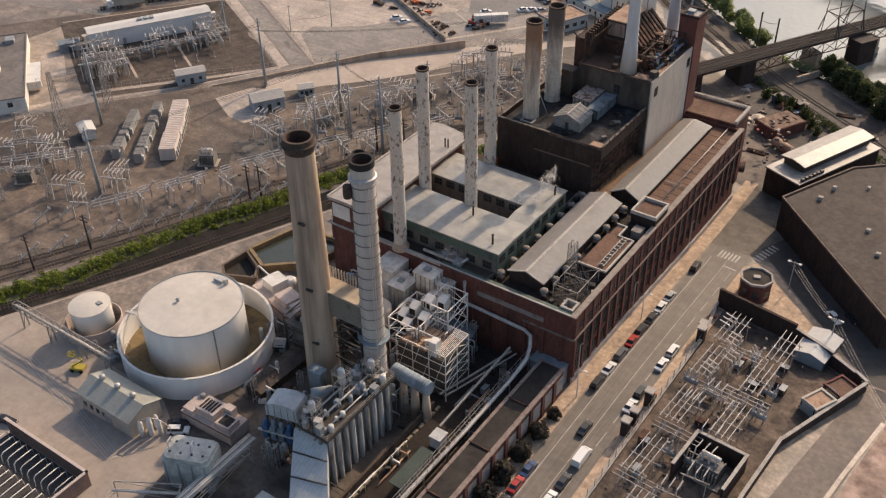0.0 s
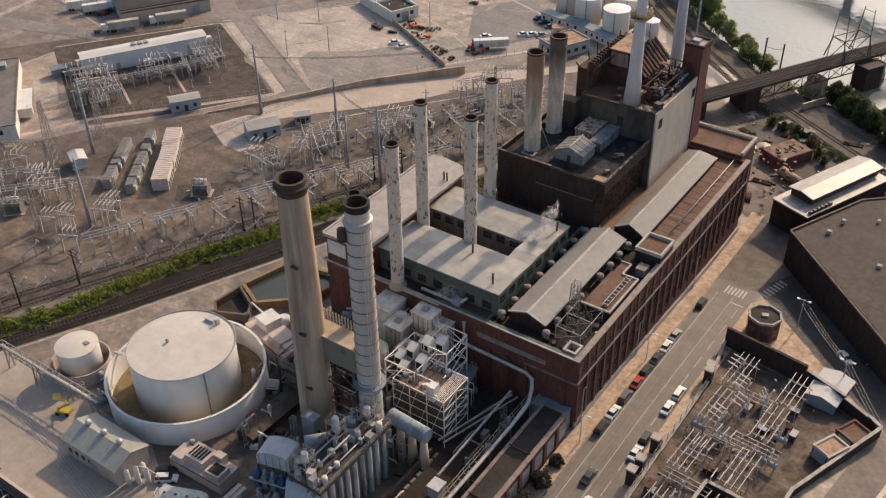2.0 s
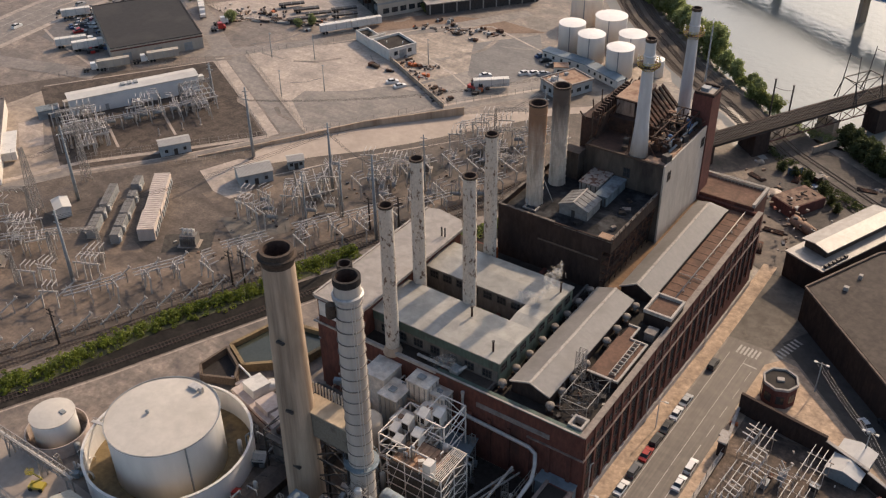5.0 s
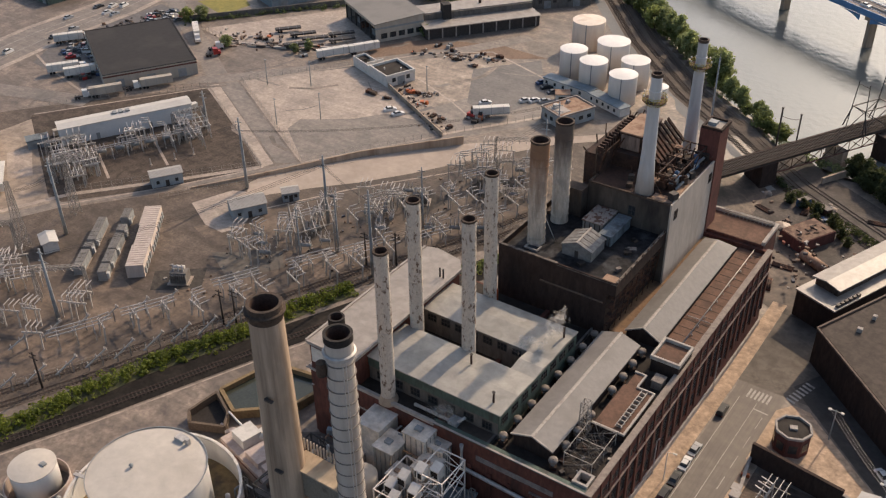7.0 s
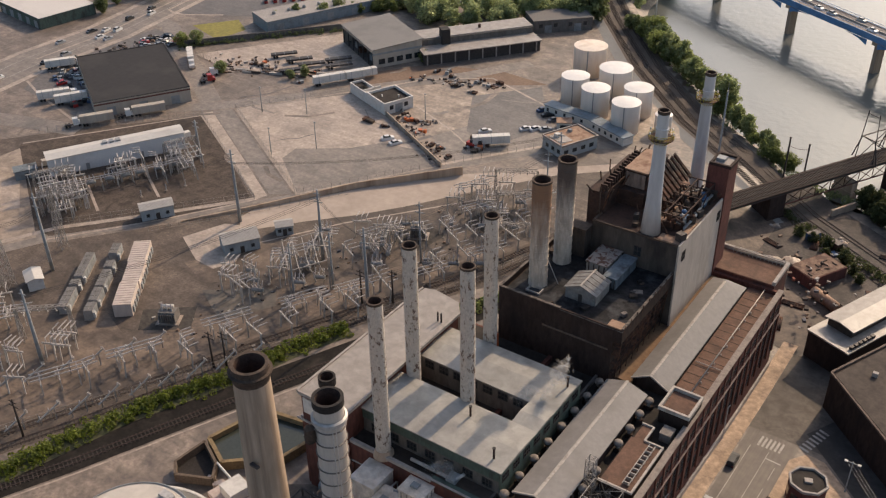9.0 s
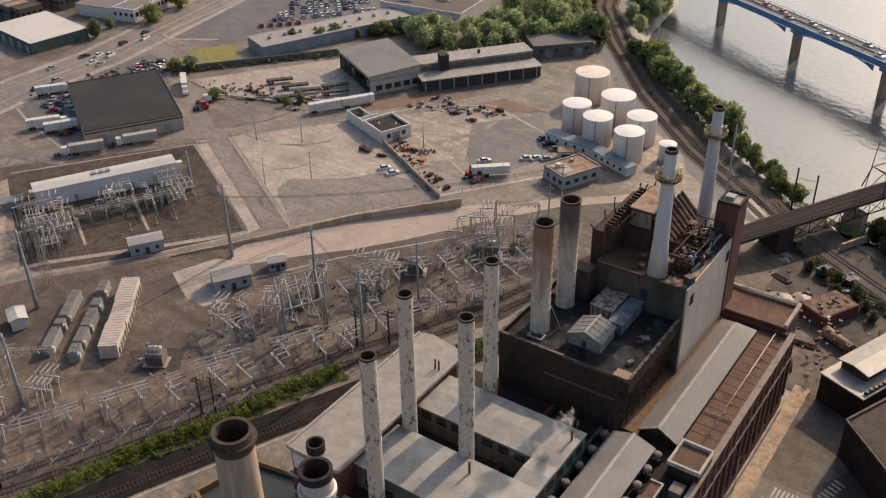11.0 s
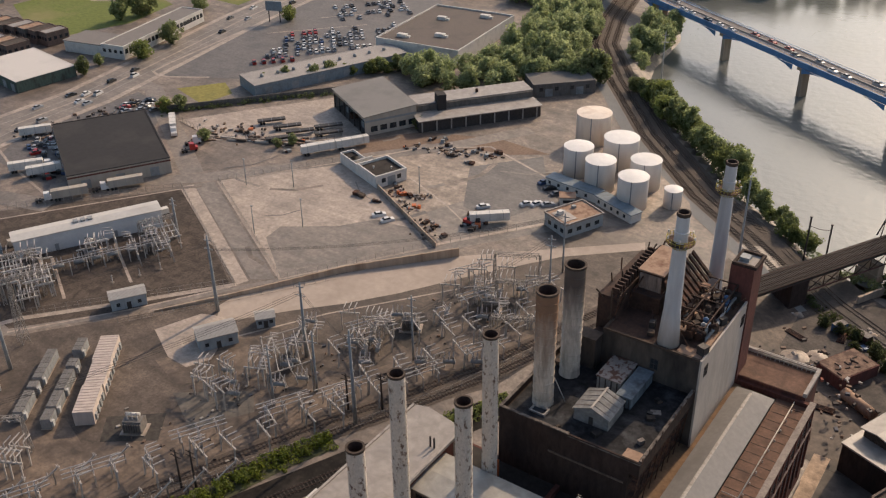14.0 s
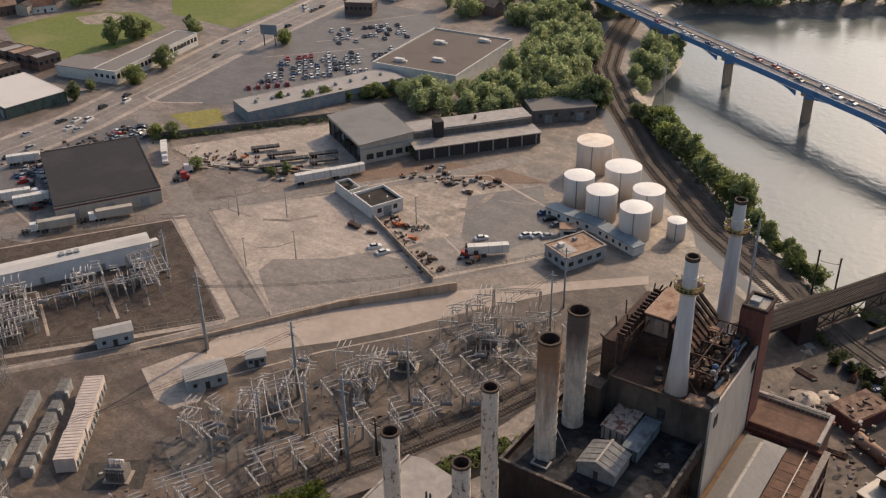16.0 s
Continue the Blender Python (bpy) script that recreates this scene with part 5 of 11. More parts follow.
ringed_white(-25.1, 72.6, 38.8, 68.2, 61.8, 1.68, 1.2)
ringed_white(-28.6, 108.6, 18.0, 63.3, 56.4, 1.85, 1.22)
hb = solo("stack_base", G().box(-34, -22, 101.2, 113, -6, 26.0), BRICK2, "dark brick base of the far white stack", "building")
lp = thing("antenna_pole", "slim grey pole beside the far stack", "pole", (-25.2, 112.5, 26))
part("shaft", G().turned(0, 0, [(0.35, 0), (0.2, 32)], 10), GREYPAINT, lp, smooth=True)
part("tip", G().turned(0, 0, [(0.08, 32), (0.05, 34)], 6), GREYPAINT, lp)

# the two near stacks
STACKTAN = mottle(mat("streaked_concrete_stack", (0.43, 0.325, 0.235), (0.19, 0.13, 0.09), scale=0.42, fine=1.1, var=0.15, streak=0.045, edge=(0.46, 0.72)), 0.16, 0.78, 1.12, (1.6, 1.6, 0.35))
s1 = stack(-43.4, -30.9, 0, 63.2, 3.7, 2.75, STACKTAN, "tall tapering concrete stack with a dark iron crown", SOOTBROWN, 1.2, 0, n=40)
part("crown", G().turned(-43.4, -30.9, [(2.76, 60.2), (2.86, 60.9), (3.1, 61.5), (3.3, 61.8), (3.3, 62.1), (2.86, 62.2), (2.8, 63.2)], 40, (False, False)), SOOTBROWN, s1, "dark iron crown")
for k, z in enumerate((16, 30, 46)):
    part("clamp", G().box(-42.6, -41.0, -34.5, -33.9, z, z + 0.35), DARKSTEEL, s1)
RINGGREY = mat("ring_grey", (0.2, 0.175, 0.155), var=0.2)
s2 = stack(-30.1, -29.2, 0, 62.0, 2.35, 2.2, STEELPALE, "steel stack with many thin stiffening rings", SOOT, 1.4, 0, n=36)
for k in range(19):
    z = 11 + k * 2.55
    part("ring", G().turned(-30.1, -29.2, [(2.2, z - 0.06), (2.42, z - 0.05), (2.42, z + 0.05), (2.2, z + 0.06)], 36, (False, False)), RINGGREY, s2, "dark stiffening ring")
part("top_collar", G().turned(-30.1, -29.2, [(2.3, 57.8), (2.65, 58.0), (2.65, 58.6), (2.3, 58.8)], 36, (False, False)), GALV, s2)
part("gallery", G().turned(-30.1, -29.2, [(2.3, 20.2), (3.3, 20.2), (3.3, 20.4), (2.3, 20.4)], 30, (False, False)).turned(-30.1, -29.2, [(3.2, 21.4), (3.3, 21.4), (3.3, 21.5), (3.2, 21.5)], 30, (False, False)), BLUEGREY, s2, "blue-grey service gallery")
part("ladder", G().bar((-27.6, -30.6, 3), (-27.7, -30.6, 58), 0.12).bar((-27.6, -31.3, 3), (-27.7, -31.3, 58), 0.12), GALV, s2)
part("hatch", G().turned(-31.9, -31.6, [(0.8, 54.5), (0.9, 55.2), (0.8, 57)], 12), SOOTBROWN, s2)
stack(-36.8, -22.0, 0, 57.6, 1.35, 1.25, STEELPALE, "smaller steel stack half hidden behind the ringed one", SOOT, 1.6, 8, DARKSTEEL, n=24)
# ---- storage tanks in the plant yard ----
def tank(x, y, z0, r, h, label, material=TANKWHITE, roof_rise=0.5, n=48, name="storage_tank", group="", top=None):
    t = thing(name, label, "storage tank", group=group)
    part("shell", G().turned(x, y, [(r, z0), (r, z0 + h)], n, (True, False)), material, t, smooth=True)
    part("roof", G().turned(x, y, [(r + 0.1, z0 + h - 0.15), (r + 0.12, z0 + h), (r * 0.5, z0 + h + roof_rise * 0.75), (0.3, z0 + h + roof_rise)], n, (False, True)), top or material, t)
    return t


# Shell white is lifted for its shaded side; roof is toned down against sun.
TANKTOPLIT = mottle(mat("sun_toned_tank_roof", (0.50, 0.45, 0.39), (0.44, 0.395, 0.34), scale=0.1, fine=0.5, var=0.05, rough=0.6), 0.25, 0.92, 1.04)
TX, TY = -76.4, -37.0
bt = tank(TX, TY, 0, 11.5, 13.0, "large white steel fuel tank with a shallow domed roof", top=TANKTOPLIT)
part("rim_rail", G().turned(TX, TY, [(11.55, 13.0), (11.75, 13.0), (11.75, 13.2), (11.55, 13.2)], 48, (False, False)), GREYPAINT, bt)
part("vent", G().turned(TX - 2.5, TY - 1.5, [(0.3, 13.2), (0.3, 14.0), (0.5, 14.1), (0.1, 14.4)], 10), GREYPAINT, bt, "small roof vent")
for a in (-150, -20):
    c, s = math.cos(radians(a)), math.sin(radians(a))
    part("downpipe", G().pipe([(TX + 11.7 * c, TY + 11.7 * s, 13), (TX + 11.7 * c, TY + 11.7 * s, 1)], 0.18), GREYPAINT, bt)
part("roof_gear", G().box(TX - 1.5, TX + 1.0, TY + 8.6, TY + 10.2, 13.1, 13.9), GALV, bt)
part("roof_hatch", G().box(TX + 1.4, TX + 2.2, TY + 8.8, TY + 9.6, 13.1, 14.6), GALV, bt)
bu = thing("tank_bund", "round white steel containment wall open at the top", "bund wall")
part("wall", G().turned(TX, TY, [(17.4, 0), (17.4, 6.0), (17.15, 6.0), (17.15, 0)], 64, (False, False)), TANKWHITE, bu, smooth=False)
part("rim", G().turned(TX, TY, [(17.0, 6.0), (17.55, 6.0), (17.55, 6.25), (17.0, 6.25)], 64, (False, False)), WHITEPAINT, bu)
part("floor", G().turned(TX, TY, [(17.2, 0.05), (17.2, 0.12)], 48), mat("bund_floor", (0.20, 0.145, 0.075), (0.09, 0.072, 0.05), scale=0.2, fine=1), bu, "stained ochre floor")
part("catwalk", G().box(TX - 17.4, TX - 11.4, TY - 5.2, TY - 4.4, 6.3, 6.5, 12).pipe([(TX - 17.2, TY - 5.2, 7.3), (TX - 11.6, TY - 3.6, 7.3)], 0.06), GALV, bu, "short catwalk")
stt = tank(-101.6, -46.4, 0, 4.7, 7.6, "small white tank with a low ring wall", n=32, top=TANKTOPLIT)
part("ring_wall", G().turned(-101.6, -46.4, [(6.6, 0), (6.6, 3.4), (6.4, 3.4), (6.4, 0)], 40, (False, False)), PINK, stt)
part("manhole", G().box(-100.2, -98.9, -45.6, -44.6, 7.7, 8.2), GREYPAINT, stt)
# ---- plant yard between the tanks and the power house ----
def rail_ring(g, x0, x1, y0, y1, z, h=1.1, gap=1.6, w=0.07):
    """Posts and two rails round a platform edge."""
    for (ax, ay), (bx, by) in (((x0, y0), (x1, y0)), ((x1, y0), (x1, y1)), ((x1, y1), (x0, y1)), ((x0, y1), (x0, y0))):
        k = max(1, int(math.hypot(bx - ax, by - ay) / gap))
        for i in range(k):
            px, py = ax + (bx - ax) * i / k, ay + (by - ay) * i / k
            g.bar((px, py, z), (px, py, z + h), w)
        g.bar((ax, ay, z + h), (bx, by, z + h), w).bar((ax, ay, z + h * 0.5), (bx, by, z + h * 0.5), w)
    return g


def frame_tower(g, x0, x1, y0, y1, z0, levels, w=0.18):
    """Open steel frame with floors at the given heights and cross bracing."""
    cs = [(x0, y0), (x1, y0), (x1, y1), (x0, y1)]
    for x, y in cs:
        g.bar((x, y, z0), (x, y, levels[-1]), w * 1.2)
    zs = [z0] + list(levels)
    for a, b in zip(zs, zs[1:]):
        for i in range(4):
            p, q = cs[i], cs[(i + 1) % 4]
            g.bar((*p, b), (*q, b), w)
            g.bar((*p, a), (*q, b), w * 0.7)
    return g


sh = thing("pump_house", "pale green-grey gabled metal shed with round roof vents", "shed")
part("wall", G().box(-83, -67, -65.2, -57, 0, 4.6), BEIGE, sh)
for x in (-83, -67.2):
    gg = G().add([(x, -65.2, 4.6), (x, -57, 4.6), (x, -61.1, 6.3), (x + 0.2, -65.2, 4.6), (x + 0.2, -57, 4.6), (x + 0.2, -61.1, 6.3)], [(0, 1, 2), (3, 5, 4), (0, 2, 5, 3), (1, 4, 5, 2), (0, 3, 4, 1)])
    part("gable_wall", gg, BEIGE, sh)
part("roof", G().gable(-83.4, -66.6, -65.2, -57, 4.75, 6.6, "x", 0.4, 0.2), seamed("sage_roof", (0.30, 0.295, 0.26), (0.24, 0.23, 0.20), 0.9, "X", dark=0.9, depth=0.2), sh, "pale ribbed roof")
for x in (-80, -75.2, -70.4):
    part("roof_vent", G().turned(x, -60.6, [(0.45, 6.3), (0.45, 6.9), (0.7, 7.0), (0.62, 7.5), (0.1, 7.7)], 14), GALV, sh, "round roof vent", True)
part("door", G().box(-75.5, -73.2, -65.27, -65.2, 0, 2.6), GREYPAINT, sh)
for i in range(4):
    part("window", G().box(-82 + i * 2.0, -81 + i * 2.0, -65.26, -65.2, 1.6, 2.8), GLASSD, sh)
ver = thing("vertical_vessels", "cluster of pale upright vessels and pipes beside the shed", "vessel")
for i, (x, y, h) in enumerate(((-66.0, -63.5, 4.2), (-64.6, -62.2, 4.6), (-63.2, -61.0, 4.2), (-65.4, -60.0, 3.4))):
    part("vessel", G().turned(x, y, [(0.5, 0), (0.55, 0.4), (0.55, h - 0.5), (0.3, h), (0.1, h + 0.3)], 12), WHITEPAINT, ver, smooth=True)
part("pipe", G().pipe([(-66, -63.5, 4.4), (-64.6, -62.2, 4.9), (-63.2, -61, 4.4), (-61, -60, 2.5), (-61, -60, 0)], 0.12), GALV, ver, smooth=True)

gan = thing("pipe_gantry", "long pale steel pipe bridge on trestles", "pipe bridge")
pg = G()
for k in range(16):
    x = -118 + k * 2.1
    for y in (-55.8, -54.4):
        pg.bar((x, y, 5.2), (x + 2.1, y, 5.2), 0.16).bar((x, y, 6.8), (x + 2.1, y, 6.8), 0.16).bar((x, y, 5.2), (x + 2.1, y, 6.8), 0.12).bar((x, y, 5.2), (x, y, 6.8), 0.12)
    pg.bar((x, -55.8, 6.8), (x, -54.4, 6.8), 0.12).bar((x, -55.8, 5.2), (x, -54.4, 5.2), 0.12)
part("truss", pg, LATTICE, gan)
part("pipe", G().pipe([(-118, -55.1, 5.7), (-84.6, -55.1, 5.7)], 0.35, 10), GALV, gan, smooth=True)
for x in (-116, -106, -95, -86):
    part("trestle", G().bar((x, -55.8, 0), (x, -55.6, 5.2), 0.25).bar((x, -54.4, 0), (x, -54.6, 5.2), 0.25).bar((x, -55.8, 0.4), (x, -54.5, 4.8), 0.14), LATTICE, gan)
yl = thing("yellow_lift", "yellow wheeled access lift", "machine", (-93.5, -58, 0), 25)
part("chassis", G().box(-1.6, 1.6, -0.9, 0.9, 0.5, 1.2), YELLOW, yl)
part("boom", G().bar((-1.2, 0, 1.2), (1.8, 0, 3.2), 0.3).bar((1.8, 0, 3.2), (-0.6, 0.2, 4.4), 0.26), YELLOW, yl)
part("basket", rail_ring(G().box(-1.3, 0, -0.5, 0.5, 4.3, 4.4), -1.3, 0, -0.5, 0.5, 4.4, 0.9, 0.6), YELLOW, yl)
for sx in (-1, 1):
    for sy in (-1, 1):
        part("wheel", G().pipe([(sx * 1.1, sy * 0.75, 0.45), (sx * 1.1, sy * 1.05, 0.45)], 0.45, 14), TYRE, yl)

pk = thing("switch_house", "faded pink stepped equipment house with dark louvres", "equipment house", (-55.4, -52.4, 0), 2)
part("base", G().box(-7.0, 6.8, -3.0, 2.6, 0, 3.0), PINK, pk)
part("upper_box", G().box(-3.4, 1.6, -2.0, 2.2, 3.0, 5.0), PINK, pk)
part("side_box", G().box(-6.6, -3.8, -2.6, 1.2, 3.0, 3.9), PINK, pk)
part("side_box", G().box(2.6, 6.4, -2.7, 0.6, 3.0, 4.4), PINK, pk)
part("side_box", G().box(2.0, 4.2, 0.8, 2.4, 3.0, 5.4), PINK, pk)
for k in range(5):
    part("louvre", G().box(-2.8 + k * 0.8, -2.35 + k * 0.8, -1.4, 1.5, 5.0, 5.12), SOOT, pk, "dark roof louvre")
part("louvre", G().box(3.2, 5.9, -2.3, 0.2, 4.4, 4.5), SOOT, pk, "dark roof louvre")
for y in (-3.06, 2.6):
    part("band", G().box(-7.06, 6.86, y, y + 0.06, 2.3, 2.55), BRICKRED, pk)
part("duct", G().turned(-5.2, 1.9, [(0.6, 3), (0.6, 4.4), (0.35, 4.6)], 12), GREYPAINT, pk)
ls = thing("duct_shed", "long low dark brown shed beside the tank wall", "shed", (-54.0, -34.4, 0), -2)
part("wall", G().box(-2.2, 2.2, -7.8, 7.2, 0, 2.6), SOOTBROWN, ls)
part("roof", G().gable(-2.4, 2.4, -8.0, 7.4, 2.6, 3.5, "y", 0.2, 0.15), mat("brown_sheet_roof", (0.085, 0.065, 0.053), (0.055, 0.043, 0.036), scale=0.4, fine=1.5, var=0.2), ls, "dark brown sheet roof")
for k in range(5):
    part("roof_seam", G().bar((-2.5, -6.6 + k * 3.2, 2.7), (0, -6.6 + k * 3.2, 3.6), 0.1), DARKSTEEL, ls)
pw = thing("pink_annex", "long faded pink plant building with a dark trim line", "equipment house")
part("base", G().box(-78, -57, -19.5, -13.2, 0, 4.0, -14), PINK, pw)
for i, (x, y, w, h) in enumerate(((-75.5, -13.2, 4.5, 6.4), (-69.5, -15.6, 5.0, 5.6), (-63.5, -17, 5.2, 6.0))):
    part("upper_box", G().box(x, x + w, y - 3, y + 1.6, 4.0, h, -14), (WHITEPAINT, PINK, PINK)[i], pw)
part("band", G().box(-78.05, -56.95, -19.6, -19.45, 2.6, 2.95, -14, (-67.5, -16.35)), BRICKRED, pw)
part("round_fan", G().turned(-70.8, -11.4, [(1.3, 4.0), (1.5, 4.6), (1.5, 5.4), (1.0, 6.0)], 16), WHITEPAINT, pw, smooth=True)
part("rubble", G().box(-84, -82.4, -12.6, -11.2, 0, 1.2, 20).box(-82, -80.8, -13, -11.8, 0, 0.9, 50).turned(-80.2, -11.8, [(0.9, 0), (0.9, 1.4)], 12), PINK, pw)

ba = thing("settling_basin", "open concrete settling basins with ochre steel edges and dark water", "basin")
def rim_poly(g, pts, w, z0, z1):
    for (ax, ay), (bx, by) in zip(pts, pts[1:] + pts[:1]):
        g.bar((ax, ay, (z0 + z1) / 2), (bx, by, (z0 + z1) / 2), w, z1 - z0)
    return g
b1, b2 = [(-91.5, -4.2), (-88.0, 9.5), (-71.5, 12.5), (-74, 0.5), (-83.8, -7.9)], [(-92.3, -13.4), (-91.6, -5.4), (-84.6, -8.8), (-82, -12.6), (-89.5, -16)]
part("rim", rim_poly(G(), b1, 0.9, 0, 2.3), OCHRE, ba, "ochre basin edge")
part("rim", rim_poly(G(), b2, 0.6, 0, 2.2), mat("brown_steel", (0.13, 0.095, 0.07), var=0.25), ba)
part("water", G().add([(x, y, 1.0) for x, y in b1], [tuple(range(5))]), BASIN, ba, "murky green water")
part("floor", G().add([(x, y, 0.3) for x, y in b2], [tuple(range(5))]), SOOT, ba, "dark basin floor")
part("pipe", G().pipe([(-84, -9, 2.6), (-77, -11, 2.6), (-66, -14.5, 3.4), (-58, -17, 4)], 0.25), WHITEPAINT, ba, "white pipe", True)

# corrugated compound at the yard's south edge
cp = thing("compound_wall", "brown corrugated compound wall with white pipe racks inside", "wall")
wg = G()
for k in range(56):
    x = -90 + k * 0.46
    wg.box(x, x + 0.23, -78.5, -78.3, 0, 4.0).box(x + 0.23, x + 0.46, -78.42, -78.24, 0, 4.0)
wg.box(-64.4, -64.2, -110, -78.3, 0, 4.0)
part("wall", wg, mat("brown_corrugated", (0.21, 0.14, 0.115), (0.14, 0.095, 0.078), scale=0.3, var=0.2), cp)
part("rail_cap", G().box(-90.2, -64.0, -78.7, -78.1, 4.0, 4.2).box(-64.6, -64.0, -110, -78.1, 4.0, 4.2), PINK, cp)
for k in range(11):
    pr = G()
    x = -88 + k * 2.1
    pr.pipe([(x, -80, 0.3), (x, -80, 2.6), (x + 0.2, -80.6, 2.9), (x + 0.3, -84, 2.9), (x + 0.4, -84.6, 2.6), (x + 0.4, -84.8, 0.3)], 0.11).pipe([(x + 0.9, -86, 0.3), (x + 0.9, -86.2, 2.8), (x + 1.0, -90, 2.8), (x + 1.1, -96, 2.4)], 0.11)
    part("pipe", pr, WHITEPAINT, cp, "white pipe loop", True)
solo("compound_floor", G().box(-90, -64.6, -112, -78.7, 0.02, 0.08), mat("compound_dark", (0.07, 0.06, 0.055), var=0.25), "dark floor of the pipe compound", "floor", kind="structure")
for i in range(5):
    ribbon("road_marking", [(-107 + i * 0.15, -63.2 + i * 0.62), (-86 + i * 0.2, -67.6 + i * 0.6), (-66.4 + i * 0.25, -72.2 + i * 0.55)], 0.2, STONE, "pale ground rail line", "road marking", 0.08)

SILOPAINT = mottle(mat("dirty_silo_paint", (0.44, 0.43, 0.39), (0.32, 0.31, 0.275), scale=0.5, fine=1.6, var=0.1, streak=0.4), 0.5, 0.75, 1.06)
ho = thing("white_silo_block", "white rounded hopper block with dark round ports", "silo", (-48.5, -65.0, 0), 22)
part("body", G().prism([(-5, -2.6), (-4.2, -3.4), (4.2, -3.4), (5, -2.6), (5, 2.6), (4.2, 3.4), (-4.2, 3.4), (-5, 2.6)], 0, 7.4), SILOPAINT, ho)
part("top", G().prism([(-4.6, -2.2), (-3.8, -3.0), (3.8, -3.0), (4.6, -2.2), (4.6, 2.2), (3.8, 3.0), (-3.8, 3.0), (-4.6, 2.2)], 7.4, 8.2), SILOPAINT, ho)
for i in range(8):
    x, y = -3.6 + (i % 4) * 2.3 + 0.3 * (i // 4), -1.4 + 2.6 * (i // 4)
    part("port", G().turned(x, y, [(0.26, 8.2), (0.26, 8.34)], 12), DARKSTEEL, ho, "dark round port")
for i in range(4):
    part("rib", G().box(-4.2 + i * 2.8, -3.9 + i * 2.8, -3.62, -3.4, 0, 7.4), GREYPAINT, ho)
for x in (-4.2, 0.6):
    part("lifting_frame", G().bar((x, -0.6, 8.2), (x, -0.6, 9.8), 0.16).bar((x, 0.8, 8.2), (x, 0.8, 9.8), 0.16).bar((x, -0.6, 9.8), (x, 0.8, 9.8), 0.16), WHITEPAINT, ho)
co = thing("pump_skid", "grey pumps and pipework on a skid", "pump skid", (-50, -76, 0), 30)
for i in range(6):
    part("pump", G().pipe([(-6 + i * 2.2, -1, 1.2), (-6 + i * 2.2, 1.2, 1.2)], 0.6, 12), (GREYPAINT, BLUEGREY)[i % 2], co, smooth=True)
part("frame", frame_tower(G(), -7, 6.5, -2.5, 2.5, 0, [2.6, 5.0]), LATTICE, co)
part("pipe", G().pipe([(-7, 2, 3), (6, 2, 3), (6.4, 0, 3.4), (6.4, -6, 3.4)], 0.25).pipe([(-7, 1, 4), (7, 1, 4)], 0.2), GALV, co, smooth=True)

DULLPALE = mat("dull_pale_paint", (0.47, 0.465, 0.45), (0.37, 0.36, 0.345), scale=0.4, fine=1.5, var=0.08)
cu = thing("cooler_unit", "pale grey rounded cooler housing over blue pump gear", "cooling unit", (-39.6, -46.8, 0), 14)
prof = [(-3.5, 8.2), (-3.5, 10.6), (-3.2, 11.2), (-1.4, 11.9), (1.2, 12.1), (3.3, 11.7), (3.6, 11.2), (3.6, 8.2)]
part("housing", G().add([(x, y, z) for y in (-2.3, 2.5) for x, z in prof], [tuple(range(8)), tuple(range(8, 16))[::-1]] + [(i, i + 8, (i + 1) % 8 + 8, (i + 1) % 8) for i in range(8)]), DULLPALE, cu, "rounded grey housing")
part("frame", frame_tower(G(), -3.4, 3.5, -2.2, 2.4, 0, [4.0, 8.2], 0.2), DARKSTEEL, cu)
for k in range(5):
    part("rib", G().box(-3.0 + k * 1.5, -2.86 + k * 1.5, -2.4, -2.3, 8.3, 11.4), GREYPAINT, cu)
for i in range(5):
    part("pump", G().box(-4 + i * 1.8, -2.8 + i * 1.8, -3.8, -2.2, 3, 6.5).turned(-3.4 + i * 1.8, -3.0, [(0.5, 6.5), (0.5, 7.6), (0.2, 7.9)], 10), (BLUE, BLUEGREY, BLUEGREY, BLUE, GREYPAINT)[i], cu)
part("pipe", G().pipe([(-5, -3.6, 5), (5.4, -3.6, 5), (6.2, -3.6, 6), (6.2, -3.6, 10)], 0.3), GALV, cu, smooth=True)

pr = thing("precipitator", "block of tall ribbed grey dust collectors with a crowded top deck", "dust collector")
PX0, PX1, PY0, PY1, PZ = -31.2, -24.6, -51.6, -31.4, 13.6
part("body", G().box(PX0, PX1, PY0, PY1, 0, PZ - 0.6), GREYWALL, pr)
rib = shared(G().turned(0, 0, [(0.6, 0), (0.6, PZ - 1.6), (0.3, PZ - 0.7)], 10, (False, True)), mat("ribbed_grey", (0.38, 0.35, 0.315), (0.11, 0.092, 0.078), scale=0.4, var=0.15, streak=0.2), "rib", True)
for i in range(9):
    inst("rib", rib, pr, pose(PX1 + 0.12, PY0 + 0.9 + i * 2.2, 0))
for i in range(4):
    inst("rib", rib, pr, pose(PX0 + 0.8 + i * 1.5, PY0 - 0.12, 0))
part("deck", G().box(PX0 - 0.6, PX1 + 0.8, PY0 - 0.6, PY1 + 0.6, PZ - 0.6, PZ), mat("deck_plate", (0.06, 0.05, 0.042), (0.035, 0.03, 0.026), scale=0.5), pr)
part("railing", rail_ring(G(), PX0 - 0.5, PX1 + 0.7, PY0 - 0.5, PY1 + 0.5, PZ), LATTICE, pr)
rp = random.Random(21)
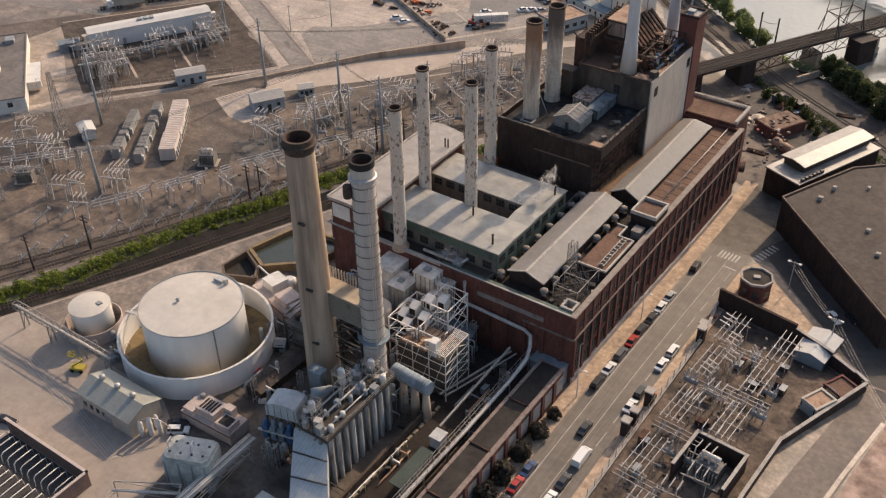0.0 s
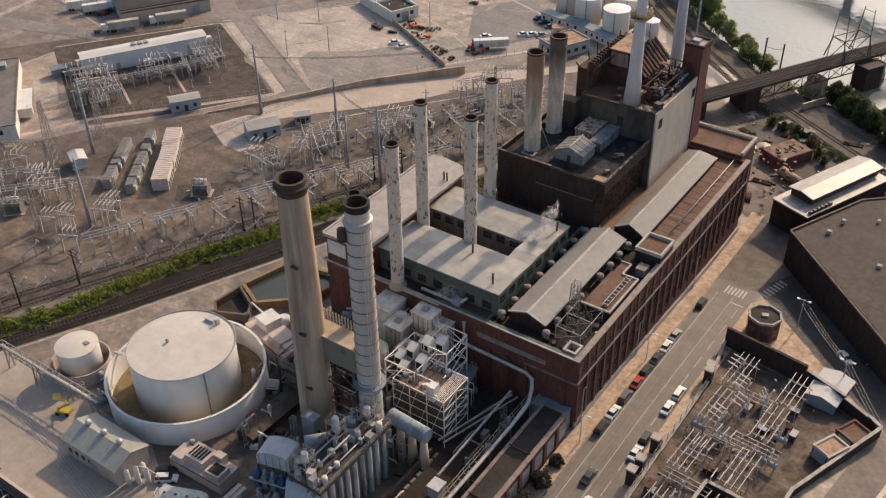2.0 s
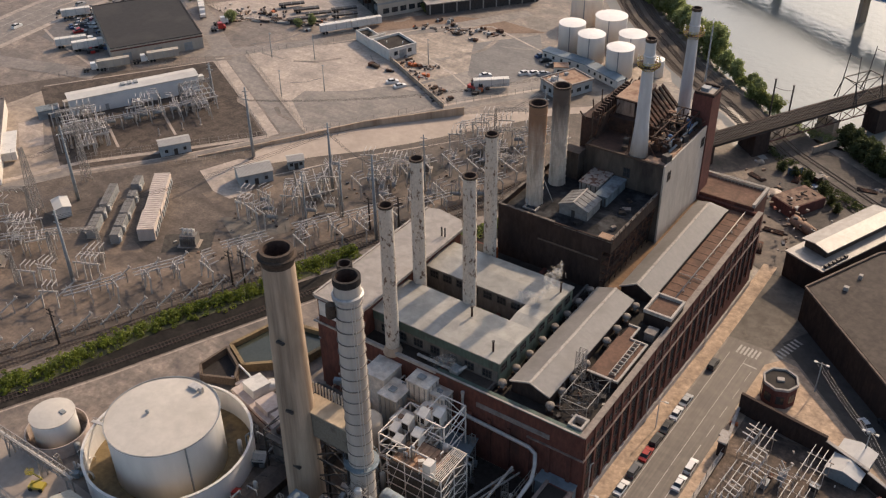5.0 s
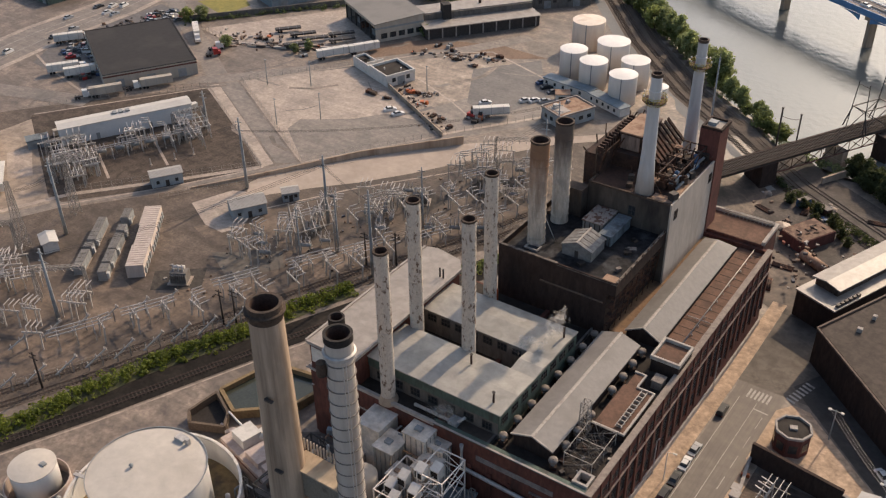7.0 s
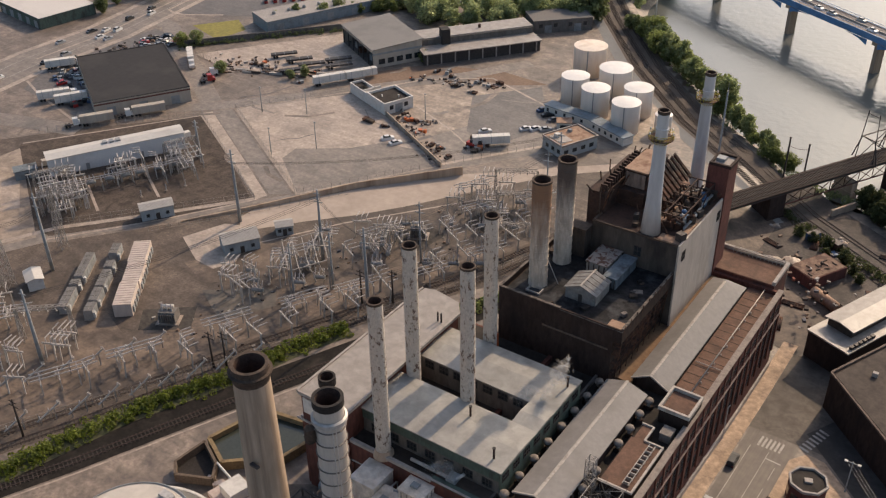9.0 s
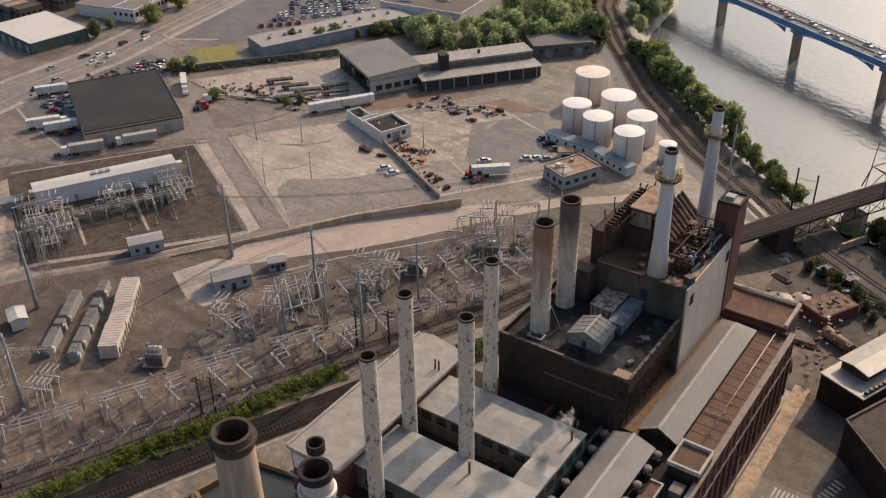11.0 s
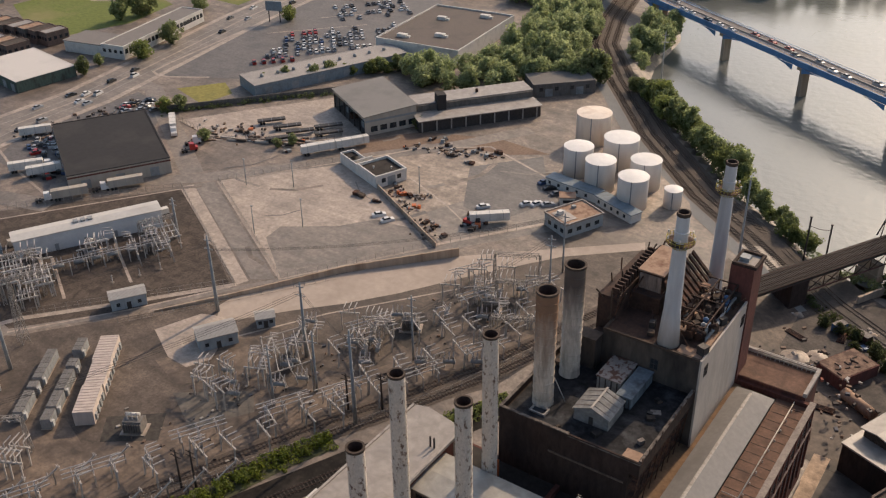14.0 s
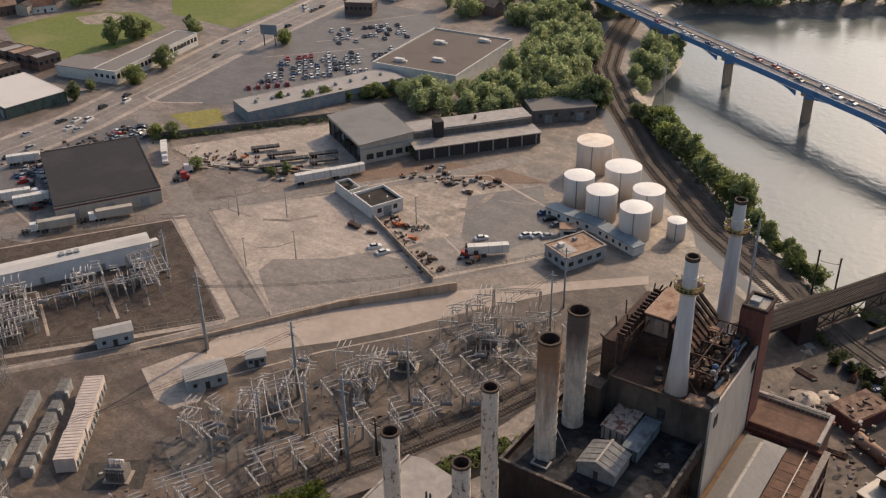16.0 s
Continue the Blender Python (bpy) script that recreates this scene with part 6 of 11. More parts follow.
for i in range(46):
    x, y = rp.uniform(PX0, PX1), rp.uniform(PY0, PY1)
    s, h = rp.uniform(0.3, 0.8), rp.uniform(0.6, 2.2)
    if i % 3:
        part("valve_box", G().box(x - s, x + s, y - s, y + s, PZ, PZ + h, rp.uniform(0, 40)), (GREYPAINT, GALV, STONE, DARKSTEEL)[i % 4], pr)
    else:
        part("drum", G().turned(x, y, [(s, PZ), (s, PZ + h), (s * 0.5, PZ + h + 0.3)], 12), (GREYPAINT, WHITEPAINT)[i % 2], pr, smooth=True)
part("pipe", G().pipe([(PX0 + 1, PY0, PZ + 1), (PX0 + 1, PY1, PZ + 1)], 0.18).pipe([(PX1 - 1, PY0, PZ + 0.7), (PX1 - 1, PY1, PZ + 0.7)], 0.16).pipe([(PX0 + 3.5, PY0 + 2, PZ + 1.4), (PX0 + 3.5, PY1 - 3, PZ + 1.4)], 0.22), GALV, pr, smooth=True)


def drum_tower(x, y, z, h, r=1.0):
    """A white upright drum standing in an open steel frame."""
    t = thing("drum_tower", "white drum in a small open steel frame", "vessel", (x, y, z), group="drum towers on the deck")
    part("frame", frame_tower(G(), -1.3, 1.3, -1.3, 1.3, 0, [h * 0.5, h], 0.13), LATTICE, t)
    part("drum", G().turned(0, 0, [(r * 0.25, h * 0.45), (r * 0.72, h * 0.6), (r * 0.72, h * 1.12), (r * 0.5, h * 1.2)], 16), DULLPALE, t, smooth=True)
    part("railing", rail_ring(G(), -1.4, 1.4, -1.4, 1.4, h, 1.0, 1.0, 0.06), LATTICE, t)
    return t


for x, y, z, h in ((-29.6, -49.4, PZ, 4.2), (-29.4, -40.6, PZ, 5.6), (-27.6, -33.6, PZ, 4.0)):
    drum_tower(x, y, z, h)
hd = thing("horizontal_drum", "grey horizontal drum beside the deck", "vessel")
part("shell", G().pipe([(-36.4, -42.6, 11.2), (-32.8, -38.8, 11.2)], 1.3, 16), GREYPAINT, hd, smooth=True)
part("saddle", G().box(-36, -35, -42.4, -41.2, 8, 10.4, 40).box(-34.2, -33.2, -40.4, -39.4, 8, 10.4, 40), DARKSTEEL, hd)
part("support", frame_tower(G(), -37, -31.6, -44.5, -37.6, 0, [4, 8, 10], 0.2), DARKSTEEL, hd)
solo("blue_box", G().box(-40.6, -37.6, -38.4, -36.4, 0, 12.4).box(-40.8, -37.4, -38.6, -36.2, 12.4, 12.7), BLUEGREY, "small blue-grey equipment box", "equipment box")

sl = thing("inlet_duct", "big pale grey sloping ribbed air duct", "duct")
v = [(-32.0, -52.5, 12.6), (-25.0, -51.0, 12.2), (-17.5, -60.5, 5.6), (-24.5, -63.5, 5.8)]
part("duct", G().add([*v, *[(x, y, z - 4.4) for x, y, z in v]], [(0, 1, 2, 3), (4, 7, 6, 5), (0, 4, 5, 1), (1, 5, 6, 2), (2, 6, 7, 3), (3, 7, 4, 0)]), seamed("duct_grey", (0.40, 0.40, 0.39), (0.30, 0.30, 0.295), 0.75, "X", rough=0.6, metal=0, dark=0.85), sl)
for k in (0.3, 0.62):
    a, b = Vector(v[0]).lerp(Vector(v[3]), k), Vector(v[1]).lerp(Vector(v[2]), k)
    part("stiffener", G().bar(a + Vector((0, 0, 0.08)), b + Vector((0, 0, 0.08)), 0.22), DARKSTEEL, sl)
part("support", frame_tower(G(), -27, -18.5, -62, -53, 0, [3.0], 0.2), DARKSTEEL, sl)
part("filter_house", G().box(-31, -16, -74, -63.5, 0, 6.2).box(-30.6, -16.4, -73.6, -63.9, 6.2, 6.5), GREYPAINT, sl, "grey filter house")
for i in range(6):
    part("louvre", G().box(-30.4 + i * 2.4, -28.6 + i * 2.4, -74.1, -74, 1, 5.4), DARKSTEEL, sl)
cvy = thing("pipe_rack", "long rack of pipes and cable trays", "pipe rack")
part("frame", frame_tower(G(), -44, -41.5, -80, -56, 0, [3.4, 5.2], 0.18), LATTICE, cvy)
for k in range(6):
    part("pipe", G().pipe([(-43.8 + k * 0.42, -82, 5.4), (-43.8 + k * 0.42, -54, 5.4)], 0.15), (GALV, WHITEPAINT, BLUEGREY)[k % 3], cvy, smooth=True)
for k in range(12):
    part("cross_beam", G().box(-44.2, -41.3, -80 + k * 2.2, -79.8 + k * 2.2, 3.4, 3.6), LATTICE, cvy)

bt2 = thing("blue_tank", "blue-grey horizontal tank on concrete legs", "storage tank")
part("shell", G().pipe([(-27.4, -26.6, 10.4), (-26.8, -26.65, 10.4), (-18.4, -27.2, 10.4), (-17.8, -27.25, 10.4)], 1.6, 18), mat("teal_tank_paint", (0.23, 0.265, 0.29), (0.14, 0.16, 0.17), scale=0.4, fine=1.4, var=0.2, streak=0.3), bt2, smooth=True)
for x, y in ((-25, -26.8), (-21.9, -27.0), (-18.9, -27.15)):
    part("leg", G().turned(x, y, [(1.2, 0), (0.7, 8.6)], 12), CONCRETE, bt2, smooth=True)
    part("band", G().pipe([(x, y, 10.4), (x + 0.2, y - 0.02, 10.4)], 1.7, 18), GREYPAINT, bt2)

hr = thing("steam_generator", "steam generator in white scaffolding with an orange-brown roof", "boiler")
part("casing", G().box(-31.6, -19.4, -19.6, -11.4, 1, 11.0), mat("sooty_casing", (0.10, 0.085, 0.07), (0.05, 0.042, 0.036), scale=0.4, fine=1.5, var=0.2, streak=0.4), hr)
part("roof", G().box(-31.2, -22.0, -19.0, -12.0, 11.0, 11.4), mat("orange_roof", (0.40, 0.255, 0.165), (0.30, 0.19, 0.13), scale=0.4), hr, "orange-brown ribbed roof")
for i in range(8):
    part("roof_rib", G().box(-31.2 + i * 1.15, -31.0 + i * 1.15, -19.0, -12.0, 11.4, 11.6), RUSTPALE, hr)
SCAFFOLD = mat("white_scaffold", (0.78, 0.70, 0.62), var=0.1)
for x in (-31.9, -27.6, -23.3, -19.0):
    for y in (-19.9, -15.5, -11.1):
        part("scaffold_tube", G().bar((x, y, 0), (x, y, 13.0), 0.16), SCAFFOLD, hr)
for z in (3, 5.4, 7.8, 10.2, 12.9):
    for y in (-19.9, -11.1):
        part("scaffold_tube", G().bar((-31.9, y, z), (-19.0, y, z), 0.15), SCAFFOLD, hr)
    for x in (-31.9, -19.0):
        part("scaffold_tube", G().bar((x, -19.9, z), (x, -11.1, z), 0.15), SCAFFOLD, hr)
for k in range(4):
    part("scaffold_tube", G().bar((-19.0, -19.9, 3 + k * 2.4), (-19.0, -15.5, 5.4 + k * 2.4), 0.11), SCAFFOLD, hr)
    part("scaffold_tube", G().bar((-19.0, -11.1, 3 + k * 2.4), (-19.0, -15.5, 5.4 + k * 2.4), 0.11), SCAFFOLD, hr)
    part("scaffold_tube", G().bar((-31.9 + k * 3.2, -19.9, 3), (-28.7 + k * 3.2, -19.9, 12.9), 0.1), SCAFFOLD, hr)
for k in range(9):
    part("scaffold_tube", G().bar((-22.0 + k * 0.36, -19.6, 12.9), (-22.0 + k * 0.36, -11.3, 12.9), 0.1), SCAFFOLD, hr)
part("white_pillar", G().box(-23.6, -21.8, -19.4, -17.4, 9, 14.8), WHITEPAINT, hr)

PATCHY = mottle(mat("patchy_white_sheet", (0.72, 0.635, 0.54), (0.50, 0.41, 0.32), scale=0.4, fine=1.6, var=0.12, streak=0.4), 0.5, 0.75, 1.08)
wd = thing("duct_modules", "stack of white ventilation duct modules in a white frame", "duct")
ri = random.Random(8)
for i, (x, y, z, w, d, h) in enumerate(((-38.5, -4.2, 0, 5.2, 5.2, 17.0), (-33.6, -8.2, 0, 4.4, 5.0, 13.6), (-42.6, -8.6, 0, 4.6, 5.6, 14.6), (-37.6, -11.2, 0, 3.6, 3.8, 12.0), (-33.4, -3.2, 0, 3.6, 3.4, 15.2))):
    part("module", G().box(x, x + w, y, y + d, z, h), (PATCHY, PATCHY, BEIGE, PATCHY, PATCHY)[i], wd)
    part("rim", G().box(x - 0.2, x + w + 0.2, y - 0.2, y + d + 0.2, h, h + 0.3), PATCHY, wd)
    for k in range(4):
        part("rib", G().box(x + w * (k + 0.5) / 4 - 0.08, x + w * (k + 0.5) / 4 + 0.08, y - 0.16, y, h * 0.3, h), LATTICE, wd)
        part("rib", G().box(x + w, x + w + 0.16, y + d * (k + 0.5) / 4 - 0.08, y + d * (k + 0.5) / 4 + 0.08, h * 0.3, h), LATTICE, wd)
    part("hatch", G().box(x + w * 0.3, x + w * 0.6, y + d * 0.3, y + d * 0.55, h + 0.3, h + 0.75), (GREYPAINT, RUSTPALE)[i % 2], wd)
for i, (x, y, z) in enumerate(((-33.8, -12.6, 12.6), (-31.4, -10.4, 14.0), (-35.6, -14.4, 11.0), (-30.4, -14.0, 12.0), (-33.4, -16.4, 10.6), (-29.2, -8.2, 13.4))):
    part("intake_hood", G().add([(x, y, z), (x + 2.0, y, z), (x + 2.0, y + 2.0, z), (x, y + 2.0, z), (x, y, z + 2.2), (x + 2.0, y, z + 2.2), (x + 2.0, y + 2.0, z + 3.0), (x, y + 2.0, z + 3.0)], [(0, 3, 2, 1), (4, 5, 6, 7), (0, 1, 5, 4), (1, 2, 6, 5), (2, 3, 7, 6), (3, 0, 4, 7)]), WHITEPAINT, wd, "white intake hood")
    part("hood_mouth", G().add([(x + 0.25, y - 0.02, z + 0.4), (x + 1.75, y - 0.02, z + 0.4), (x + 1.75, y - 0.02, z + 2.0), (x + 0.25, y - 0.02, z + 2.0)], [(0, 1, 2, 3)]), SOOT, wd)
fr = frame_tower(G(), -36, -28.4, -17.0, -6.5, 0, [4, 8, 11, 14], 0.2)
frame_tower(fr, -30.6, -24.8, -10.4, -2.8, 0, [5, 9, 13, 16], 0.2)
part("frame", fr, mat("white_frame", (0.80, 0.72, 0.64), var=0.1), wd, "white steel frame")
part("beige_drum", G().turned(-41.0, -14.2, [(3.0, 0), (3.0, 12.6), (2.4, 13.4), (0.4, 13.8)], 24), BEIGE, wd, "beige drum", True)
part("white_box", G().box(-48.5, -43.0, -6.2, 0.0, 0, 16.0).box(-48.7, -42.8, -6.4, 0.0, 16.0, 16.3), PATCHY, wd)

br = thing("breeching_duct", "square flue duct between the two near stacks with an ochre top", "flue duct")
part("duct", G().box(-42.5, -31.5, -30.8, -26.8, 22.4, 28.2), mat("flue_grey", (0.19, 0.165, 0.13), (0.12, 0.10, 0.08), scale=0.4), br)
part("top", G().box(-42.7, -31.3, -31.0, -26.6, 28.2, 28.5), mat("tan_sheet", (0.46, 0.36, 0.25), (0.33, 0.26, 0.18), scale=0.3, fine=1.2, var=0.15), br, "tan top sheet")
for k in range(14):
    part("fin", G().box(-43.8 + k * 0.75, -43.6 + k * 0.75, -26.6, -26.3, 28.5, 31.0), BEIGE, br, "pale upright fin")
part("support", frame_tower(G(), -41, -32.5, -30.5, -27, 0, [6, 11, 16.5, 22.4], 0.3), DARKSTEEL, br)
bo = thing("dark_boiler_frame", "dark steel boiler frame behind the stacks", "boiler")
part("casing", G().box(-57, -47.5, -26, -12, 0, 9), GREYWALL, bo)
part("frame", frame_tower(G(), -58, -46.5, -27, -10, 0, [4, 8, 11], 0.22), DARKSTEEL, bo)
part("deck", G().box(-58, -46.5, -27, -10, 8.9, 9.1), DARKSTEEL, bo)
for i in range(7):
    part("duct", G().box(-56.5 + i * 1.4, -55.7 + i * 1.4, -25, -12.5, 9.1, 10.2 + 0.2 * (i % 3)), (RUST, GREYPAINT, DARKSTEEL)[i % 3], bo)
for i in range(4):
    part("pale_panel", G().box(-50.5, -46.8, -9.6 + i * 2.5, -7.4 + i * 2.5, 0, 8.4), PINK, bo)

# Soot plus the deep shade below the wall, both put into one near-black colour.
SOOTSHADEYARD = mat("soot_and_shade_yard", (0.044, 0.036, 0.031), (0.026, 0.022, 0.02), scale=0.15, fine=1.0, var=0.3, spec=0.15)
area("yard", [(-32, -25), (-19.7, -25), (-19.7, -24), (-5.5, -24), (-5.5, -3.3), (-8.1, -3.3), (-8.1, -0.1), (-32, -0.1)], SOOTSHADEYARD, "sooty yard under the south wall, blackened for its shade", "yard", 0.05)
area("yard", [(-9.7, -140), (-5.5, -140), (-5.5, -24.2), (-9.7, -24.2)], SOOTSHADEYARD, "sooty strip beside the street wing, blackened for its shade", "yard", 0.05)
# covered trench, footway and low street wing south of the power house
tr = thing("conveyor_trench", "sunken dark conveyor trench with a dashed pale kerb", "trench")
part("wall", G().box(-19.6, -19.0, -120, -24, 0, 3.6), SOOTBROWN, tr)
# The trench's deep shade is put into this near-black colour.
part("roof", G().box(-19.0, -9.8, -120, -24, 0.1, 1.6), mat("trench_deep_shade", (0.035, 0.027, 0.022), (0.02, 0.016, 0.014), scale=0.3, fine=1.2, var=0.3, spec=0.2), tr)
kb = shared(G().box(-0.3, 0.3, -0.7, 0.7, 0, 0.4), mat("pale_yellow_kerb", (0.28, 0.225, 0.15), (0.17, 0.135, 0.09), scale=0.8), "kerb_stone")
for i in range(34):
    inst("kerb_stone", kb, tr, pose(-18.3, -90 + i * 2.0, 1.6))
part("shed", G().box(-13.6, -11.2, -33.4, -30.8, 1.6, 4.4).box(-13.8, -11.0, -33.6, -30.6, 4.4, 4.65), DULLPALE, tr, "small white hut")
part("canopy", G().box(-13.0, -10.2, -48, -37, 5.0, 5.3), mat("dull_green_sheet", (0.06, 0.075, 0.062), var=0.2), tr, "dull green canopy")
for i in range(6):
    part("glass_panel", G().box(-10.3, -10.15, -47.6 + i * 1.8, -46.2 + i * 1.8, 2.4, 4.8), GREYPAINT, tr)
gt = G()
for i in range(40):
    y = -75 + i * 1.85
    gt.bar((-8.2, y, 4.8), (-8.2, y, 6.0), 0.08).bar((-9.6, y, 4.8), (-9.6, y, 6.0), 0.08).bar((-8.2, y, 4.8), (-9.6, y, 4.8), 0.1)
for x in (-8.2, -9.6):
    gt.bar((x, -76, 6.0), (x, -2, 6.0), 0.09).bar((x, -76, 4.8), (x, -2, 4.8), 0.14)
for i in range(10):
    gt.bar((-9.0, -74 + i * 8, 0), (-9.0, -74 + i * 8, 4.8), 0.25)
part("footbridge", gt, LATTICE, tr, "railed pipe footbridge")
part("steel_beam", G().bar((-13.4, -30, 4.6), (-12.2, -5, 8.0), 0.4).bar((-19.0, -22, 4), (-13, -3, 5), 0.35).bar((-17.8, -22, 4), (-11.6, -3, 5), 0.3), LATTICE, tr, "long pale beams")

lw = thing("street_wing", "low red brick street wing with large pale panels between piers", "industrial building")
part("wall", G().box(-5.4, 0.3, -140, -3.2, -0.5, 6.4), BRICK, lw)
part("roof", G().box(-5.0, -0.1, -139.6, -3.6, 6.4, 6.5), TAR, lw)
part("parapet_cap", G().box(-0.5, 0.5, -140, -3.0, 6.4, 6.75).box(-5.6, -4.9, -140, -3.0, 6.4, 6.7), BANDSTONE, lw, "grimy coping")
pan = shared(G().box(0, 0.08, -1.5, 1.5, 0, 4.0), mat("pale_infill", (0.27, 0.25, 0.235), (0.2, 0.185, 0.175), scale=0.4), "panel")
pie = shared(G().box(0, 0.32, -0.55, 0.55, 0, 6.4), BRICKRED, "pier")
for i in range(27):
    y = -134.6 + i * 4.9
    inst("pier", pie, lw, pose(0.3, y, 0))
    inst("panel", pan, lw, pose(0.3, y + 2.45, 1.0))
    if i % 3 == 0:
        part("roof_beam", G().box(-5.2, -0.2, y - 0.15, y + 0.15, 6.5, 6.8), RUST, lw)
lk = solo("link_roof", G().box(-8.0, -0.4, -3.2, 0.0, -0.5, 5.2).box(-8.2, -0.2, -3.4, 0.0, 5.2, 5.5), BLUEGREY, "blue-grey link roof at the wall corner", "roof")
for i in range(10):
    x, y = random.Random(i + 90).uniform(-30, -12), random.Random(i + 190).uniform(-24, -4)
    t = thing("yard_equipment", "small dark plant machine on the shaded yard", "machine", (x, y, 0), 30 * i, "small yard machines")
    part("body", G().box(-0.9, 0.9, -0.6, 0.6, 0, 1.4 + 0.1 * i), (GREYPAINT, DARKSTEEL, RUST)[i % 3], t)
    part("pipe", G().pipe([(0.9, 0, 0.8), (1.8, 0, 0.8), (1.8, 0, 0)], 0.12), GALV, t, smooth=True)
solo("tarpaulin_roof", G().box(-30.5, -22.5, -7.5, -1.0, 5.4, 5.7, 12), BLUEGREY, "flat blue-grey canopy roof in the shade", "canopy")
part("canopy_post", G().bar((-29, -6.5, 0), (-29, -6.5, 5.5), 0.2).bar((-24, -6, 0), (-24, -6, 5.5), 0.2), DARKSTEEL, bpy.data.objects["tarpaulin_roof"])


# ---- pipework, platforms and small gear crowding the plant ----
def pipework(x0, x1, y0, y1, z, high, n, seed, label="crowded pale pipework with valves and ladders"):
    """A cluster of bent pipes, valve bodies, cable trays and ladder stubs within a rectangle."""
    r = random.Random(seed)
    t = thing("pipework", label, "pipework", group="plant pipework")
    for i in range(n):
        x, y = r.uniform(x0, x1), r.uniform(y0, y1)
        q = i % 5
        if q in (0, 1):
            h = z + r.uniform(0.4, high)
            x2, y2 = r.uniform(x0, x1), r.uniform(y0, y1)
            if r.random() < 0.5:
                x2 = x
            else:
                y2 = y
            part("pipe", G().pipe([(x, y, z), (x, y, h - 0.3), (x + (x2 - x) * 0.08, y + (y2 - y) * 0.08, h), (x2, y2, h), (x2, y2, z)], r.uniform(0.1, 0.26), 7), (GALV, WHITEPAINT, GREYPAINT, RUSTPALE)[r.randrange(4)], t, smooth=True)
        elif q == 2:
            w = r.uniform(0.4, 1.1)
            part("valve_box", G().box(x - w, x + w, y - w * 0.6, y + w * 0.6, z, z + r.uniform(0.6, 2.0), r.uniform(0, 40)), (GREYPAINT, BLUEGREY, WHITEPAINT, RUST, DARKSTEEL)[r.randrange(5)], t)
        elif q == 3:
            h = r.uniform(1.2, high)
            rr4 = r.uniform(0.3, 0.7)
            part("vessel", G().turned(x, y, [(rr4, z), (rr4, z + h), (rr4 * 0.6, z + h + 0.25), (0.05, z + h + 0.35)], 12), (WHITEPAINT, GREYPAINT, GALV)[r.randrange(3)], t, smooth=True)
        else:
            part("ladder_frame", frame_tower(G(), x - 0.5, x + 0.5, y - 0.5, y + 0.5, z, [high * 0.5, high], 0.1), LATTICE, t)
    return t


for i, (a, b, c, d, z, h, n) in enumerate(((-43, -32, -26, -14, 0, 9, 16), (-30, -20, -9, -1.5, 0, 8, 12), (-57, -46, -44, -31, 0, 6, 14), (-47, -38, -45, -36, 0, 7, 12), (-66, -58, -30, -14, 0, 4, 10), (-42, -34, -56, -50, 0, 6, 10), (-31, -22, -36, -24, 0, 6, 12), (-60, -52, -64, -58, 0, 3, 8), (-31, -20, -19.5, -11.5, 11.4, 3, 12), (-42, -32, -5, 0, 12, 4, 9), (-57, -47, -25, -11, 9.2, 4, 12), (-17, -10, -22, -4, 0, 4, 12), (-18.6, -14.6, -70, -36, 1.6, 2.5, 14), (-95, -86, -52, -46, 0, 3, 8), (-58, -47, -9, -1, 9, 3, 9))):
    pipework(a, b, c, d, z, h, n, 300 + i)
# ---- substations ----
BRIGHTSTEEL = mat("bright_galvanised_steel", (0.60, 0.565, 0.52), (0.48, 0.45, 0.41), scale=0.8, fine=1.5, var=0.12, rough=0.5)
PALESTEEL = mat("pale_pipe_steel", (0.47, 0.425, 0.375), var=0.12, fine=1.5, rough=0.6, metal=0.0, bump=0.02)
def insulator(g, x, y, z, h=1.2, r=0.16):
    """A ribbed upright insulator."""
    prof = []
    for k in range(4):
        prof += [(r * 0.6, z + h * k / 4), (r, z + h * (k + 0.4) / 4), (r * 0.6, z + h * (k + 0.8) / 4)]
    return g.turned(x, y, prof, 6)


def switch_portal(w=6.0, h=5.0, lean=0.0, k=1.0, m=PALESTEEL):
    """Two posts, a beam and three insulators with bent contact arms."""
    t = thing("switch_portal", "pale steel portal frame carrying three insulators", "switchgear", group="substation portal frames")
    for x in (-w / 2, w / 2):
        part("post", G().bar((x, 0, 0), (x, lean, h), 0.28 * k), m, t)
    part("beam", G().bar((-w / 2 - 0.6, lean, h), (w / 2 + 0.6, lean, h), 0.34 * k), m, t)
    for i in range(3):
        x = -w / 2 + w * (i + 0.5) / 3
        part("insulator", insulator(G(), x, lean, h + 0.14, 1.5).bar((x, lean, h + 1.6), (x + 0.3, lean + 2.6, h + 1.8), 0.2), PORCELAIN, t)
    return t


def y_frame(h=4.6):
    """A braced trestle with a slanting arm, as stands in rows along the tracks."""
    t = thing("bus_trestle", "slanted pale steel bus trestle", "switchgear", group="slanted bus trestles")
    part("post", G().bar((0, -1.8, 0), (0, -1.8, h * 0.4), 0.24), LATTICE, t)
    part("post", G().bar((0, 1.6, 0), (0, 1.6, h * 0.75), 0.24), LATTICE, t)
    part("arm", G().bar((0, -2.6, h * 0.27), (0, 3.2, h), 0.28), PALESTEEL, t)
    part("crossbar", G().bar((-0.9, 3.0, h), (0.9, 3.0, h), 0.18), LATTICE, t)
    for y in (-1.9, 0.4, 2.6):
        part("insulator", insulator(G(), 0, y, h * 0.4 + (y + 1.9) * 0.55, 1.0), PORCELAIN, t)
    return t


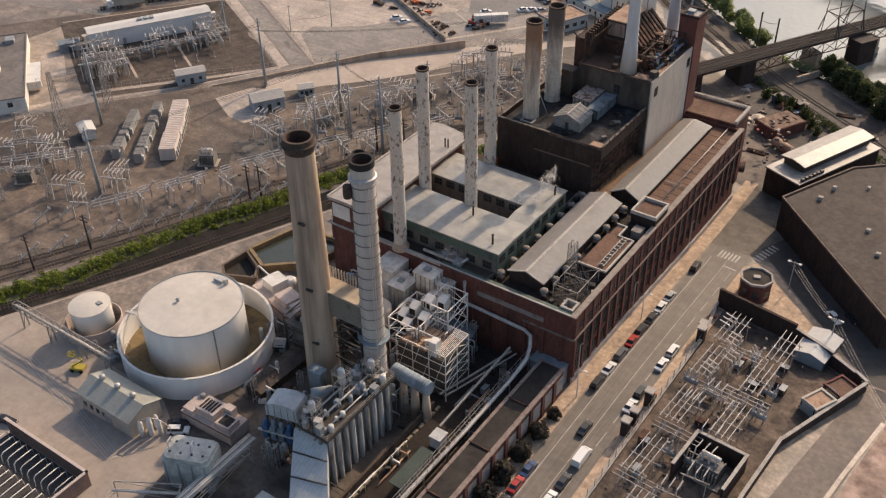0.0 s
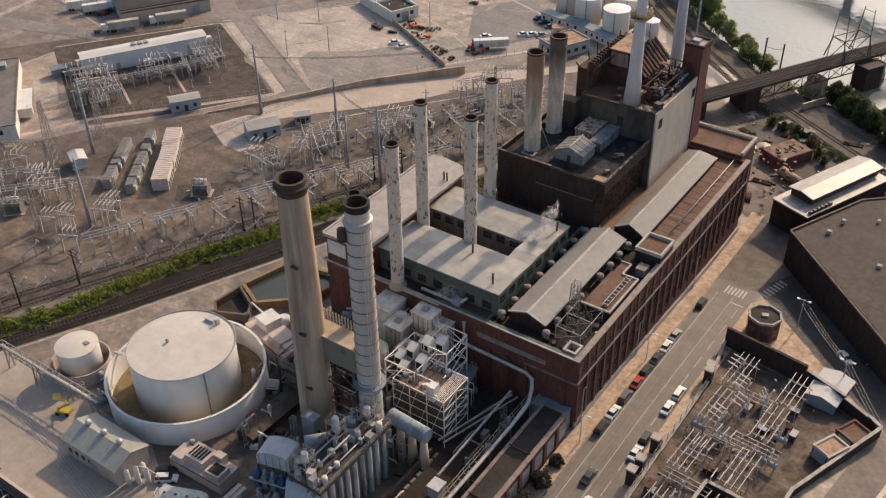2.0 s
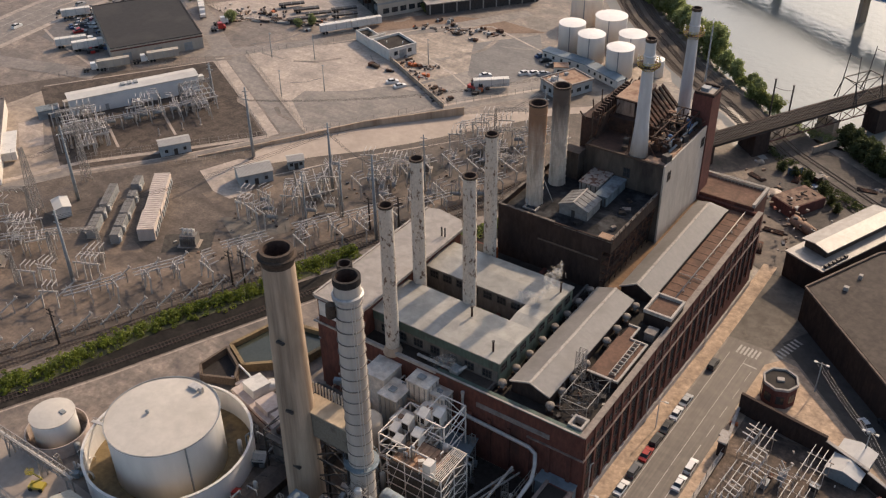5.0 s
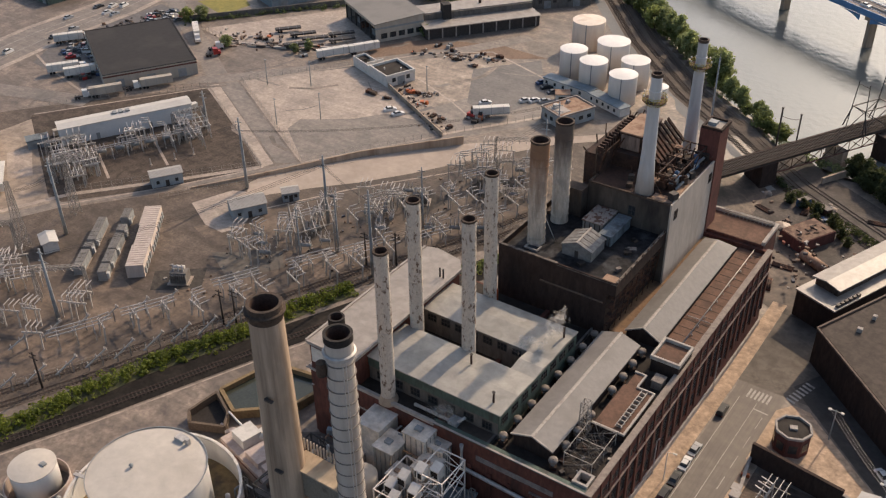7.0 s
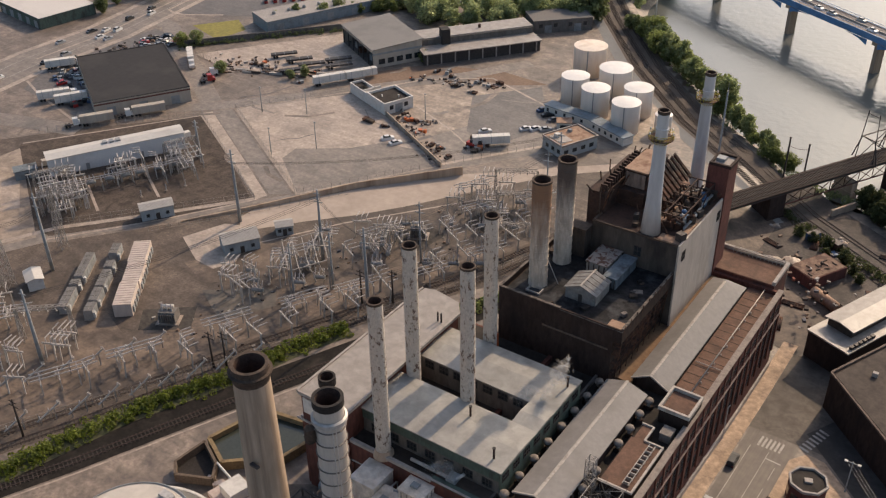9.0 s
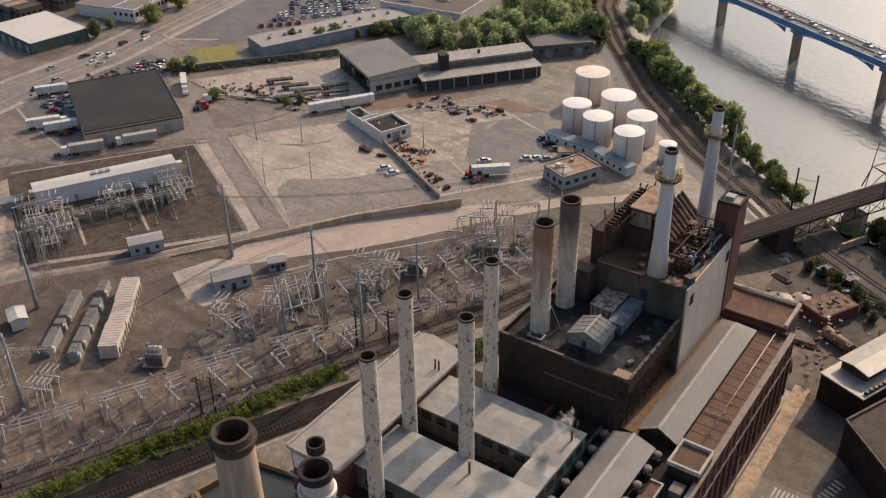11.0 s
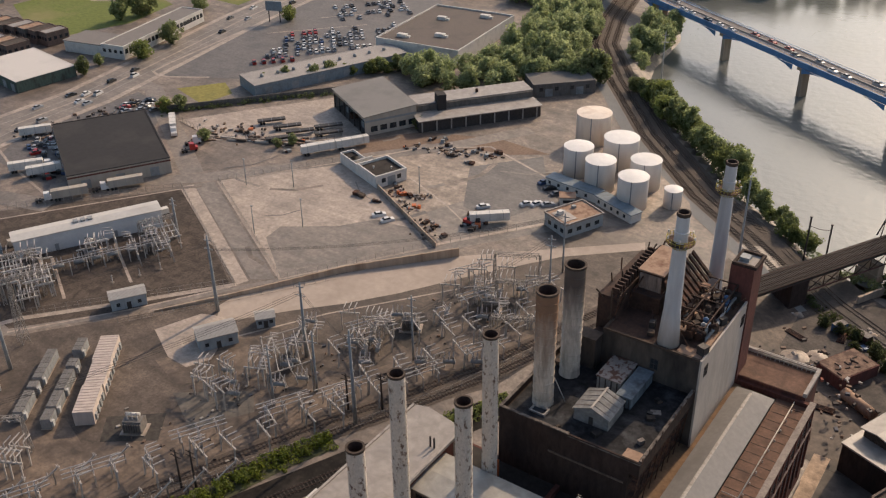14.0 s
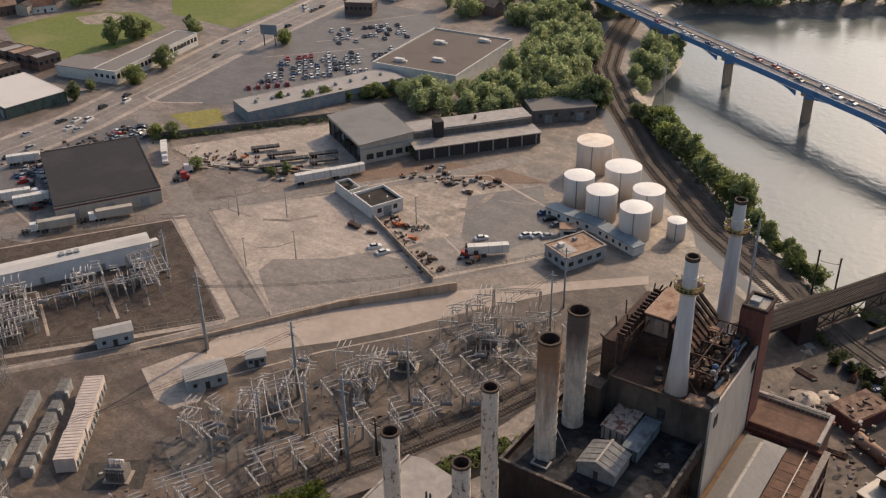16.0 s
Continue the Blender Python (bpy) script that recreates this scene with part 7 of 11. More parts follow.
def breaker():
    """A live-tank breaker set: tank, legs and six bushings in a V."""
    t = thing("circuit_breaker", "grey circuit breaker with pale bushings", "circuit breaker", group="circuit breakers")
    part("tank", G().pipe([(-1.6, 0, 1.9), (1.6, 0, 1.9)], 0.6, 10), GREYPAINT, t, smooth=True)
    for x in (-1.2, 1.2):
        part("leg", G().bar((x, -0.5, 0), (x, 0, 1.6), 0.18).bar((x, 0.5, 0), (x, 0, 1.6), 0.18), LATTICE, t)
    for k in range(3):
        x = -1.2 + 1.2 * k
        for s in (-1, 1):
            part("bushing", G().bar((x, 0, 2.3), (x, s * 1.1, 4.2), 0.24), PORCELAIN, t)
    return t


def transformer(s=1.0):
    t = thing("transformer", "large grey transformer with radiator banks and pale bushings", "transformer", group="transformers")
    body = part("tank", G().box(-2.4 * s, 2.4 * s, -1.4 * s, 1.4 * s, 0.3, 3.6 * s), TRAFO, t)
    part("plinth", G().box(-3.2 * s, 3.2 * s, -2.4 * s, 2.4 * s, 0, 0.3), PALE, t)
    for y0, y1 in ((-2.1, -1.4), (1.4, 2.1)):
        g = G().box(-2.2 * s, 2.4 * s, (y0 + 0.3) * s, (y1 - 0.3) * s, 0.9, 1.1).box(-2.2 * s, 2.4 * s, (y0 + 0.3) * s, (y1 - 0.3) * s, 2.7 * s, 2.8 * s)
        for k in range(8):
            x = -2.2 * s + k * 0.62 * s
            g.box(x, x + 0.28 * s, y0 * s, y1 * s, 0.6, 3.2 * s)
        tagged(part("radiator", g, TRAFO, body, "finned radiator bank"), kind="stuff")
    part("conservator", G().pipe([(-2.0 * s, 0.9 * s, 4.4 * s), (1.6 * s, 0.9 * s, 4.4 * s)], 0.45 * s, 12), WHITEPAINT, body, smooth=True)
    for k in range(3):
        part("bushing", insulator(G(), (-1.3 + 1.3 * k) * s, -0.3 * s, 3.6 * s, 2.4 * s, 0.26 * s), PORCELAIN, body)
    return t


def gantry(w=14.0, h=11.0):
    """A tall lattice gantry: two braced columns and a truss beam with strings of insulators."""
    t = thing("line_gantry", "tall pale lattice line gantry", "gantry", group="lattice gantries")
    for x in (-w / 2, w / 2):
        leg, brc = G(), G()
        for sx in (-0.5, 0.5):
            for sy in (-0.9, 0.9):
                leg.bar((x + sx, sy, 0), (x + sx * 0.5, sy * 0.35, h), 0.14)
        for k in range(6):
            a, b = k / 6, (k + 1) / 6
            f = lambda u, s, c: (x + s * (0.5 - 0.25 * u), c * (0.9 - 0.585 * u), h * u)
            for c in (-1, 1):
                brc.bar(f(a, -1, c), f(b, 1, c), 0.09).bar(f(a, 1, c), f(b, -1, c), 0.09)
            for s in (-1, 1):
                brc.bar(f(a, s, -1), f(b, s, 1), 0.09)
        part("column", leg, LATTICE, t)
        tagged(part("bracing", brc, LATTICE, t), kind="stuff")
    tr, n = G(), 9
    for y, z in ((-0.45, h - 0.5), (0.45, h - 0.5), (-0.45, h + 0.4), (0.45, h + 0.4)):
        tr.bar((-w / 2, y, z), (w / 2, y, z), 0.13)
    for k in range(n):
        a, b = -w / 2 + w * k / n, -w / 2 + w * (k + 1) / n
        tr.bar((a, -0.45, h - 0.5), (b, -0.45, h + 0.4), 0.09).bar((a, 0.45, h + 0.4), (b, 0.45, h - 0.5), 0.09).bar((a, -0.45, h + 0.4), (b, 0.45, h + 0.4), 0.08)
    beam = tagged(part("beam", tr, LATTICE, t), kind="stuff")
    for k in range(6):
        x = -w / 2 + w * (k + 0.5) / 6
        part("insulator_string", G().bar((x, 0, h - 0.5), (x, 1.0, h - 2.0), 0.2), PORCELAIN, beam)
    return t


def bus_bay(n=3, gap=1.3, length=12.0, h=5.0, posts=3, r=0.13, k=1.0, m=PALESTEEL):
    """Parallel tubular busbars on insulator posts."""
    t = thing("busbar_bay", "parallel pale tubular busbars on insulator posts", "busbar", group="busbar bays")
    for j in range(posts):
        y = -length / 2 + length * (j + 0.5) / posts
        for s in (-1, 1):
            part("post", G().bar((s * (gap * (n - 1) / 2 + 0.3), y, 0), (s * (gap * (n - 1) / 2 + 0.3), y, h - 1.2), 0.24 * k), m, t)
        part("cross_beam", G().bar((-gap * (n - 1) / 2 - 0.9, y, h - 1.2), (gap * (n - 1) / 2 + 0.9, y, h - 1.2), 0.28 * k), m, t)
        for i in range(n):
            part("insulator", insulator(G(), gap * (i - (n - 1) / 2), y, h - 1.1, 1.1), PORCELAIN, t)
    for i in range(n):
        x = gap * (i - (n - 1) / 2)
        part("busbar", G().pipe([(x, -length / 2, h), (x, length / 2, h)], r, 6), GALV, t)
    return t


OILPAD = mottle(mat("dark_pad", (0.062, 0.053, 0.045), (0.036, 0.031, 0.027), scale=0.3, fine=1.4, var=0.2), 0.4, 0.75, 1.2)
TRAFO = mat("weathered_transformer_paint", (0.175, 0.16, 0.145), (0.095, 0.08, 0.068), scale=0.5, fine=1.6, var=0.2, streak=0.4)


def place(maker, spots, *a, **k):
    """Builds one thing and copies it to the rest of the spots (x, y, turn)."""
    first = maker(*a, **k)
    x, y, r = spots[0]
    first.matrix_basis = pose(x, y, hgt(x, y), 0, 0, r)
    for x, y, r in spots[1:]:
        copy_thing(first, pose(x, y, hgt(x, y), 0, 0, r))
    return first


ALONG = 61.0  # the tracks' bearing from +x
ux, uy = math.cos(radians(ALONG)), math.sin(radians(ALONG))
rs = random.Random(3)


def row(start, n, step_m, jitter=0.6, turn=0.0):
    x, y = start
    return [(x + ux * i * step_m + rs.uniform(-jitter, jitter), y + uy * i * step_m + rs.uniform(-jitter, jitter), ALONG - 90 + turn + rs.uniform(-4, 4)) for i in range(n)]


place(y_frame, row((-137.5, -38), 11, 6.9, 0.3, 8) + row((-149, -26), 7, 7.2, 0.6, 8))
place(switch_portal, row((-118, 14), 6, 8.6, 1.6, 12) + row((-107, 40), 5, 8.5, 1) + row((-98, 66), 7, 8.2, 1) + row((-112, 70), 5, 7.4, 1) + row((-92, 92), 6, 7.6, 1), 6.2, 4.6, 0.3)
place(switch_portal, [(-130 + rs.uniform(-4, 8), 40 + rs.uniform(-2, 10), rs.uniform(-40, 40)) for _ in range(6)] + [(-127 + rs.uniform(-6, 8), 58 + rs.uniform(-8, 14), rs.choice((28, -62)) + rs.uniform(-8, 8)) for _ in range(9)] + [(-112 + rs.uniform(-6, 6), 80 + rs.uniform(-6, 6), rs.choice((28, -62))) for _ in range(6)] + [(-96 + rs.uniform(-10, 14), 118 + rs.uniform(-10, 14), rs.choice((28, -62))) for _ in range(12)], 4.4, 5.6, 0.2)
place(breaker, [(-131, 50, 20), (-127, 47, 20), (-123, 44, 20), (-124, 68, 30), (-120, 62, 30), (-86, 84, 30), (-80, 88, 30), (-92, 80, 30), (-104, 72, 30), (-97, 116, 30), (-88, 124, 30), (-110, 94, 30), (-82, 110, 30), (-90, 106, 30)])
place(transformer, [(-104.4, 92.6, 28), (-91, 112.4, 28), (-134.4, 22.6, 30), (-172, -14, 40)], 0.95)
patch("pavement", [(-144, 22), (-133, 31), (-127, 23), (-138, 15)], OILPAD, "dark oily concrete transformer pad", "pavement", 0.06)
for x, y in ((-104.4, 92.6), (-91, 112.4)):
    patch("pavement", [(x - 6.5, y - 5), (x + 4.5, y - 8), (x + 6.5, y + 5), (x - 4.5, y + 8)], OILPAD, "dark oily gravel pit round a transformer", "pavement", 0.06)
place(gantry, [(-84, 116, 28), (-92, 128, 28), (-76, 100, 28), (-154, 0, 40), (-164, -20, 40)], 13, 10)
place(bus_bay, [(-125, 62, -29), (-112, 84, -29), (-95, 112, -29), (-84, 126, -29), (-100, 58, -29), (-88, 74, -29), (-108, 46, -29), (-118, 28, -29), (-128, 6, -29), (-136, -10, -29), (-80, 92, -29), (-104, 122, -29)], 3, 1.5, 13, 4.8, 3)

bf = thing("bay_frame", "square pale steel switch bay frame on four posts", "gantry")
BF = [(-113.5, 47.1), (-108.4, 57.2), (-119.8, 67.3), (-125.2, 57.2)]
for (ax, ay), (bx5, by5) in zip(BF, BF[1:] + BF[:1]):
    part("post", G().bar((ax, ay, 0), (ax, ay, 10.2), 0.36), LATTICE, bf)
    part("beam", G().bar((ax, ay, 9.6), (bx5, by5, 9.6), 0.24), LATTICE, bf)
for u in (0.25, 0.5, 0.75):
    (ax, ay), (bx5, by5) = [((p[0] + (q[0] - p[0]) * u), (p[1] + (q[1] - p[1]) * u)) for p, q in ((BF[0], BF[1]), (BF[3], BF[2]))]
    part("conductor", G().pipe([(ax, ay, 9.3), ((ax + bx5) / 2, (ay + by5) / 2, 8.9), (bx5, by5, 9.3)], 0.09, 6), GALV, bf)
    for k in (0.15, 0.85):
        x, y = ax + (bx5 - ax) * k, ay + (by5 - ay) * k
        part("insulator", G().bar((x, y, 9.1), (x + 0.4, y + 0.2, 7.2), 0.22), PORCELAIN, bf)
        part("dropper", G().pipe([(x + 0.4, y + 0.2, 7.2), (x + 1.4, y + 0.4, 5.6), (x + 1.8, y + 0.6, 3.6)], 0.09, 6), GALV, bf)
place(breaker, [(-116, 53, 28), (-113, 58, 28), (-120, 60, 28)])
BAYGROUND = mottle(mottle(mat("bay_ground", (0.165, 0.12, 0.087), (0.08, 0.06, 0.046), scale=0.09, fine=1.0, var=0.28, rough=0.7, spec=0.4, edge=(0.42, 0.62)), 0.25, 0.7, 1.2), 0.1, 0.8, 1.15, (0.3, 2.0, 1))
# bent connection pieces standing loose between the bays
place(switch_portal, [(-150 + rs.uniform(-6, 10), -8 + rs.uniform(-12, 14), rs.uniform(10, 50)) for _ in range(8)] + row((-131, -6), 5, 8.0, 1.0, 8), 4.0, 5.0, 0.4)
place(breaker, [(-124 + rs.uniform(-8, 22), 60 + rs.uniform(-8, 26), rs.choice((28, -62))) for _ in range(5)] + [(-104 + rs.uniform(-8, 16), 96 + rs.uniform(-16, 24), rs.choice((28, -62))) for _ in range(5)])
patch("yard", [(-152, -40), (-124, -24), (-108, 24), (-140, 12)], BAYGROUND, "brown sandy strip under the bus trestles", "yard", 0.05)
area("yard", [(-185, -42), (-152, -42), (-140, 12), (-152, 16), (-178, -6)], BAYGROUND, "brown sandy ground by the lattice towers", "yard", 0.045)
area("yard", [(-140, 12), (-108, 24), (-88, 70), (-70, 108), (-84, 108), (-112, 52)], BAYGROUND, "worn sandy ground between the switch bays", "yard", 0.04)
area("pavement", [(-137.7, 37.2), (-121.2, 48.9), (-115.4, 43.0), (-123.9, 30.0)], mottle(mat("grey_bay_slab", (0.135, 0.118, 0.1), (0.105, 0.09, 0.076), scale=0.2, fine=1.0, var=0.14), 0.3, 0.85, 1.1), "worn grey concrete slab between the switch bays", "pavement", 0.07)
area("yard", [(-152, 44), (-140, 40), (-122, 54), (-124, 62), (-138, 66)], BAYGROUND, "worn ground beside a control shed", "yard", 0.04)

# western fenced substation: three transformer bays in front of the hall, a long low bus, a wide switch bay
BAY = 61.0
bx_, by_ = math.cos(radians(BAY)), math.sin(radians(BAY))


def bay(u, v):
    """A place u metres along the hall and v metres towards the lane from its front."""
    return -216.0 + bx_ * u + by_ * v, 75.0 + by_ * u - bx_ * v


for u0 in (-19.0, -1.0, 17.0):
    x, y = bay(u0, 4.6)
    tq = transformer(0.85)
    tq.matrix_basis = pose(x, y, 0.04, 0, 0, BAY)
BAYSPOTS = []
for u0 in (-19.0, -1.0, 17.0):
    for k in range(3):
        BAYSPOTS.append((*bay(u0 + rs.uniform(-3.5, 3.5), 8.0 + k * 2.6), BAY + rs.uniform(-6, 6)))
place(switch_portal, BAYSPOTS + [(*bay(-22 + rs.uniform(-5, 5), 16 + k * 2.6), BAY + rs.choice((0, 90, 0))) for k in range(7)] + [(*bay(14 + rs.uniform(-5, 7), 10 + k * 2.2), BAY + rs.choice((0, 90))) for k in range(6)], 4.6, 4.4, 0.4)
place(breaker, [(*bay(u, 12.5), BAY) for u in (-24, -20, -12, -6, -1, 4, 10, 16, 20)])
x, y = bay(-4, 15.5)
place(bus_bay, [(x, y, BAY - 90)], 2, 1.4, 44, 4.6, 9)
place(bus_bay, [(*bay(-22, 20), BAY - 90), (*bay(-22, 26), BAY), (*bay(18, 16), BAY)], 3, 1.6, 13, 5.0, 3)
place(gantry, [(*bay(-23, 10), BAY), (*bay(-23, 24), BAY), (*bay(19, 8), BAY)], 11, 8.0)
place(bus_bay, [(*bay(-25, 11), BAY), (*bay(-17, 22), BAY), (*bay(22, 12), BAY)], 3, 1.8, 12, 6.0, 3, 0.12, 0.9, BRIGHTSTEEL)
place(switch_portal, [(*bay(-27, 7), BAY), (*bay(-19, 7), BAY), (*bay(-24, 17), BAY), (*bay(-16, 14), BAY + 90), (*bay(-27, 24), BAY), (*bay(-19, 26), BAY), (*bay(0, 11), BAY), (*bay(6, 9), BAY + 90), (*bay(18, 9), BAY)], 6.0, 6.4, 0.3, 0.9, BRIGHTSTEEL)
rv = random.Random(23)
for i in range(11):
    x, y = bay(rv.uniform(-24, 26), rv.uniform(-11.5, -8.0))
    t = thing("stored_crate", "pale equipment crate behind the switchgear hall", "crate", (x, y, 0.06), BAY + rv.uniform(-20, 20), "stored equipment")
    a, b = rv.uniform(0.8, 2.6), rv.uniform(0.7, 1.2)
    part("body", G().box(-a, a, -b, b, 0, rv.uniform(0.8, 2.6)), (WHITEPAINT, GREYPAINT, BEIGE, SOOTBROWN)[i % 4], t)
    part("skid", G().box(-a - 0.1, a + 0.1, -b - 0.1, b + 0.1, 0, 0.18), TIMBER, t)
for i in range(9):
    u, v = rv.uniform(-28, 26), rv.uniform(4, 27)
    x, y = bay(u, v)
    t = thing("ground_insulator", "short pale insulator post on a concrete footing", "insulator", (x, y, 0.05), 0, "ground insulators")
    part("footing", G().box(-0.4, 0.4, -0.4, 0.4, 0, 0.35), PALE, t)
    part("insulator", insulator(G(), 0, 0, 0.35, 2.4, 0.2), PORCELAIN, t)
for u0, l0 in ((-13, 26), (6, 26)):
    (ax, ay), (bx3, by3) = bay(u0, 3), bay(u0, 3 + l0)
    ribbon("pavement", [(ax, ay), (bx3, by3)], 0.9, PALE, "pale concrete cable trench cover", "pavement", 0.07)
# far west corner by the lattice towers
place(gantry, [(-190, 4, 40), (-200, -14, 40), (-180, -26, 40)], 12, 9)
place(bus_bay, [(-184, -4, -40), (-176, -10, -40), (-192, -18, -40), (-168, -2, -40)], 3, 1.6, 13, 4.8, 3)
place(switch_portal, [(-178 + rs.uniform(-14, 14), -12 + rs.uniform(-14, 14), rs.uniform(20, 60)) for _ in range(10)], 5.0, 4.6, 0.2)

# capacitor rows, container block and control sheds
BANKGREY = mat("bank_grey", (0.27, 0.255, 0.24), (0.18, 0.17, 0.16), scale=0.5, fine=2, var=0.15)


BANKPANEL = mat("dull_grey_panel", (0.165, 0.155, 0.145), (0.12, 0.11, 0.102), scale=0.6, fine=2, var=0.15)


def cabinet(length):
    """A run of low equipment cabinets under one roof of framed panels."""
    t = thing("equipment_cabinet", "grey run of equipment cabinets with framed roof panels", "cabinet", group="cabinet rows")
    hl = length / 2
    part("body", G().box(-1.2, 1.2, -hl, hl, 0.15, 2.9), BANKGREY, t)
    part("plinth", G().box(-1.35, 1.35, -hl - 0.1, hl + 0.1, 0, 0.15), PALE, t)
    n = max(1, round(length / 2.0))
    for i in range(n):
        y0, y1 = -hl + length * i / n + 0.08, -hl + length * (i + 1) / n - 0.08
        for x0, x1 in ((-1.18, -0.06), (0.06, 1.18)):
            part("roof_panel", G().box(x0, x1, y0, y1, 2.9, 3.05), BANKPANEL, t, "dull grey roof panel")
        for sx in (-1, 1):
            part("door", G().box(min(sx * 1.2, sx * 1.26), max(sx * 1.2, sx * 1.26), y0, y1, 0.4, 2.6), GREYPAINT, t)
    part("cooler", G().box(1.26, 1.75, -hl + 0.3, -hl + 1.3, 0.5, 2.2), DULLPALE, t, "pale cooler box")
    return t


for x, y, length in ((-162.4, 12.4, 8.5), (-166.3, 17.9, 2.6), (-171.3, 25.0, 12.4), (-153.3, 12.6, 4.2), (-156.9, 17.4, 6.2), (-161.5, 23.6, 8.0), (-165.7, 29.2, 3.6), (-170.8, 35.4, 5.6)):
    cabinet(length).matrix_basis = pose(x, y, 0.03, 0, 0, 36)
CONTAINER = mat("container_paint", (0.52, 0.435, 0.375), (0.42, 0.345, 0.295), scale=0.25, fine=0.8, var=0.12, streak=0.2)
cb = thing("container_row", "row of pinkish white equipment containers end to end", "container", (-155.8, 29.4, 0), 39.4)
for k in range(3):
    y = -15.9 + k * 10.6
    part("container", G().box(-2.5 + 0.35 * (k % 2), 2.3 + 0.3 * (k % 2), y, y + 10.5, 0, 4.0), CONTAINER, cb, "pinkish white container")
    for q in range(9):
        part("roof_rib", G().box(-2.4 + 0.35 * (k % 2), 2.2 + 0.3 * (k % 2), y + 0.7 + q * 1.14, y + 0.85 + q * 1.14, 4.0, 4.09), PINK, cb)
    for q in (1.0, 3.4, 5.8, 8.2):
        part("ac_unit", G().box(2.3 + 0.3 * (k % 2), 2.7 + 0.3 * (k % 2), y + q, y + q + 1.2, 0.6, 2.4), GREYPAINT, cb, "air conditioner on the side")


def gable_shed(name, x, y, w, d, h, ridge, turn, label, wallm=BLUEGREY, roofm=ROOFMETAL):
    t = thing(name, label, "shed", (x, y, hgt(x, y)), turn)
    part("wall", G().box(-w / 2, w / 2, -d / 2, d / 2, 0, h), wallm, t)
    g = G()
    for s in (-1, 1):
        g.add([(s * w / 2, -d / 2, h), (s * w / 2, d / 2, h), (s * w / 2, 0, ridge - 0.15), (s * (w / 2 - 0.2), -d / 2, h), (s * (w / 2 - 0.2), d / 2, h), (s * (w / 2 - 0.2), 0, ridge - 0.15)], [(0, 1, 2), (3, 5, 4), (0, 2, 5, 3), (1, 4, 5, 2), (0, 3, 4, 1)])
    part("gable_wall", g, wallm, t)
    part("roof", G().gable(-w / 2 - 0.3, w / 2 + 0.3, -d / 2, d / 2, h + 0.12, ridge + 0.1, "x", 0.35, 0.18), roofm, t)
    part("door", G().box(-0.6, 0.6, -d / 2 - 0.05, -d / 2, 0, 2.2), DARKSTEEL, t)
    for k in (-0.3, 0.3):
        part("window", G().box(k * w - 0.5, k * w + 0.5, -d / 2 - 0.05, -d / 2, 1.2, 2.3), GLASSD, t)
    return t


SHEDROOF = seamed("grey_sheet_shed_roof", (0.37, 0.345, 0.315), (0.31, 0.285, 0.26), 0.8, "X", dark=0.86, depth=0.2)
SHEDWALL = mat("faded_blue_cladding", (0.30, 0.33, 0.34), (0.22, 0.245, 0.255), scale=0.4, fine=1.4, var=0.1, streak=0.4)
SHEDPALE = mat("grey_hut_roof", (0.30, 0.295, 0.28), (0.23, 0.225, 0.21), scale=0.5, fine=1.5, var=0.12)
WHITESHED = mat("white_shed_roof", (0.50, 0.475, 0.44), (0.43, 0.40, 0.37), scale=0.2, fine=0.8, var=0.07)
gable_shed("control_shed", -144.6, 59.1, 10.4, 6.6, 3.8, 5.4, 58, "pale blue-grey gabled control shed", SHEDWALL, SHEDROOF)
area("pavement", [(-163, 53.5), (-158, 66), (-150.5, 69), (-142, 57), (-139.9, 52.4), (-142.8, 46.4), (-150.3, 46.9)], PALE, "pale concrete apron round a shed", "pavement", 0.05)
gable_shed("relay_shed", -139.5, 72.5, 5.0, 4.0, 3.0, 3.9, 50, "small pale relay shed", SHEDWALL, SHEDROOF)
gable_shed("relay_house", -179.2, 58.2, 9.8, 4.9, 3.8, 4.7, 57, "blue-grey relay house in the gravel", SHEDWALL, SHEDROOF)
gable_shed("valve_hut", -60.8, -27.4, 3.6, 2.6, 1.9, 2.7, 28, "small pale grey valve hut by the tank wall", GREYPAINT, SHEDPALE)
gable_shed("meter_hut", -178.3, 13.4, 6.3, 4.2, 3.2, 3.9, -27, "small white meter hut", WHITEPAINT, WHITESHED)

lwb = thing("switchgear_hall", "long white metal switchgear hall", "industrial building", (-220.2, 77.0, 0), 61)
part("wall", G().box(-22.6, 22.6, -3.4, 3.4, 0, 6.2), mat("blue_white_cladding", (0.60, 0.605, 0.60), (0.5, 0.505, 0.5), scale=0.2, var=0.06), lwb)
part("roof", G().gable(-22.9, 22.9, -3.4, 3.4, 6.3, 6.9, "x", 0.3, 0.25), WHITESHED, lwb)
for k in range(5):
    part("door", G().box(-20 + k * 9, -18.8 + k * 9, -3.46, -3.4, 0, 2.4), GREYPAINT, lwb)
for k in range(3):
    part("hood", G().box(-14 + k * 12, -12.6 + k * 12, 3.5, 5.4, 0, 3.0), WHITEPAINT, lwb)
for k in range(3):
    part("roof_unit", G().box(-4 + k * 2.2, -2.6 + k * 2.2, -1, 1, 6.5, 7.3), GREYPAINT, lwb)

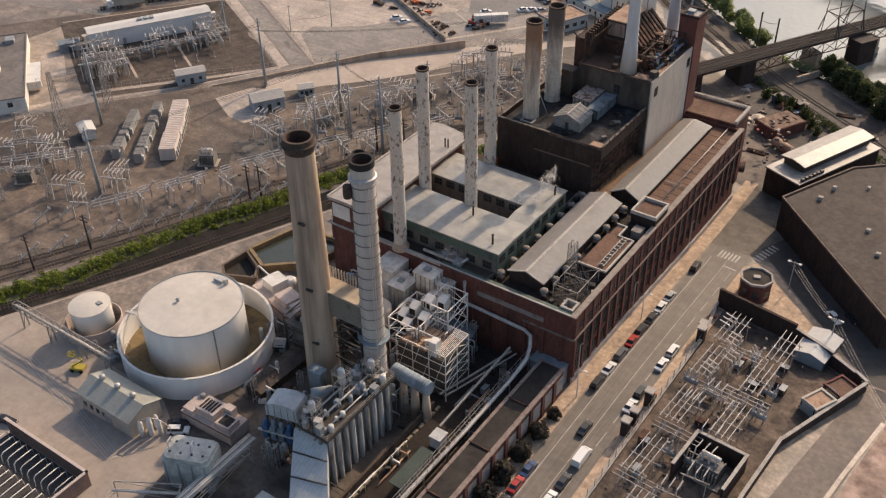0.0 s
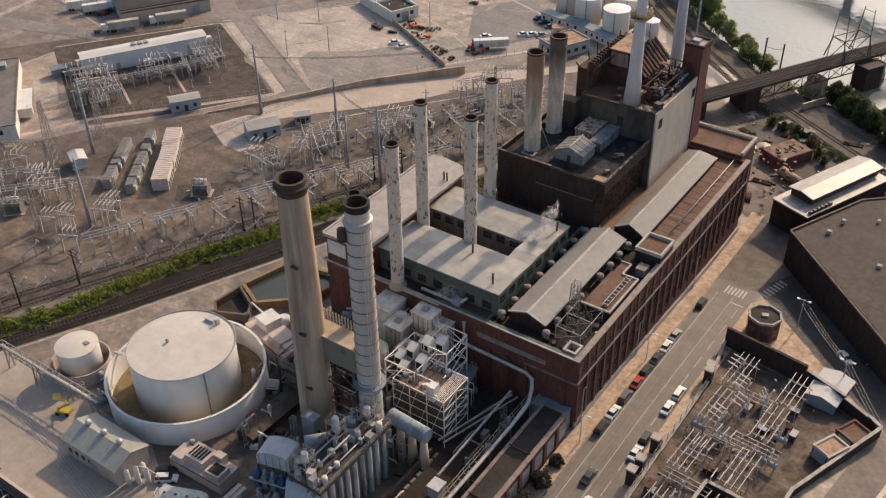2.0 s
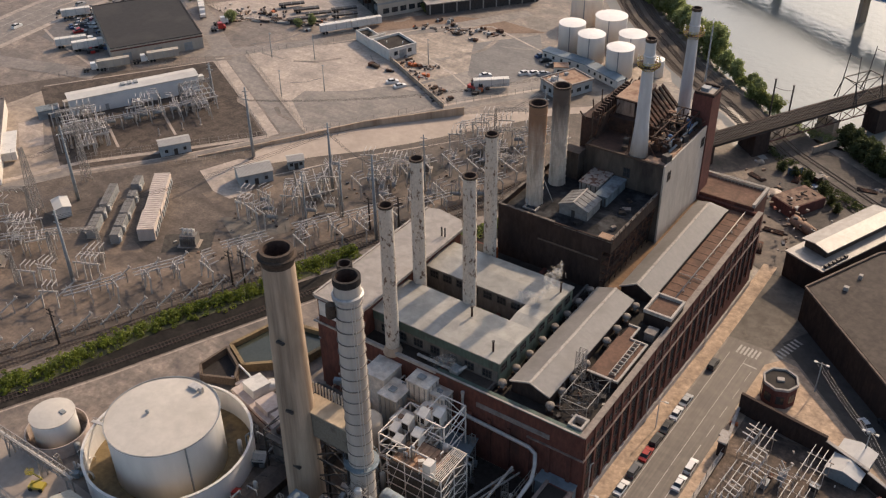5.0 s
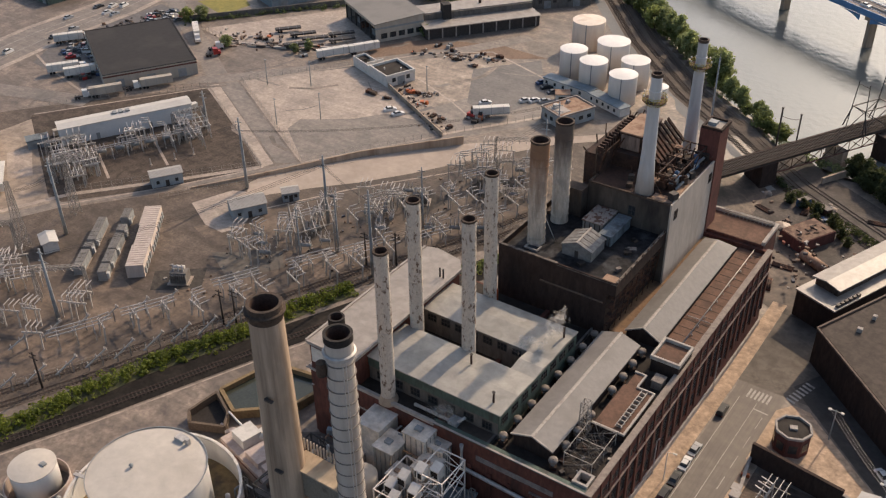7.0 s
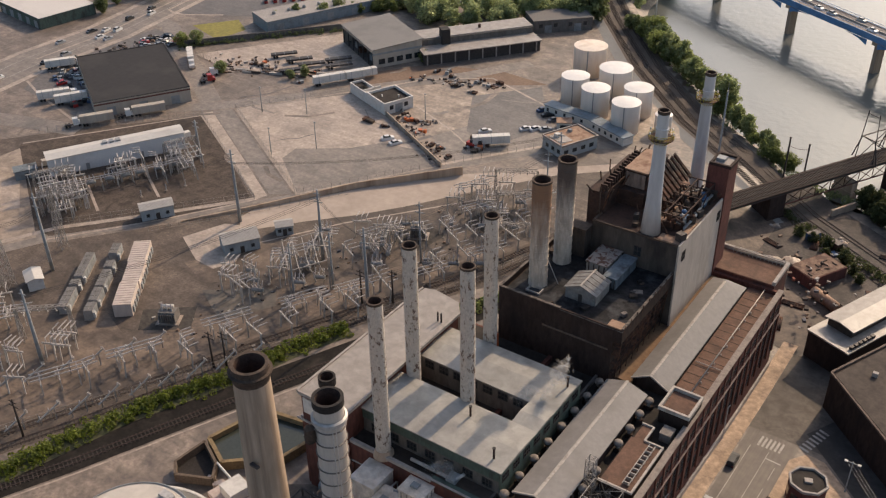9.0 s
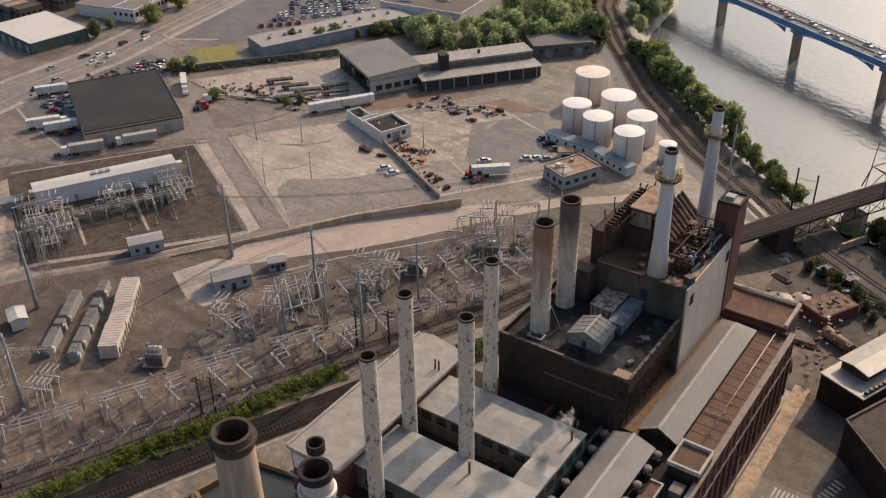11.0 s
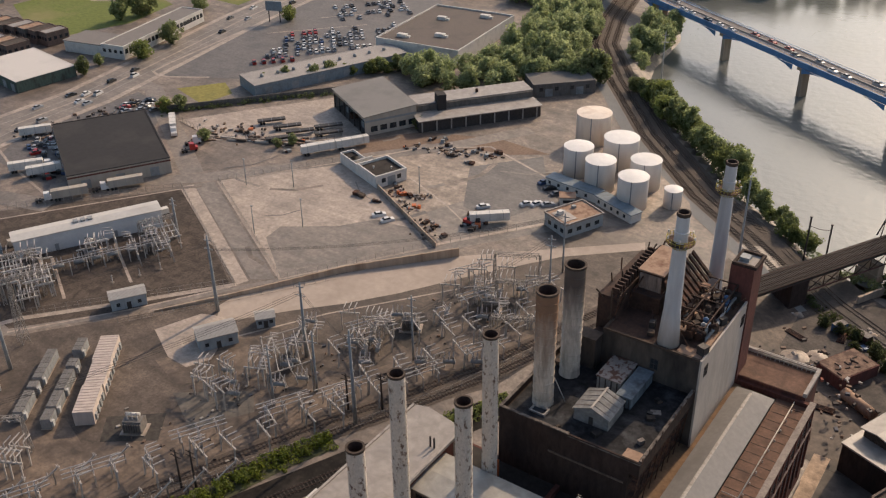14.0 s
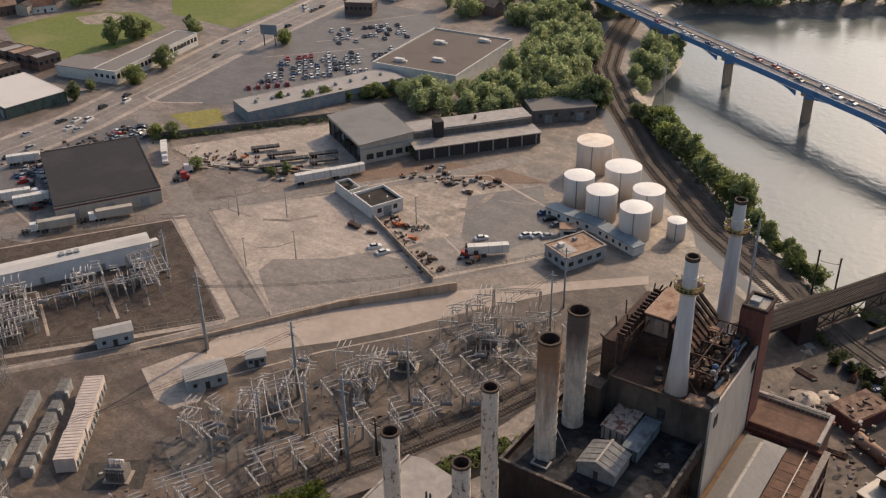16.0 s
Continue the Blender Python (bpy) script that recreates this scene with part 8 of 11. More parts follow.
# tall steel poles, wooden poles and wires
def tall_pole(x, y, h, r0=0.55, r1=0.25, name="steel_pole", label="tall tapering grey steel transmission pole", m=GREYPAINT, arms=True):
    t = thing(name, label, "pole", (x, y, hgt(x, y)), group="transmission poles")
    part("shaft", G().turned(0, 0, [(r0, 0), (r0 * 0.8 + r1 * 0.2, h * 0.3), (r1, h)], 12), m, t, smooth=True)
    if arms:
        part("arm", G().bar((-1.6, 0, h * 0.82), (1.6, 0, h * 0.84), 0.2), m, t)
        part("arm", G().bar((-1.3, 0, h * 0.93), (1.3, 0, h * 0.95), 0.18), m, t)
    else:
        part("lamp_head", G().box(-0.3, 0.7, -0.2, 0.2, h, h + 0.18), m, t)
    return t


POLES = ((-155, 69.6, 24.5), (-180.5, 20.6, 25), (-119.8, 67.3, 23), (-92.3, 53.6, 27), (-147.6, -7.0, 22), (-197, 93, 14))
for x, y, h in POLES:
    tall_pole(x, y, h)
for x, y in ((-110.6, 15.4), (-107.9, 17.2), (-96.9, 56.5), (-89.9, 61), (-128.5, -26), (-133.6, -40)):
    tall_pole(x, y, 11, 0.28, 0.2, "timber_pole", "dark timber pole beside the tracks", TIMBER)
for x, y in ((-108.4, 57.2), (-113.5, 47.1)):
    tall_pole(x + 0.5, y + 0.5, 18.2, 0.34, 0.2, "steel_pole", "slim grey steel pole at the switch bay", GREYPAINT)
for x, y in ((-81, 127.5), (-84, 141), (-95.5, 81.5)):
    tall_pole(x, y, 20, 0.3, 0.18, "line_pole", "slim grey steel line pole", GREYPAINT)
lattice_mast(-184, 9, 0, 3.0, 22, 8, "lattice_tower", "broad pale lattice line tower", 0.3, 0.1)
lattice_mast(-188, 30, 0, 2.4, 20, 8, "lattice_tower", "pale lattice line tower", 0.3, 0.09)


def wire(g, a, b, sag=1.2, w=0.06):
    a, b = Vector(a), Vector(b)
    prev = a
    for k in range(1, 9):
        u = k / 8
        p = a.lerp(b, u) - Vector((0, 0, sag * 4 * u * (1 - u)))
        g.bar(prev, p, w)
        prev = p
    return g


wires = G()
for i in range(3):
    o = 0.9 * (i - 1)
    wire(wires, (-155 + o, 69.6, 22), (-180.5 + o, 20.6, 22))
    wire(wires, (-119.8 + o, 67.3, 20), (-92.3 + o, 53.6, 24))
    wire(wires, (-92.3 + o, 53.6, 24), (-81 + o, 127.5, 19), 2)
    wire(wires, (-147.6 + o, -7, 20), (-119.8 + o, 67.3, 20), 2)
    wire(wires, (-155 + o, 69.6, 20), (-84 + o, 141, 19), 3)
    wire(wires, (-180.5 + o, 20.6, 20), (-184 + o, 9, 19))
    wire(wires, (-147.6 + o, -7, 18), (-184 + o, 9, 18))
    wire(wires, (-89.9 + o, 61, 10), (-76 + o, 100, 10), 1)
solo("overhead_wire", wires, DARKSTEEL, "thin dark overhead wires between poles", "wire", kind="stuff")


def fence(name, pts, h=2.4, label="chain-link fence with thin steel posts", gap=3.0, posts_mat=LATTICE, joined=False):
    t = thing(name, label, "fence")
    post = shared(G().bar((0, 0, 0), (0, 0, h), 0.1), posts_mat, "post")
    rail2, posts = G(), G()
    for (ax, ay), (bx, by) in zip(pts, pts[1:]):
        k = max(1, int(math.hypot(bx - ax, by - ay) / gap))
        for i in range(k):
            x, y = ax + (bx - ax) * i / k, ay + (by - ay) * i / k
            if joined:
                posts.bar((x, y, hgt(x, y)), (x, y, hgt(x, y) + h), 0.1)
            else:
                inst("post", post, t, pose(x, y, hgt(x, y)))
            x2, y2 = ax + (bx - ax) * (i + 1) / k, ay + (by - ay) * (i + 1) / k
            for z in (h, h * 0.5, 0.15):
                rail2.bar((x, y, hgt(x, y) + z), (x2, y2, hgt(x2, y2) + z), 0.05)
    tagged(part("rail", rail2, posts_mat, t), kind="stuff")
    if joined:
        tagged(part("post", posts, posts_mat, t), kind="stuff")
    return t


fence("fence", [(-199.6, 35), (-199.6, 37), (-161, 82), (-222, 117.5), (-262, 72)], joined=True)
fence("fence", [(-152, 91), (-125.4, 132), (-101, 166)], 2.2)
fence("fence", [(-152.5, 92.5), (-215.7, 129), (-187.2, 167.4), (-125, 132.6)], 2.0, joined=True)
fence("fence", [(-143, -46), (-133, -26), (-108, 19), (-97.5, 40), (-80, 76), (-70, 104)], 2.0)
fence("fence", [(-174, 50), (-156, 74.5), (-138, 101)], 2.0)
rw = thing("retaining_wall", "weathered concrete retaining wall rising along the service road", "wall")
ws = [(-170, 59.5), (-156, 78.6), (-138.6, 105.4), (-115, 132)]
for k, ((ax, ay), (bx, by)) in enumerate(zip(ws, ws[1:])):
    n = 8
    for i in range(n):
        u, v2 = i / n, (i + 1) / n
        h = 0.5 + 2.6 * ((k + u) / 3)
        part("wall_panel", G().bar((ax + (bx - ax) * u, ay + (by - ay) * u, h / 2), (ax + (bx - ax) * v2, ay + (by - ay) * v2, h / 2), 0.5, h), CONCRETE, rw)
# ---- railways ----
def track(pts, parent, rails=True, gauge=1.44, off=0.28, every=8.0):
    for s in (-0.5, 0.5):
        line = []
        for i, (x, y) in enumerate(pts):
            ax, ay = pts[max(i - 1, 0)]
            bx, by = pts[min(i + 1, len(pts) - 1)]
            d = math.hypot(bx - ax, by - ay)
            line.append((x - (by - ay) / d * gauge * s, y + (bx - ax) / d * gauge * s, hgt(x, y) + off))
        part("rail", G().pipe(line, 0.1, 4), RAIL, parent)
    g = G()
    for (ax, ay), (bx, by) in zip(pts, pts[1:]):
        d = math.hypot(bx - ax, by - ay)
        n = int(d / 0.9)
        px, py = -(by - ay) / d * 1.25, (bx - ax) / d * 1.25
        for i in range(n):
            x, y = ax + (bx - ax) * i / n, ay + (by - ay) * i / n
            z = hgt(x, y) + off - 0.14
            g.bar((x + px, y + py, z), (x - px, y - py, z), 0.26, 0.14)
    tagged(part("sleeper", g, SLEEPER, parent), kind="stuff")


def offset_line(pts, d):
    out = []
    for i, (x, y) in enumerate(pts):
        ax, ay = pts[max(i - 1, 0)]
        bx, by = pts[min(i + 1, len(pts) - 1)]
        l = math.hypot(bx - ax, by - ay)
        out.append((x - (by - ay) / l * d, y + (bx - ax) / l * d))
    return out


RIVERLINE = [(-196, 430), (-182, 376), (-168, 338), (-140, 297.5), (-103, 250), (-67.5, 212.5), (-40, 190), (-14, 172), (20, 150), (70, 112), (160, 50)]
WESTLINE = [(-176, -110), (-150, -66), (-138, -43), (-126, -18), (-107, 26), (-97, 48), (-88, 65), (-77.5, 87), (-70, 108), (-62, 132), (-50, 158)]
ribbon("railway_bed", RIVERLINE, 14, BALLAST, "brown ballast bed of the riverside railway", "railway", 0.08, every=5)
ribbon("railway_bed", WESTLINE, 9, BALLAST, "dark ballast bed of the plant sidings", "railway", 0.08, every=5)
ribbon("pavement", offset_line(RIVERLINE, -9.5), 4.5, mat("bluish_path", (0.20, 0.195, 0.185), var=0.12), "grey riverside path", "path", 0.07, every=5)
# Wide ballast strip whose dark colour carries the shade over the eastern tracks.
ribbon("railway_bed", [(-34, 178), (-14, 165), (20, 144), (70, 106), (160, 44)], 40, mottle(mat("shade_dark_ballast", (0.075, 0.06, 0.05), (0.04, 0.033, 0.028), scale=0.1, fine=1.5, var=0.3, rough=0.8), 0.3, 0.7, 1.25), "ballast of the eastern tracks, coloured dark for shade", "railway", 0.17, every=5)
rt = thing("riverside_tracks", "parallel rusty riverside railway tracks", "railway track")
for d in (-4.6, -0.2, 4.4):
    track(offset_line(RIVERLINE, d), rt)
wt = thing("siding_tracks", "dark weathered plant siding tracks", "railway track")
for d in (-2.4, 2.2):
    track(offset_line(WESTLINE, d), wt)
ribbon("pavement", offset_line(WESTLINE, -18.9)[1:7], 0.5, PALE, "pale concrete platform edge beside the siding", "path", 0.07)
# The shadow band along this siding is put into the bed's near-black colour.
ribbon("railway_bed", offset_line(WESTLINE, -13.8)[0:8], 8.6, mottle(mat("shadow_dark_siding", (0.017, 0.014, 0.012), (0.034, 0.028, 0.023), scale=0.12, fine=1.2, var=0.3, rough=0.9, spec=0.15), 0.4, 0.7, 1.3), "siding bed coloured near-black for its shadow", "railway", 0.06)
ot = thing("plant_track", "old single siding track next to the plant", "railway track")
track(offset_line(WESTLINE, -15.0)[0:7], ot)

# ---- railway bridge ----
rbx = thing("railway_bridge", "dark steel truss railway bridge over the riverside line", "railway bridge")
A, Bq = Vector((-49.5, 124.0, 5.0)), Vector((105.9, 410.0, 5.0))
dr = (Bq - A).normalized()
sd = Vector((dr.y, -dr.x, 0))
L_B = (Bq - A).length
deckg = G()
deckg.add([A + sd * 3.8, A - sd * 3.8, Bq - sd * 3.8, Bq + sd * 3.8, *[p + Vector((0, 0, -0.7)) for p in (A + sd * 3.8, A - sd * 3.8, Bq - sd * 3.8, Bq + sd * 3.8)]], [(0, 1, 2, 3), (4, 7, 6, 5), (0, 4, 5, 1), (1, 5, 6, 2), (2, 6, 7, 3), (3, 7, 4, 0)])
part("deck", deckg, mat("bridge_deck", (0.06, 0.047, 0.039), (0.038, 0.031, 0.027), scale=0.3), rbx)
for o in (-2.6, -1.1, 1.1, 2.6):
    part("rail", G().bar(A + sd * o + Vector((0, 0, 0.15)), Bq + sd * o + Vector((0, 0, 0.15)), 0.12, 0.2), RUSTDARK, rbx)
ties = G()
for i in range(400):
    p = A + dr * (L_B * i / 400) + Vector((0, 0, 0.06))
    ties.bar(p - 3.1 * sd, p + 3.1 * sd, 0.3, 0.16)
tagged(part("tie", ties, SLEEPER, rbx), kind="stuff")
for s in (-1, 1):
    top, web = G(), G()
    top.bar(A + sd * 3.6 * s + Vector((0, 0, -0.4)), Bq + sd * 3.6 * s + Vector((0, 0, -0.4)), 0.35, 0.8)
    top.bar(A + dr * 54 + sd * 3.6 * s + Vector((0, 0, -4.6)), Bq + sd * 3.6 * s + Vector((0, 0, -4.6)), 0.3)
    n = 44
    for i in range(n):
        p, q = A + dr * (54 + (L_B - 54) * i / n) + sd * 3.6 * s, A + dr * (54 + (L_B - 54) * (i + 1) / n) + sd * 3.6 * s
        web.bar(p + Vector((0, 0, -0.6)), q + Vector((0, 0, -4.6)), 0.2).bar(p + Vector((0, 0, -4.6)), q + Vector((0, 0, -0.6)), 0.2).bar(p + Vector((0, 0, -4.6)), p + Vector((0, 0, -0.6)), 0.22)
    part("girder", top, mat("red_brown_girder", (0.15, 0.062, 0.052), (0.065, 0.036, 0.031), scale=0.4), rbx)
    part("truss_web", web, RUSTDARK, rbx, "riveted lattice web")
for d, half in ((2, 1.6), (16, 1.1), (30, 1.1), (51, 3.2), (84, 1.2), (112, 1.2), (156, 1.4), (200, 1.4), (244, 1.4)):
    p = A + dr * d
    o = part("pier", G().box(-3.7, 3.7, -half, half, -9, 4.3 if d < 54 else 0.4).box(-4.0, 4.0, -half - 0.3, half + 0.3, -9, -3.2), CONCRETE if d > 60 else BRICK2, rbx, "broad stone-footed pier" if d > 60 else "dark brick pier")
    o.matrix_basis = pose(p.x, p.y, 0, 0, 0, math.degrees(math.atan2(sd.y, sd.x)))
members = []
for d in (90, 102):
    p = A + dr * d
    for sg in (-1, 1):
        members += [(p + sd * 5.0 * sg, p + sd * 2.6 * sg + Vector((0, 0, 8)), 0.3), (p + sd * 3.6 * sg, p + sd * 2.2 * sg + Vector((0, 0, 17)), 0.2)]
    members += [(p + sd * -2.6 + Vector((0, 0, 8)), p + sd * 2.6 + Vector((0, 0, 8)), 0.3), (p + sd * -2.2 + Vector((0, 0, 16)), p + sd * 2.2 + Vector((0, 0, 16)), 0.14)]
for sg in (-1, 1):
    p, q = A + dr * 90 + sd * 2.6 * sg, A + dr * 102 + sd * 2.6 * sg
    members += [(p + Vector((0, 0, 8)), q + Vector((0, 0, 8)), 0.3), (p + Vector((0, 0, 8)), q, 0.2), (q + Vector((0, 0, 8)), p, 0.2)]
for p, q, w in members:
    part("portal_member", G().bar(p, q, w), DARKSTEEL, rbx, "dark member of a braced signal portal")
for (x, y) in ((-27.8, 191.8), (-21.6, 192.2)):
    t = thing("catenary_pole", "dark square catenary post by the river", "pole", (x, y, hgt(x, y)), group="catenary posts")
    part("shaft", G().bar((0, 0, 0), (0, 0, 15), 0.45), TIMBER, t)
    part("cap", G().box(-0.35, 0.35, -0.35, 0.35, 15, 15.3), DARKSTEEL, t)
solo("catenary_wire", wire(G(), (-27.8, 191.8, 9.5), (-21.6, 192.2, 9.5), 0.5, 0.12), DARKSTEEL, "thin dark wire between two posts", "wire")

# ---- blue road bridge ----
bb = thing("road_bridge", "long blue steel girder road bridge on concrete piers", "road bridge")
P0, P1 = Vector((-265.6, 450.9, 11.0)), Vector((162.9, 193.4, 11.0))
bd = (P1 - P0).normalized()
bs2 = Vector((-bd.y, bd.x, 0))
LB2 = (P1 - P0).length
def slab(a, b, w0, w1, z0, z1, side):
    p = [a + side * w0, a + side * w1, b + side * w1, b + side * w0]
    return G().add([q + Vector((0, 0, z0)) for q in p] + [q + Vector((0, 0, z1)) for q in p], [(0, 3, 2, 1), (4, 5, 6, 7), (0, 1, 5, 4), (1, 2, 6, 5), (2, 3, 7, 6), (3, 0, 4, 7)])
part("deck", slab(P0, P1, -5.0, 5.0, -0.6, 0, bs2), mat("bridge_road", (0.23, 0.20, 0.18), (0.19, 0.17, 0.15), scale=0.1), bb, "grey bridge roadway")
part("girder", slab(P0, P1, -5.2, -4.8, -2.2, 0.4, bs2), BRIDGEBLUE, bb, "blue edge girder")
part("girder", slab(P0, P1, 4.8, 5.2, -2.2, 0.4, bs2), BRIDGEBLUE, bb, "blue edge girder")
part("kerb", slab(P0, P1, -4.8, -4.3, 0, 0.25, bs2), STONE, bb)
part("kerb", slab(P0, P1, 4.3, 4.8, 0, 0.25, bs2), STONE, bb)
part("median", slab(P0, P1, -0.25, 0.25, 0, 0.6, bs2), STONE, bb, "concrete median")
for i in range(30):
    for s in (-4.6, 4.6):
        p = P0 + bd * (LB2 * i / 30) + bs2 * s
        part("rail_post", G().bar(p + Vector((0, 0, 0.25)), p + Vector((0, 0, 1.3)), 0.16), BRIDGEBLUE, bb)
for s in (-4.6, 4.6):
    part("handrail", G().bar(P0 + bs2 * s + Vector((0, 0, 1.3)), P1 + bs2 * s + Vector((0, 0, 1.3)), 0.14), BRIDGEBLUE, bb)
bang = math.degrees(math.atan2(bd.y, bd.x))
def span_at(x):
    return (x - P0.x) / bd.x
for x in (-160, -116.5, -72, -28, 16.5, 60):
    p = P0 + bd * span_at(x)
    for sg in (-1, 1):
        for w in (-5.2, 4.8):
            vs, fs = [], []
            for k in range(9):
                q = p + bd * sg * (3 + 11 * k / 8)
                z = -2.6 - 2.2 * (1 - k / 8) ** 2
                vs += [q + bs2 * w + Vector((0, 0, -2.5)), q + bs2 * w + Vector((0, 0, z)), q + bs2 * (w + 0.4) + Vector((0, 0, z)), q + bs2 * (w + 0.4) + Vector((0, 0, -2.5))]
            for k in range(8):
                j = 4 * k
                fs += [(j, j + 1, j + 5, j + 4), (j + 1, j + 2, j + 6, j + 5), (j + 2, j + 3, j + 7, j + 6), (j + 3, j, j + 4, j + 7)]
            part("haunch", G().add(vs, fs + [(0, 3, 2, 1), (32, 33, 34, 35)]), BRIDGEBLUE, bb)
    o = part("pier", G().box(-1.0, 1.0, -2.0, 2.0, -19, -4.4).box(-1.4, 1.4, -3.6, 3.6, -4.4, -2.4), CONCRETE, bb, "concrete pier")
    o.matrix_basis = pose(p.x, p.y, 11, 0, 0, bang)

# ---- fuel tank farm by the river ----
RIVERTANK = mat("bright_tank_paint", (0.75, 0.705, 0.655), (0.67, 0.625, 0.575), scale=0.1, fine=0.5, var=0.05, streak=0.25, rough=0.5)
for x, y, r, h, m, lab in ((-120.4, 232, 6.6, 11.6, mat("rust_tinted_tank", (0.78, 0.67, 0.56), (0.66, 0.53, 0.42), scale=0.2, fine=0.6, streak=0.25, var=0.06), "white river tank tinted with rust"), (-112.2, 204, 5.2, 10.6, RIVERTANK, ""), (-102.2, 217.6, 6.3, 11.2, RIVERTANK, ""), (-100.2, 197, 5.2, 11.0, RIVERTANK, ""), (-87.6, 206.4, 5.3, 10.6, RIVERTANK, ""), (-85.4, 191.4, 5.1, 11.0, RIVERTANK, ""), (-73.8, 198.2, 3.0, 6.5, RIVERTANK, "small white river tank")):
    t = tank(x, y, 0, r, h, lab or "white upright river fuel tank with a ladder", m, 0.4, 36, "fuel_tank", "fuel tanks by the river")
    part("ladder", G().box(x + r * 0.3 - 0.15, x + r * 0.3 + 0.15, y - r * 0.96 - 0.16, y - r * 0.96, 0, h), GREYPAINT, t)
area("yard", [(-126, 228), (-112, 240), (-70, 204), (-66, 196), (-80, 184), (-116, 194)], DIRT, "pale dirt round the river tanks", "yard", 0.07)
of = thing("tank_office", "low blue-grey office with a pale flat roof", "office building", (-95, 168.6, 0), 66)
part("wall", G().box(-7.6, 7.6, -5.4, 5.4, 0, 4.4), mat("faded_blue_render", (0.34, 0.35, 0.34), (0.25, 0.255, 0.25), scale=0.3, var=0.1, streak=0.4), of)
part("roof", G().box(-7.8, 7.8, -5.6, 5.6, 4.4, 4.6), RUSTPALE, of, "pale patched roof")
part("rim", G().box(-7.9, 7.9, -5.7, -5.3, 4.6, 5.0).box(-7.9, 7.9, 5.3, 5.7, 4.6, 5.0).box(-7.9, -7.5, -5.3, 5.3, 4.6, 5.0).box(7.5, 7.9, -5.3, 5.3, 4.6, 5.0), ROOFPALE, of)
part("roof_patch", G().box(-6.5, -1.5, -3.5, 3.6, 4.6, 4.72), ROOFPALE, of)
part("roof_unit", G().box(-5.0, -3.4, 1.0, 2.6, 4.72, 5.9), WHITEPAINT, of)
part("roof_unit", G().box(1.4, 2.6, 2.2, 3.4, 4.6, 5.5), GREYPAINT, of)
for k in range(4):
    part("window", G().box(-6.6 + k * 3.6, -4.8 + k * 3.6, -5.46, -5.4, 1.4, 2.8), GLASSD, of)
for k in range(3):
    part("window", G().box(-7.66, -7.6, -4.4 + k * 3.2, -2.9 + k * 3.2, 1.4, 2.8), GLASSD, of)
for i, (x, y, w, d, rz, c) in enumerate(((-106, 190, 21, 4.6, -8, BLUEGREY), (-87, 184.6, 17, 4.6, -22, BLUEGREY), (-104, 181, 5, 4, 30, RUSTPALE))):
    t = thing("tank_shed", "low shed with a blue-grey roof beside the tanks", "shed", (x, y, 0), rz)
    part("wall", G().box(-w / 2, w / 2, -d / 2, d / 2, 0, 3.0), WHITEPAINT, t)
    part("roof", G().box(-w / 2 - 0.3, w / 2 + 0.3, -d / 2 - 0.3, d / 2 + 0.3, 3.0, 3.3), c, t)
    for k in range(5):
        part("window", G().box(-w / 2 + 1 + k * w / 5.5, -w / 2 + 2 + k * w / 5.5, -d / 2 - 0.05, -d / 2, 1, 2.2), GLASSD, t)

# ---- warehouses and far buildings ----
MUTED = mat("muted_brown_brick", (0.15, 0.105, 0.085), (0.11, 0.08, 0.068), scale=0.2, fine=1.4, var=0.2)
def hall_building(name, x, y, w, d, h, turn, label, wallm, roofm, parapet=0.5, windows=0, doors=0, band=None, win_h=1.6):
    """A flat-roofed block with parapet, windows on its long south side and doors."""
    t = thing(name, label, "building", (x, y, hgt(x, y)), turn)
    part("wall", G().box(-w / 2, w / 2, -d / 2, d / 2, -1, h), wallm, t)
    part("roof", G().box(-w / 2 + 0.4, w / 2 - 0.4, -d / 2 + 0.4, d / 2 - 0.4, h, h + 0.12), roofm, t)
    if parapet:
        g = G().box(-w / 2 - 0.1, w / 2 + 0.1, -d / 2 - 0.1, -d / 2 + 0.4, h, h + parapet).box(-w / 2 - 0.1, w / 2 + 0.1, d / 2 - 0.4, d / 2 + 0.1, h, h + parapet)
        g.box(-w / 2 - 0.1, -w / 2 + 0.4, -d / 2 + 0.4, d / 2 - 0.4, h, h + parapet).box(w / 2 - 0.4, w / 2 + 0.1, -d / 2 + 0.4, d / 2 - 0.4, h, h + parapet)
        part("parapet", g, roofm if parapet < 0.4 else wallm, t)
    if band:
        part("band", G().box(-w / 2 - 0.08, w / 2 + 0.08, -d / 2 - 0.08, -d / 2, h - 1.2, h - 0.6).box(w / 2, w / 2 + 0.08, -d / 2, d / 2, h - 1.2, h - 0.6), band, t)
    wm = shared(G().box(-0.8, 0.8, -0.06, 0, 0, win_h), GLASSD, "window")
    for k in range(windows):
        inst("window", wm, t, pose(-w / 2 + w * (k + 0.5) / windows, -d / 2, h * 0.45))
    for k in range(max(0, int(windows * d / w))):
        inst("window", wm, t, pose(w / 2, -d / 2 + d * (k + 0.5) / max(1, int(windows * d / w)), h * 0.45, 0, 0, 90))
    dm = shared(G().box(-1.6, 1.6, -0.08, 0, 0, 3.4), GREYPAINT, "door")
    for k in range(doors):
        inst("door", dm, t, pose(-w / 2 + w * (k + 0.5) / doors, -d / 2, 0))
    return t


